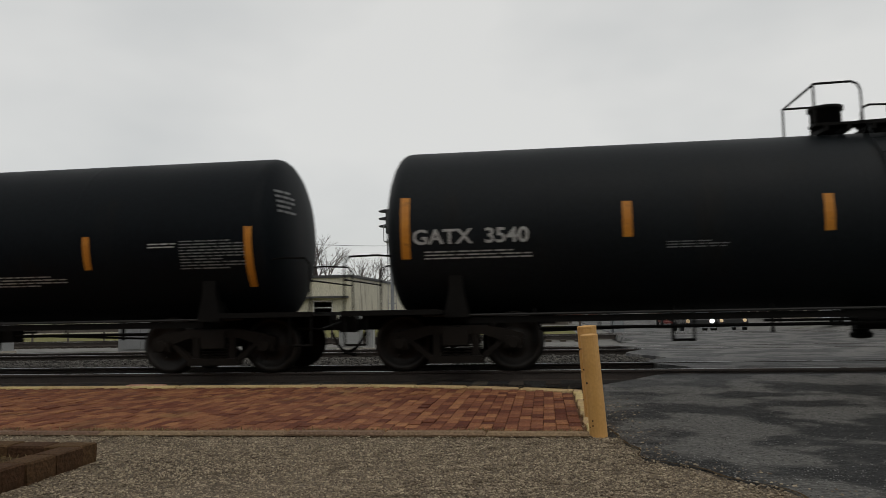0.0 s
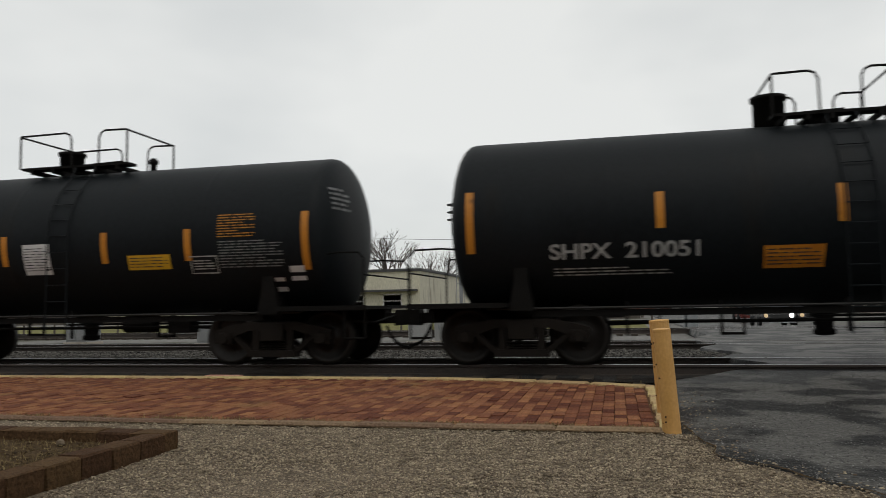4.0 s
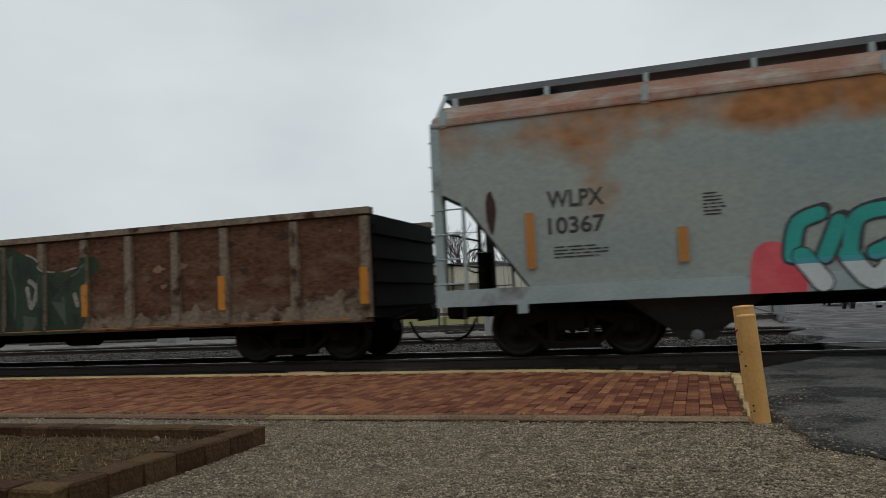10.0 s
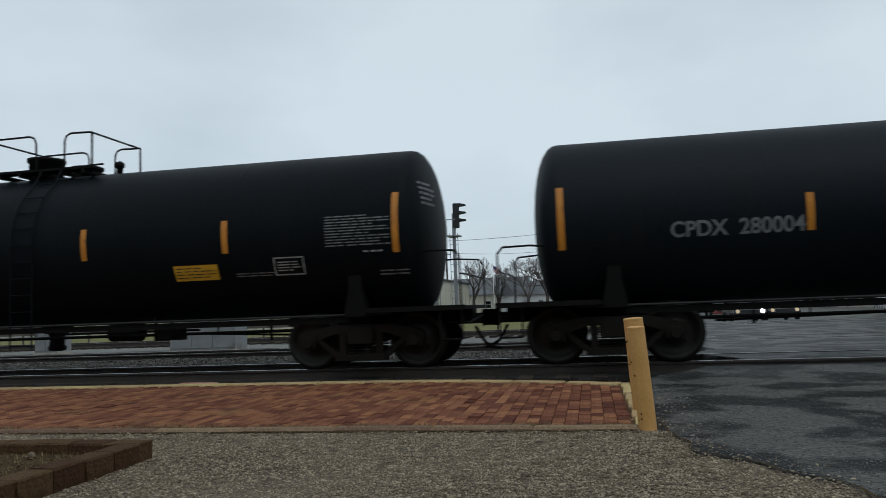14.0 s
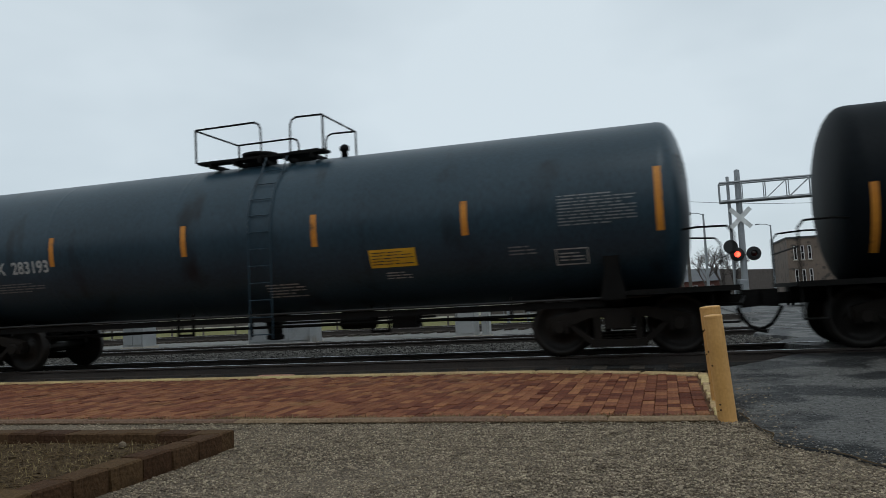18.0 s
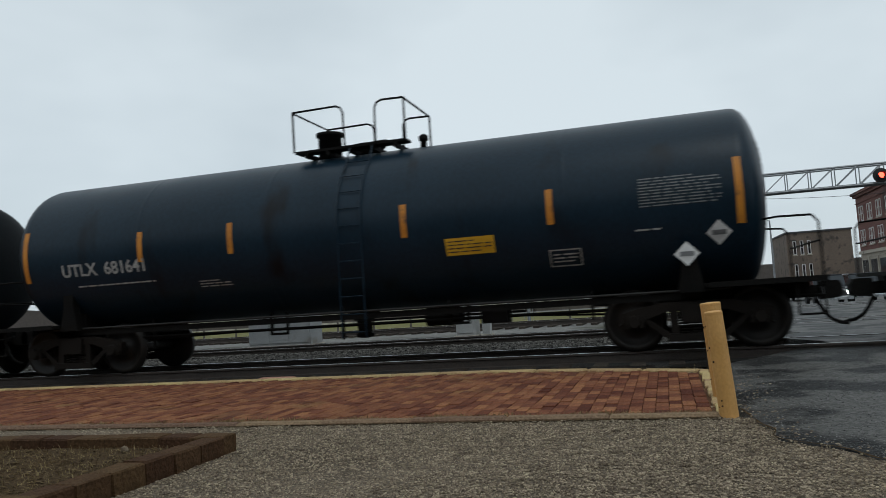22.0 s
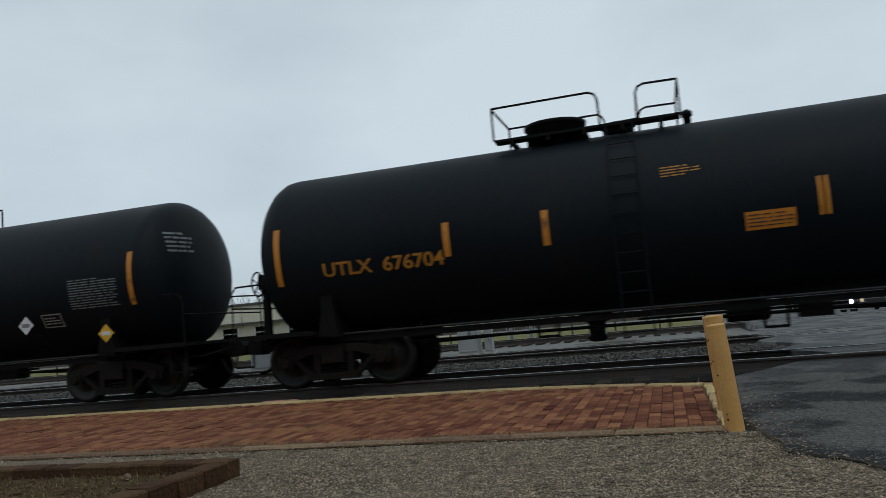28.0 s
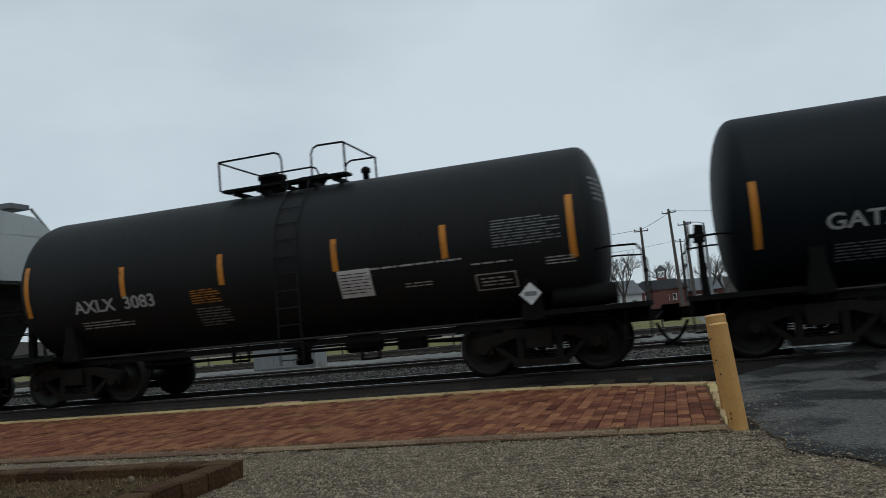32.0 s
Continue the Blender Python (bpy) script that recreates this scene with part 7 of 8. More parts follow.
RAIL = rail_mesh(1200)
TIE_MESH = bpy.data.meshes.new("sleeper")
bm = bmesh.new()
slab(bm, -0.115, 0.115, -1.3, 1.3, -0.16, 0.0, 0.012)
bm.to_mesh(TIE_MESH)
bm.free()
for cy, top, span, label in ((TRACK_Y, RAIL_Z, 40, "straight railway track that the train runs on"), (19.8, YARD_RAIL_Z, 40, "empty second railway track on pale ballast"), (30.6, YARD_RAIL_Z, 34, "empty third railway track beyond the yard")):
    track = thing("railway_track", label, "railway track", pose(0, cy, top - 0.174), "tracks of the crossing", "structure")
    for s in (-1, 1):
        link("rail", RAIL, None, track, m=pose(0, 0.7525 * s, 0))
    for k in range(int(span / 0.56)):
        link("sleeper", TIE_MESH, TIE, track, m=pose(1.2 - k * 0.56, 0, 0.012 + 0.004 * (k % 3)))

# brick platform with yellow edging
bm = bmesh.new()
prev = None
for k in range(60):
    x = PLATFORM_END - k * 0.5
    row = [bm.verts.new((x, NEAR_EDGE + 0.05, -0.012)), bm.verts.new((x, far_edge(x) - 0.02, -0.012)), bm.verts.new((x, far_edge(x), -0.13))]
    if prev:
        for i in range(2):
            bm.faces.new((prev[i], row[i], row[i + 1], prev[i + 1]))
    prev = row
platform = tagged(part("brick_platform", bm, SAND), "low red brick platform with a faded yellow edge", "pavement", kind="structure")

# planter of brown blocks, open to the soil
planter = thing("planter_bed", "raised bed of brown blocks round damp mulch", "planter", pose(0, 0, 0))
BLOCK_MESH = []
for k in range(4):
    bm = bmesh.new()
    r_ = random.Random(50 + k)
    slab(bm, -0.148, 0.148, -0.1, 0.1, -0.02, 0.135 + r_.uniform(-0.006, 0.006), 0.012)
    for v in bm.verts:
        v.co += Vector((r_.uniform(-0.005, 0.005), r_.uniform(-0.005, 0.005), r_.uniform(-0.004, 0.004)))
    me = bpy.data.meshes.new("block")
    bm.to_mesh(me)
    bm.free()
    BLOCK_MESH.append(me)
for k in range(14):
    link("block", BLOCK_MESH[k % 4], BLOCK, planter, m=pose(-3.62 - 0.302 * k, 5.40 + 0.004 * (k % 3), 0.0, 0, 0, (k % 5 - 2) * 0.4))
for k in range(6):
    link("block", BLOCK_MESH[k % 4], BLOCK, planter, m=pose(-3.545 + 0.005 * (k % 2) - 0.012 * k, 5.14 - 0.302 * k, 0.0, 0, 0, 90 + (k % 3 - 1) * 0.7))
for k in range(14):
    link("block", BLOCK_MESH[(k + 1) % 4], BLOCK, planter, m=pose(-3.66 - 0.302 * k, 3.44 - 0.012 * k, 0.0, 0, 0, (k % 5 - 2) * 0.4 + 2))
bm = bmesh.new()
stretch(bm, -7.8, -3.62, 3.5, 5.32, 0.12, lambda x, y: 0.05 + 0.03 * noise.noise((x * 2.5, y * 2.5, 1)))
part("soil", bm, SOIL, planter, "damp brown mulch", smooth=True)
scatter("dead_leaves", LEAF, "dead brown leaves and bark scraps on the bed", "leaves", 2600, lambda r: (r.uniform(-7.6, -3.7), r.uniform(3.58, 5.25), 0.066), (0.006, 0.024), 7, 0.22)
bm = bmesh.new()
turned(bm, [(0.05, 0.02), (0.07, 0.032), (0.095, 0.026), (0.105, 0.01)], 9, "z", (-4.25, 5.12, 0.0))
tagged(part("pale_pebble", bm, STONES), "pale rounded pebble on the mulch", "stone")


def bollard(x, y, r, h, lean, label):
    b = thing("bollard", label, "bollard", pose(x, y, 0, 0, -lean, 0), "yellow posts at the platform corner")
    bm = bmesh.new()
    turned(bm, [(-0.08, r), (0.0, r), (h - 0.02, r * 0.97), (h - 0.012, r * 0.99)], 22, "z")
    part("post", bm, POST_YELLOW, b, smooth=False)
    bm = bmesh.new()
    turned(bm, [(h - 0.014, r * 0.985), (h + 0.002, r * 0.985), (h + 0.009, r * 0.9), (h + 0.014, r * 0.4)], 22, "z")
    part("cap", bm, POST_YELLOW, b, "domed yellow concrete cap")
    rnd = random.Random(int(h * 100))
    bm = bmesh.new()
    for k in range(5):
        a, z = rnd.uniform(-2.9, -2.0), rnd.uniform(0.08, h * 0.8)
        p = Vector((math.cos(a) * r, math.sin(a) * r, z))
        rod(bm, p * 0.98, Vector((p.x * 1.02, p.y * 1.02, z)), rnd.uniform(0.004, 0.009), 7)
    tagged(part("paint_chips", bm, TRUCK_BROWN, b), "dark chips in the paint", kind="stuff")


bollard(0.420, 6.66, 0.076, 0.86, 3.7, "leaning faded yellow steel post at the brick platform corner")
bollard(0.455, 7.75, 0.098, 0.91, 3.2, "thick faded yellow post behind a thinner one")

# unseen block added behind the camera: closes the place, keeps low sky off the tanks
rear_block = thing("unseen_rear_block", "unseen long dark brick block with wide eaves, added to block low sky", "building", pose(0, -7.0, -0.05))
bm = bmesh.new()
box(bm, -45, 30, -9, 0, 0, 5.2)
part("wall", bm, WALL_BRICK, rear_block)
bm = bmesh.new()
prism(bm, [(-12, 5.2), (2.2, 5.0), (2.2, 5.2), (-4.5, 8.2)], -30.5, 45.5)
bmesh.ops.transform(bm, matrix=pose(0, 0, 0, 0, 0, 90), verts=bm.verts)
part("roof", bm, ROOF_GREY, rear_block)

bm = bmesh.new()
slab(bm, -0.32, 0.32, -0.08, 0.08, 0, 0.07, 0.02)
ps = part("pink_slab", bm, PINK_STONE, m=pose(-6.35, 11.38, -0.05))
tagged(ps, "pinkish stone slab lying behind the platform edge", "stone")


# ---- beyond the tracks ----
def cabinet(x0, x1, y, h, d, mat, label, doors=2):
    c = thing("utility_cabinet", label, "cabinet", pose((x0 + x1) / 2, y + d / 2, -0.14), "trackside cabinets")
    w = (x1 - x0) / 2
    bm = bmesh.new()
    slab(bm, -w, w, -d / 2, d / 2, 0.12, h, 0.03)
    part("body", bm, mat, c)
    bm = bmesh.new()
    box(bm, -w - 0.06, w + 0.06, -d / 2 - 0.06, d / 2 + 0.06, 0, 0.12)
    part("plinth", bm, LIMESTONE, c)
    for k in range(doors):
        bm = bmesh.new()
        a = -w + 0.04 + k * (2 * w - 0.08) / doors
        box(bm, a + 0.02, a + (2 * w - 0.08) / doors - 0.02, -d / 2 - 0.025, -d / 2, 0.2, h - 0.1)
        dr = part("door", bm, mat, c)
        bm = bmesh.new()
        box(bm, a + 0.1, a + 0.14, -d / 2 - 0.06, -d / 2 - 0.025, h * 0.5, h * 0.5 + 0.14)
        part("handle", bm, GALV, dr)


cabinet(-13.95, -11.6, 23.2, 1.15, 0.9, CABINET, "long grey steel trackside cabinet", 3)
cabinet(-6.6, -5.95, 23.6, 1.2, 0.6, CABINET_PALE, "narrow pale trackside cabinet", 1)
cabinet(-5.75, -5.5, 23.7, 1.0, 0.3, CABINET_PALE, "slim pale junction box beside a cabinet", 1)
cabinet(-20.2, -19.3, 24.5, 1.4, 0.8, CABINET, "grey steel equipment cabinet by the tracks", 2)

bm = bmesh.new()
stretch(bm, -60, 1.5, 33.2, 56, 1.5, lambda x, y: -0.1 + 0.05 * noise.noise((x * 0.2, y * 0.2, 9)))
tagged(part("grass_strip", bm, GRASS, smooth=True), "dull yellow-green winter grass strip", "grass", kind="structure")
bm = bmesh.new()
for k in range(26):
    x = -46 + k * 1.9
    rod(bm, (x, 34.2, -0.1), (x, 34.2, 0.78), 0.05, 6)
tagged(part("fence_posts", bm, POLE_WOOD), "row of short timber posts along the grass", "fence", kind="stuff")
for k in range(5):
    bm = bmesh.new()
    box(bm, -46 + k * 9.5, -37 + k * 9.5, 34.15, 34.19, 0.42 + 0.02 * (k % 2), 0.56 + 0.02 * (k % 2))
    tagged(part("fence_board", bm, POLE_WOOD), "weathered low fence board along the grass", "fence", group="low fence boards")


def lamp_head(bm_parent, x, y, z, lit, face=-1):
    bm = bmesh.new()
    turned(bm, [(y, 0.31), (y + 0.02 * face, 0.31), (y + 0.03 * face, 0.17)], 22, "y", (x, 0, z))
    turned(bm, [(y + 0.02 * face, 0.16), (y + 0.3 * face, 0.165), (y + 0.3 * face, 0.15), (y + 0.05 * face, 0.15)], 18, "y", (x, 0, z))
    head = part("lamp_disc", bm, SIGNAL_BLACK, bm_parent, "round black lamp target")
    bm = bmesh.new()
    turned(bm, [(y + 0.035 * face, 0.145), (y + 0.055 * face, 0.12), (y + 0.06 * face, 0.02)], 18, "y", (x, 0, z))
    part("lens", bm, LAMP_RED if lit else LAMP_DARK, head, "lit red lens" if lit else "dark red lens")


def crossing_signal():
    c = thing("crossing_signal", "galvanised cantilever level crossing signal with red lamps", "crossing signal", pose(3.45, 36.0, -0.1))
    bm = bmesh.new()
    turned(bm, [(0.0, 0.2), (0.05, 0.2), (0.06, 0.15), (5.9, 0.13), (6.45, 0.12), (6.5, 0.03)], 16, "z")
    part("mast", bm, GALV, c)
    bm = bmesh.new()
    rod(bm, (-0.42, 0, 0), (-0.42, 0, 6.2), 0.07, 10)
    part("side_mast", bm, GALV, c)
    zb, zt_ = 5.05, 5.9
    for y in (-0.3, 0.3):
        for z in (zb, zt_):
            bm = bmesh.new()
            rod(bm, (-0.8, y, z), (6.8, y, z), 0.045, 8)
            part("truss_chord", bm, GALV, c)
        for k in range(9):
            x = -0.8 + k * 0.95
            bm = bmesh.new()
            rod(bm, (x, y, zb), (x, y, zt_), 0.025, 6)
            if 1 < k < 8:
                rod(bm, (x, y, zb), (x + 0.95, y, zt_), 0.02, 6)
            part("truss_brace", bm, GALV, c)
    bm = bmesh.new()
    box(bm, -0.8, 6.8, -0.3, 0.3, zb + 0.02, zb + 0.06)
    part("walkway", bm, GRATING, c)
    for x, z, lit in ((-0.26, 2.66, True), (0.43, 2.66, False)):
        lamp_head(c, x, -0.2, z, lit)
    for x, lit in ((5.68, True), (6.37, False)):
        lamp_head(c, x, -0.42, 5.36, lit)
    lamp_head(c, -0.5, -0.1, 3.02, False, 1)
    bm = bmesh.new()
    rod(bm, (-0.35, -0.15, 2.66), (0.5, -0.15, 2.66), 0.04, 8)
    part("lamp_arm", bm, GALV, c)
    for a in (45, -45):
        bm = bmesh.new()
        box(bm, -0.6, 0.6, -0.02, 0.0, -0.1, 0.1)
        bmesh.ops.transform(bm, matrix=pose(0, -0.17 - 0.01 * (a > 0), 4.28, 0, a, 0), verts=bm.verts)
        part("crossbuck_board", bm, SIGN_WHITE, c, "white crossbuck board")
    bm = bmesh.new()
    slab(bm, -0.35, 0.1, -0.3, 0.1, 0.0, 1.55, 0.03)
    part("base_cabinet", bm, GALV, c)


crossing_signal()


def rail_signal(x, y, face, label):
    s = thing("railway_signal", label, "railway signal", pose(x, y, -0.1))
    bm = bmesh.new()
    rod(bm, (0, 0, 0), (0, 0, 5.4), 0.08, 10)
    part("mast", bm, GALV, s)
    bm = bmesh.new()
    pipe(bm, [(0, 0, 4.5), (0.05 * face, 0, 4.7), (0.12 * face, 0, 4.85)], 0.05)
    box(bm, -0.3, 0.3, -0.3, 0.3, 4.35, 4.4)
    pipe(bm, [(-0.3, -0.3, 4.4), (-0.3, -0.3, 5.1), (0.1, -0.3, 5.1)], 0.02)
    part("bracket", bm, GALV, s)
    bm = bmesh.new()
    slab(bm, -0.12 + 0.12 * face, 0.12 + 0.12 * face, -0.16, 0.16, 4.75, 5.85, 0.05)
    part("signal_head", bm, SIGNAL_BLACK, s)
    for k in range(3):
        bm = bmesh.new()
        prism(bm, [(0.22 * face, 5.0 + 0.34 * k), (0.56 * face, 5.05 + 0.34 * k), (0.56 * face, 5.1 + 0.34 * k), (0.22 * face, 5.17 + 0.34 * k)], -0.13, 0.13)
        part("hood", bm, SIGNAL_BLACK, s)
    bm = bmesh.new()
    for k in range(14):
        rod(bm, (-0.18, -0.1, 0.4 + 0.3 * k), (0.18, -0.1, 0.4 + 0.3 * k), 0.012, 5)
    rod(bm, (-0.18, -0.1, 0.2), (-0.18, -0.1, 4.5), 0.015, 5)
    rod(bm, (0.18, -0.1, 0.2), (0.18, -0.1, 4.5), 0.015, 5)
    part("ladder", bm, GALV, s)


rail_signal(-5.85, 33.0, 1, "black three-aspect railway signal facing along the track")
rail_signal(-6.75, 33.0, -1, "black three-aspect railway signal with hoods to the west")


def window(parent, x, z, w, h, m, frame_mat=None, mullions=1):
    """A sash window in a wall whose outside is at y = 0 before the pose m."""
    bm = bmesh.new()
    f = 0.09
    for a in ((-w / 2, w / 2, h / 2 - f, h / 2), (-w / 2, w / 2, -h / 2, -h / 2 + f), (-w / 2, -w / 2 + f, -h / 2, h / 2), (w / 2 - f, w / 2, -h / 2, h / 2), (-w / 2, w / 2, -0.03, 0.03)):
        box(bm, x + a[0], x + a[1], -0.04, 0.06, z + a[2], z + a[3])
    bmesh.ops.transform(bm, matrix=m, verts=bm.verts)
    wd = part("window", bm, frame_mat or FRAME_WHITE, parent)
    bm = bmesh.new()
    box(bm, x - w / 2 + 0.05, x + w / 2 - 0.05, 0.0, 0.02, z - h / 2 + 0.05, z + h / 2 - 0.05)
    bmesh.ops.transform(bm, matrix=m, verts=bm.verts)
    part("pane", bm, PANE, wd)
    bm = bmesh.new()
    box(bm, x - w / 2 - 0.1, x + w / 2 + 0.1, -0.12, 0.02, z - h / 2 - 0.14, z - h / 2)
    bmesh.ops.transform(bm, matrix=m, verts=bm.verts)
    part("sill", bm, LIMESTONE, wd)


def brick_building():
    b = thing("brick_building", "three-storey dark red brick building with a buff stone ground floor", "building")
    y0, y1, x0, x1, top = 56.8, 97.0, 22.0, 40.0, 10.3
    bm = bmesh.new()
    box(bm, x0, x1, y0, y1, 3.6, top)
    part("upper_wall", bm, WALL_BRICK, b)
    bm = bmesh.new()
    box(bm, x0 + 0.02, x1, y0 + 0.02, y1, -0.14, 3.6)
    part("ground_floor", bm, LIMESTONE, b)
    for z0, z1, o in ((top, top + 0.28, 0.45), (top - 0.3, top, 0.25), (top - 1.0, top - 0.9, 0.1), (3.5, 3.85, 0.18), (3.1, 3.2, 0.08)):
        bm = bmesh.new()
        box(bm, x0 - o, x1 + o, y0 - o, y1 + o, z0, z1)
        part("cornice", bm, LIMESTONE if z0 < 5 else WALL_BRICK, b)
    side = pose(x0, 0, 0, 0, 0, -90)
    n = 11
    for k in range(n):
        yc = y0 + 2.0 + k * (y1 - y0 - 4) / (n - 1)
        for z in (5.35, 8.05):
            for d in (-0.55, 0.55):
                window(b, -(yc + d), z, 0.85, 1.75, side)
        bm = bmesh.new()
        box(bm, x0 - 0.05, x0 + 0.02, yc - 1.35, yc + 1.35, 0.2, 2.8)
        shop = part("shop_window", bm, PANE, b)
        bm = bmesh.new()
        box(bm, x0 - 0.1, x0, yc - 1.75, yc - 1.45, -0.1, 3.1)
        part("pilaster", bm, LIMESTONE, b)
    front = pose(0, y0, 0)
    for k in range(6):
        for z in (5.35, 8.05):
            for d in (-0.55, 0.55):
                window(b, x0 + 2.2 + k * 2.8 + d, z, 0.85, 1.75, front)
        bm = bmesh.new()
        box(bm, x0 + 1.2 + k * 2.8, x0 + 3.3 + k * 2.8, y0 - 0.04, y0 + 0.03, 0.2, 2.8)
        part("shop_window", bm, PANE, b)
    bm = bmesh.new()
    prism(bm, [(0, 2.1), (0.0, 3.0), (-1.3, 2.1)], -66.5, -63.5)
    bmesh.ops.transform(bm, matrix=Matrix.Translation((x0, 0, 0)) @ Matrix.Scale(-1, 4, (0, 1, 0)), verts=bm.verts)
    bmesh.ops.recalc_face_normals(bm, faces=bm.faces)
    part("awning", bm, AWNING, b, "green canvas awning")


brick_building()


def plain_building(name, x0, x1, y0, y1, top, wall, trim, label, rows_of, m_win=(1.1, 1.4)):
    b = thing(name, label, "building")
    bm = bmesh.new()
    box(bm, x0, x1, y0, y1, -0.14, top)
    part("wall", bm, wall, b)
    bm = bmesh.new()
    box(bm, x0 - 0.15, x1 + 0.15, y0 - 0.15, y1 + 0.15, top, top + 0.22)
    part("roof_edge", bm, trim, b)
    front = pose(0, y0, 0)
    for z, xs in rows_of:
        for x in xs:
            window(b, x, z, *m_win, front)
    return b


plain_building("brown_building", 16.4, 24.5, 112, 126, 7.4, TAN_WALL, DARK_TRIM, "two-storey brown rendered building with a dark roof edge", [(2.2, (17.4, 18.3, 19.2)), (5.4, (17.4, 18.3, 19.2))], (0.45, 1.9))
cream = plain_building("cream_building", -44.0, -15.2, 58, 95, 3.95, CREAM, DARK_TRIM, "long low cream metal building with a dark roof edge", [(1.6, tuple(-17.5 - 3.2 * k for k in range(8)))], (1.6, 1.1))
bm = bmesh.new()
box(bm, -44, -15.4, 57.2, 58, 2.35, 2.5)
part("canopy", bm, DARK_TRIM, cream, "thin dark canopy")
for k in range(58):
    bm = bmesh.new()
    box(bm, -43.9 + k * 0.5, -43.85 + k * 0.5, 57.97, 58.0, 2.5, 3.95)
    part("siding_rib", bm, CREAM, cream)


def house(x, y, w, d, h, wall, label, turn=0):
    hs = thing("house", label, "house", pose(x, y, -0.1, 0, 0, turn), "houses beyond the yard")
    bm = bmesh.new()
    box(bm, -w / 2, w / 2, -d / 2, d / 2, 0, h)
    part("wall", bm, wall, hs)
    bm = bmesh.new()
    prism(bm, [(-d / 2 - 0.4, h), (d / 2 + 0.4, h), (0, h + d * 0.32)], -w / 2 - 0.3, w / 2 + 0.3)
    bmesh.ops.transform(bm, matrix=pose(0, 0, 0, 0, 0, 90), verts=bm.verts)
    part("roof", bm, ROOF_GREY, hs)
    for k in range(3):
        window(hs, -w / 3 + k * w / 3, h * 0.5, 0.9, 1.2, pose(0, -d / 2, 0))


house(-14.5, 112, 11, 8, 2.9, CREAM, "small pale house with a grey shingle roof")
house(-7.8, 104, 7, 6, 2.6, FRAME_WHITE, "white clapboard house with a steep roof", 25)
house(-6.5, 128, 8, 7, 2.4, TAN_WALL, "brown house with a grey roof under bare trees")
house(5.0, 140, 8, 7, 2.6, WALL_BRICK, "brick house with a grey roof")
bm = bmesh.new()
tower = thing("brick_tower", "square brick tower with an open belfry and low wings", "building", pose(-0.7, 120, -0.1))
box(bm, -0.75, 0.75, -0.75, 0.75, 0, 4.9)
part("shaft", bm, WALL_BRICK, tower)
for sx in (-1, 1):
    for sy in (-1, 1):
        bm = bmesh.new()
        box(bm, sx * 0.65 - 0.1, sx * 0.65 + 0.1, sy * 0.65 - 0.1, sy * 0.65 + 0.1, 4.9, 6.0)
        part("belfry_post", bm, DARK_TRIM, tower)
bm = bmesh.new()
bmesh.ops.create_cone(bm, cap_ends=True, segments=4, radius1=1.35, radius2=0.1, depth=0.85, matrix=pose(0, 0, 6.4, 0, 0, 45))
part("roof", bm, DARK_TRIM, tower)
bm = bmesh.new()
box(bm, -4.5, 3.5, -0.6, 6, 0, 3.1)
part("wing", bm, WALL_BRICK, tower)
bm = bmesh.new()
prism(bm, [(-4.8, 3.1), (3.8, 3.1), (2.0, 4.6), (-3.0, 4.6)], -0.9, 6.2)
part("wing_roof", bm, DARK_TRIM, tower)
for k in range(4):
    window(tower, -3.6 + k * 1.1 + (1.9 if k > 1 else 0), 1.9, 0.6, 0.9, pose(0, -0.6, 0))


def pole(x, y, h, kind, label, lean=0.0):
    p = thing("utility_pole" if kind == "wood" else "street_lamp", label, "pole" if kind == "wood" else "street lamp", pose(x, y, -0.12, 0, lean, 0), "poles beyond the tracks")
    bm = bmesh.new()
    turned(bm, [(0, 0.15), (h * 0.5, 0.125), (h, 0.09)], 10, "z")
    part("shaft", bm, POLE_WOOD if kind == "wood" else GALV, p)
    bm = bmesh.new()
    if kind == "wood":
        for z in (h - 0.35,):
            box(bm, -0.55, 0.55, -0.05, 0.05, z, z + 0.08)
            for x_ in (-0.5, 0.5):
                rod(bm, (x_, 0, z + 0.1), (x_, 0, z + 0.24), 0.035, 6)
        part("crossarms", bm, POLE_WOOD, p)
    else:
        pipe(bm, [(0, 0, h - 0.1), (-0.5, 0, h + 0.12), (-1.3, 0, h + 0.2)], 0.04)
        part("arm", bm, GALV, p)
        bm = bmesh.new()
        slab(bm, -1.8, -1.25, -0.12, 0.12, h + 0.12, h + 0.26, 0.04)
        part("luminaire", bm, GALV, p)


pole(-28.0, 60, 7.9, "steel", "steel street lamp with one arm by the low building")
pole(1.0, 62, 8.5, "wood", "tall leaning timber utility pole", -1.5)
pole(-1.5, 62, 7.3, "wood", "shorter timber utility pole")
pole(2.1, 66, 7.8, "wood", "timber utility pole with crossarms", -1.0)
pole(4.1, 78, 8.6, "steel", "steel street lamp over the far road")
pole(-17.0, 90, 8.0, "wood", "timber utility pole behind the cream building")
pole(2.0, 90, 8.2, "wood", "distant timber utility pole")
pole(13.5, 104, 9.0, "steel", "distant steel street lamp by the brick building")
bm = bmesh.new()
for ax, ay, az, bx, by, bz in ((-1.5, 62, 7.0, 1.0, 62, 8.2), (1.0, 62, 8.2, 30, 70, 8.4), (-1.5, 62, 7.0, -30, 60, 8.2), (-17, 90, 7.8, 2, 90, 8.0)):
    pts = [(ax + (bx - ax) * k / 14, ay + (by - ay) * k / 14, az + (bz - az) * k / 14 - 0.03 * abs(bx - ax) * 4 * (k / 14) * (1 - k / 14)) for k in range(15)]
    pipe(bm, pts, 0.016, 4)
tagged(part("overhead_wires", bm, SIGNAL_BLACK), "thin black overhead wires between the poles", "wire", kind="stuff")

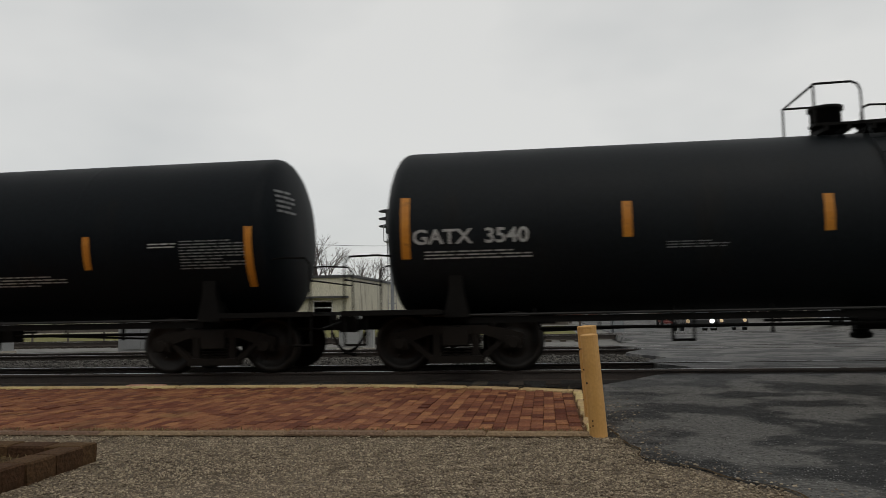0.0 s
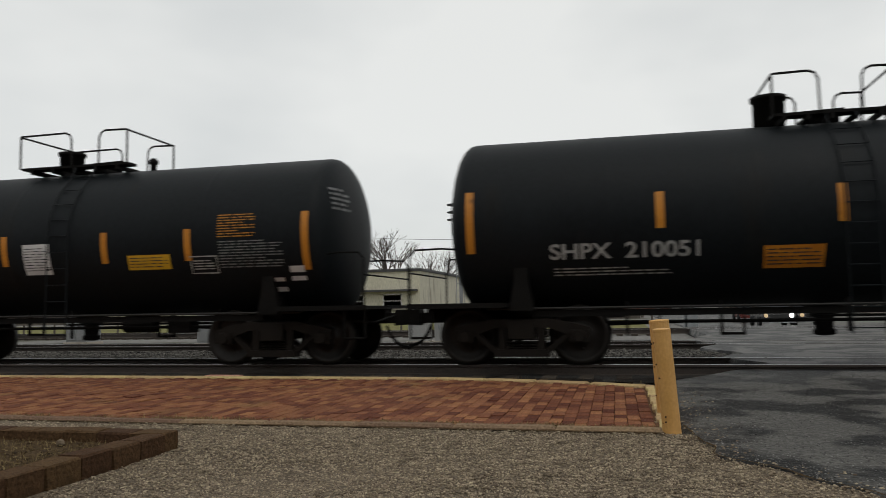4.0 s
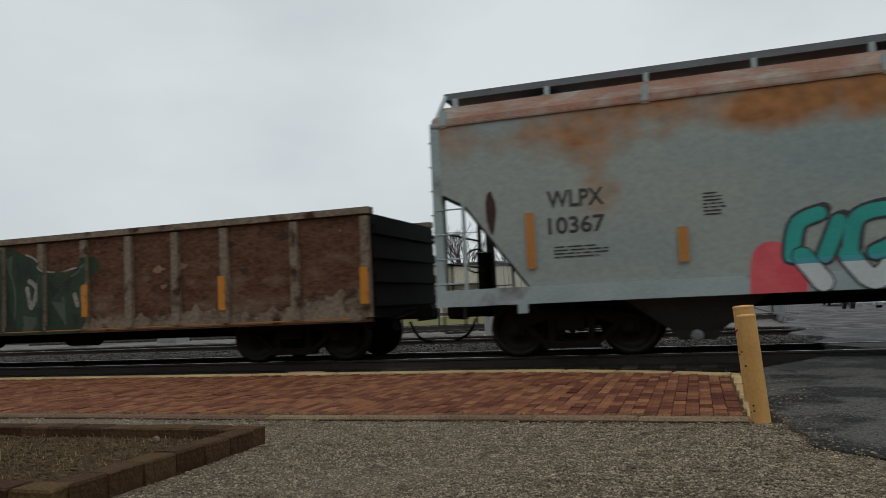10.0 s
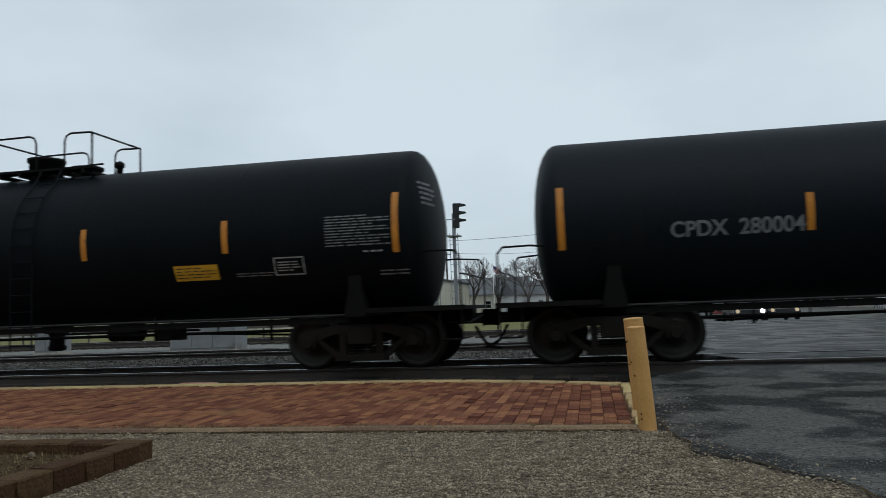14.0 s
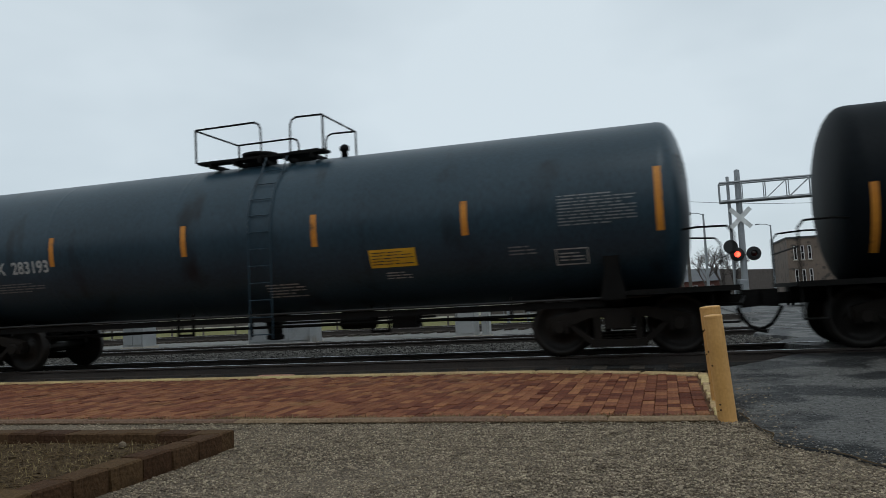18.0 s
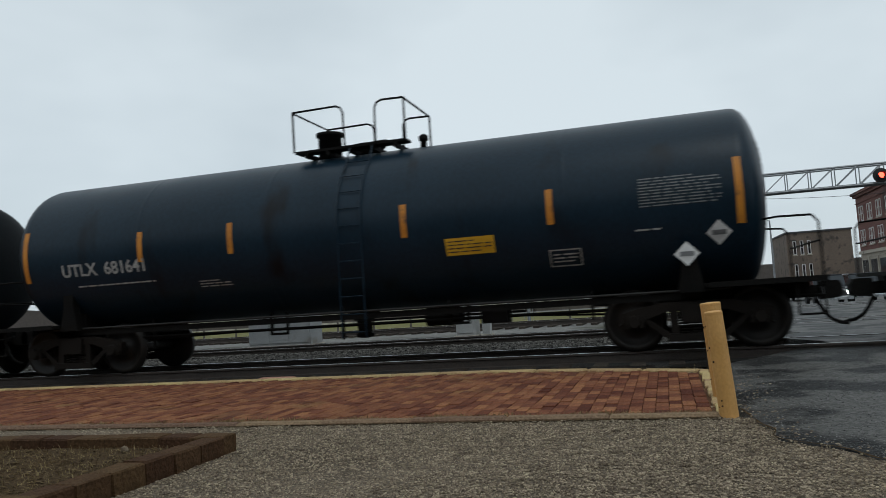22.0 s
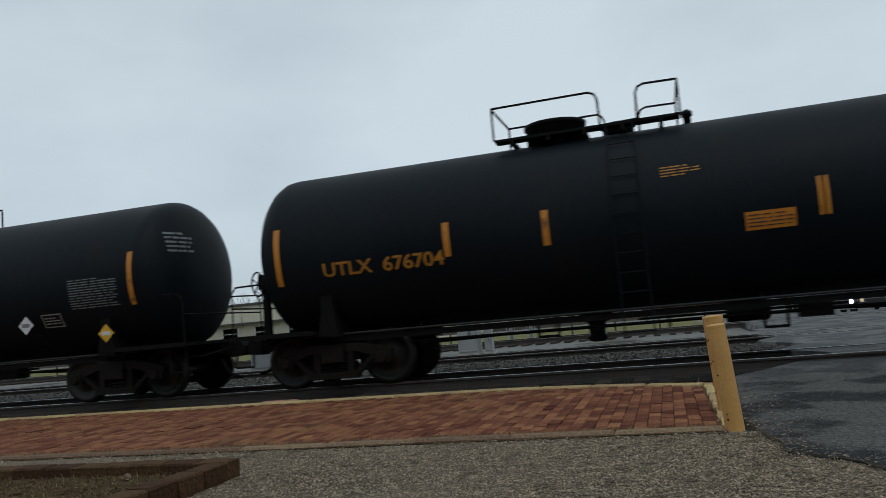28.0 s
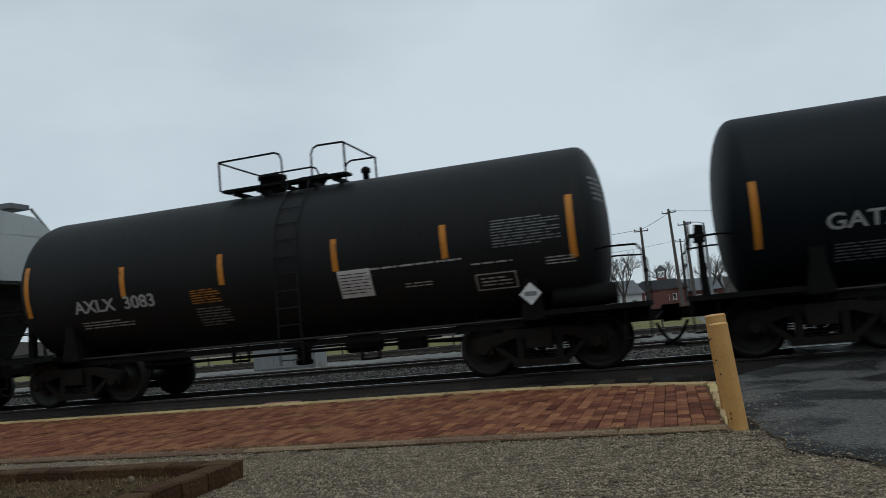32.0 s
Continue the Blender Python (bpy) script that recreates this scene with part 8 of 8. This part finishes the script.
flag = thing("flagpole", "white flagpole with a drooping striped flag", "flagpole", pose(-10.1, 80, -0.1))
bm = bmesh.new()
turned(bm, [(0, 0.06), (5.6, 0.035), (5.7, 0.06), (5.78, 0.02)], 10, "z")
part("shaft", bm, FRAME_WHITE, flag)
for k in range(7):
    bm = bmesh.new()
    z = 5.45 - k * 0.09
    prism(bm, [(0.05, z), (0.32, z - 0.2), (0.62, z - 0.3), (0.62, z - 0.21), (0.32, z - 0.11), (0.05, z + 0.09)], -0.015, 0.015)
    part("stripe", bm, FLAG_RED if k % 2 == 0 else FLAG_WHITE, flag)
bm = bmesh.new()
prism(bm, [(0.05, 5.2), (0.3, 5.03), (0.3, 5.37), (0.05, 5.54)], -0.02, 0.02)
part("canton", bm, FLAG_BLUE, flag)


def bare_tree(x, y, h, seed, label="bare grey-brown winter tree with many fine twigs"):
    t = thing("bare_tree", label, "tree", pose(x, y, -0.12), "bare winter trees")
    rnd = random.Random(seed)
    verts, faces = [], []

    def limb(verts, faces, p, q, r0, r1, n):
        d = (q - p).normalized()
        u = d.orthogonal().normalized()
        v = d.cross(u)
        o = len(verts)
        for c, r in ((p, r0), (q, r1)):
            for i in range(n):
                a = 2 * math.pi * i / n
                verts.append(tuple(c + (u * math.cos(a) + v * math.sin(a)) * r))
        for i in range(n):
            faces.append((o + i, o + (i + 1) % n, o + n + (i + 1) % n, o + n + i))

    def grow(p, d, length, r, depth, verts, faces):
        q = p + d * length
        limb(verts, faces, p, q, r, r * 0.72, 6 if r > 0.05 else 3)
        if depth == 0:
            return
        for _ in range(rnd.choice((2, 3, 3)) if depth > 1 else 3):
            nd = (d + Vector((rnd.gauss(0, 0.42), rnd.gauss(0, 0.42), rnd.gauss(0.1, 0.3)))).normalized()
            grow(q if rnd.random() < 0.6 else p + d * length * rnd.uniform(0.5, 0.95), nd, length * rnd.uniform(0.6, 0.85), r * 0.62, depth - 1, verts, faces)

    tv, tf = [], []
    base, up = Vector((0, 0, 0)), Vector((rnd.gauss(0, 0.04), rnd.gauss(0, 0.04), 1)).normalized()
    limb(tv, tf, base, up * h * 0.24, h * 0.026, h * 0.02, 8)
    me = bpy.data.meshes.new("trunk")
    me.from_pydata(tv, [], tf)
    link("trunk", me, BARK, t)
    cv, cf = [], []
    for k in range(4):
        a = rnd.uniform(0, 6.28)
        grow(up * h * (0.2 + 0.012 * k), Vector((math.cos(a) * 0.5, math.sin(a) * 0.5, 1.0)).normalized(), h * 0.2, h * 0.013, 5, cv, cf)
    me = bpy.data.meshes.new("crown")
    me.from_pydata(cv, [], cf)
    link("crown", me, BARK, t)


for i, (tx, ty, th) in enumerate(((-24.2, 79, 11.5), (-21.5, 92, 10.0), (-36.5, 88, 8.5), (-41, 90, 9.0), (-32.5, 84, 10.5), (-14.8, 96, 9.2), (-8.0, 100, 9.5), (-12.5, 104, 8.5), (-5.2, 92, 9.6), (-46, 86, 9.5), (5.5, 112, 8.5), (8.2, 122, 9.5), (0.8, 130, 10.0), (11.0, 135, 9.0), (-52, 90, 10.0), (-18, 118, 10.0), (-28, 110, 10))):
    bare_tree(tx, ty, th, 100 + i)

bm = bmesh.new()
prev = None
for k in range(121):
    a = -1.35 + 2.7 * k / 120
    d = 210
    h_ = 5.5 + 2.0 * noise.noise((k * 0.23, 0, 0)) + 1.0 * noise.noise((k * 0.9, 4, 0))
    row = [bm.verts.new((d * math.sin(a), d * math.cos(a), -0.2)), bm.verts.new((d * math.sin(a), d * math.cos(a), h_)), bm.verts.new(((d + 14) * math.sin(a), (d + 14) * math.cos(a), h_ * 0.9))]
    if prev:
        for i in range(2):
            bm.faces.new((prev[i], row[i], row[i + 1], prev[i + 1]))
    prev = row
tagged(part("backdrop", bm, BARK), "distant grey-brown bare woodland on the horizon", "woods", kind="structure")


def vehicle(x, y, turn, paint, lamps, tall, label, base):
    c = thing("car", label, "car", pose(x, y, base, 0, 0, turn), "cars waiting at the crossing")
    w, hh = 0.92, 1.75 if tall else 1.42
    bm = bmesh.new()
    prism(bm, [(-2.3, 0.35), (2.3, 0.35), (2.32, 0.7), (2.2, 0.95), (1.1, 1.05), (-2.2, 1.08), (-2.32, 0.7)], -w, w)
    bmesh.ops.bevel(bm, geom=bm.edges[:], offset=0.07, segments=2, affect="EDGES")
    part("body", bm, paint, c, smooth=False)
    bm = bmesh.new()
    prism(bm, [(-1.95 if tall else -1.5, 1.0), (1.05, 1.0), (0.35, hh), (-1.6 if tall else -1.0, hh)], -w + 0.08, w - 0.08)
    bmesh.ops.bevel(bm, geom=bm.edges[:], offset=0.08, segments=2, affect="EDGES")
    part("cabin_glass", bm, PANE, c)
    bm = bmesh.new()
    slab(bm, -1.55 if tall else -1.0, 0.35, -w + 0.12, w - 0.12, hh - 0.04, hh + 0.03, 0.03)
    part("roof", bm, paint, c)
    bm = bmesh.new()
    box(bm, 2.28, 2.34, -0.5, 0.5, 0.55, 0.82)
    part("grille", bm, SIGNAL_BLACK, c)
    bm = bmesh.new()
    slab(bm, 2.2, 2.42, -w + 0.02, w - 0.02, 0.32, 0.52, 0.04)
    part("bumper", bm, CAR_SILVER if tall else paint, c)
    for s in (-1, 1):
        bm = bmesh.new()
        turned(bm, [(2.26, 0.12), (2.33, 0.11), (2.345, 0.04)], 14, "x", (0, s * 0.7, 0.74))
        part("headlamp", bm, lamps if s > 0 else LAMP_AMBER, c, "lit headlamp" if s > 0 else "dim headlamp")
        bm = bmesh.new()
        box(bm, 0.75, 0.95, s * w - 0.02 + s * 0.1, s * w + 0.02 + s * 0.1, 1.02, 1.16)
        part("mirror", bm, paint, c)
        for x_ in (-1.4, 1.4):
            bm = bmesh.new()
            turned(bm, [(s * w - 0.11, 0.22), (s * w - 0.11, 0.33), (s * w + 0.06, 0.33), (s * w + 0.08, 0.26), (s * w + 0.06, 0.2)], 18, "y", (x_, 0, 0.34))
            wh = part("wheel", bm, RUBBER, c)
            bm = bmesh.new()
            turned(bm, [(s * w + 0.03, 0.2), (s * w + 0.07, 0.19), (s * w + 0.075, 0.06)], 14, "y", (x_, 0, 0.34))
            part("rim", bm, GALV, wh)


vehicle(9.25, 49.5, -91, CAR_DARK, LAMP_WHITE, True, "dark pickup-like car waiting with bright headlamps", -0.51)
vehicle(11.6, 51.5, -90, CAR_DARK, LAMP_AMBER, True, "dark grey sport utility car waiting with dim headlamps", -0.53)
vehicle(18.2, 46.0, 178, CAR_SILVER, LAMP_AMBER, False, "silver parked car beside the far road", -0.13)
vehicle(10.6, 66.5, -91, CAR_MAROON, LAMP_AMBER, False, "maroon car waiting behind another car", -0.56)

# paving bricks: those by the platform end one by one, the rest of the field in one mesh
BW, BL = 0.118, 0.236
BRICKS = []
for k in range(3):
    bm = bmesh.new()
    slab(bm, -BW / 2 + 0.002, BW / 2 - 0.002, -BL / 2 + 0.002, BL / 2 - 0.002, -0.012, 0.010, 0.004)
    me = bpy.data.meshes.new("brick")
    bm.to_mesh(me)
    bm.free()
    BRICKS.append(me)
rnd = random.Random(77)
field_v, field_f = [], []
slots = []
cols = int(24 / BW)
for c in range(cols):
    x = PLATFORM_END - 0.06 - (c + 0.5) * BW
    y = NEAR_EDGE + 0.16 + (BL / 2 if c % 2 else 0) * 1.0
    while y + BL / 2 < far_edge(x) - 0.18:
        slots.append((x, y))
        y += BL
near = sorted(slots, key=lambda p: -p[0] + 0.55 * p[1])[:300]
chosen = set(near)
for x, y in slots:
    z = rnd.gauss(0, 0.0032)
    a = rnd.gauss(0, 1.3)
    if (x, y) in chosen:
        link("brick", BRICKS[0], BRICK, platform, m=pose(x, y, z, rnd.gauss(0, 0.5), rnd.gauss(0, 0.5), a))
    else:
        o = len(field_v)
        for v in BRICKS[0].vertices:
            field_v.append((x + v.co.x, y + v.co.y, z + v.co.z))
        field_f += [tuple(o + i for i in f.vertices) for f in BRICKS[0].polygons]
me = bpy.data.meshes.new("brick_field")
me.from_pydata(field_v, [], field_f)
tagged(link("brick_field", me, BRICK_FAR, platform), kind="stuff")

# edging: yellow stones on the track side and the platform's end, brown ones along the gravel
bm = bmesh.new()
slab(bm, -0.37, 0.37, -0.09, 0.09, -0.14, 0.022, 0.015)
EDGE = bpy.data.meshes.new("edge_stone")
bm.to_mesh(EDGE)
bm.free()
for k in range(36):
    x = PLATFORM_END - 0.38 - k * 0.755
    slope = math.degrees(math.atan2(far_edge(x + 0.3) - far_edge(x - 0.3), 0.6))
    link("edge_stone", EDGE, YELLOW_PAINT, platform, m=pose(x, far_edge(x) - 0.08, 0.0, 0, 0, slope))
bm = bmesh.new()
slab(bm, -0.055, 0.055, -0.1, 0.1, -0.1, 0.02, 0.008)
END_BRICK = bpy.data.meshes.new("end_brick")
bm.to_mesh(END_BRICK)
bm.free()
for k in range(17):
    link("end_brick", END_BRICK, YELLOW_PAINT, platform, m=pose(PLATFORM_END + 0.02 + 0.01 * (k % 3), NEAR_EDGE + 0.12 + k * 0.215, 0.0, 0, 0, (k % 4 - 1.5) * 1.5))
bm = bmesh.new()
slab(bm, -0.45, 0.45, -0.07, 0.07, -0.12, 0.03, 0.02)
KERB_MESH = bpy.data.meshes.new("kerb_stone")
bm.to_mesh(KERB_MESH)
bm.free()
for k in range(26):
    link("kerb_stone", KERB_MESH, KERB, platform, m=pose(PLATFORM_END - 0.46 - k * 0.905, NEAR_EDGE + 0.07, 0.005 * math.sin(k), 0, 0, 0.5 * math.sin(k * 2.1)))


def motions():
    """The train rolls past and every wheelset turns with it while it is near."""
    for car, x0 in MOVERS:
        ts = sorted({0, 0.2, 0.5, 31.5, 31.8, 32} | {float(k) for k in range(33)})
        walk(car, [(t, pose(x0 + run(t), TRACK_Y, 0)) for t in ts])
    for ws, lx, x0 in SPINNERS:
        fine = [k / 30 for k in range(961) if -22 < x0 + run(k / 30) < 12]
        ts = sorted({0.0, 32.0, *fine})
        rows = []
        first = run(fine[0]) if fine else 0.0
        for t in ts:
            d = min(max(run(t), first), run(fine[-1])) if fine else 0.0
            a = math.degrees(d / 0.457)
            rows.append((t, pose(lx, 0, 0.457, 0, a, 0)))
        walk(ws, rows)


motions()
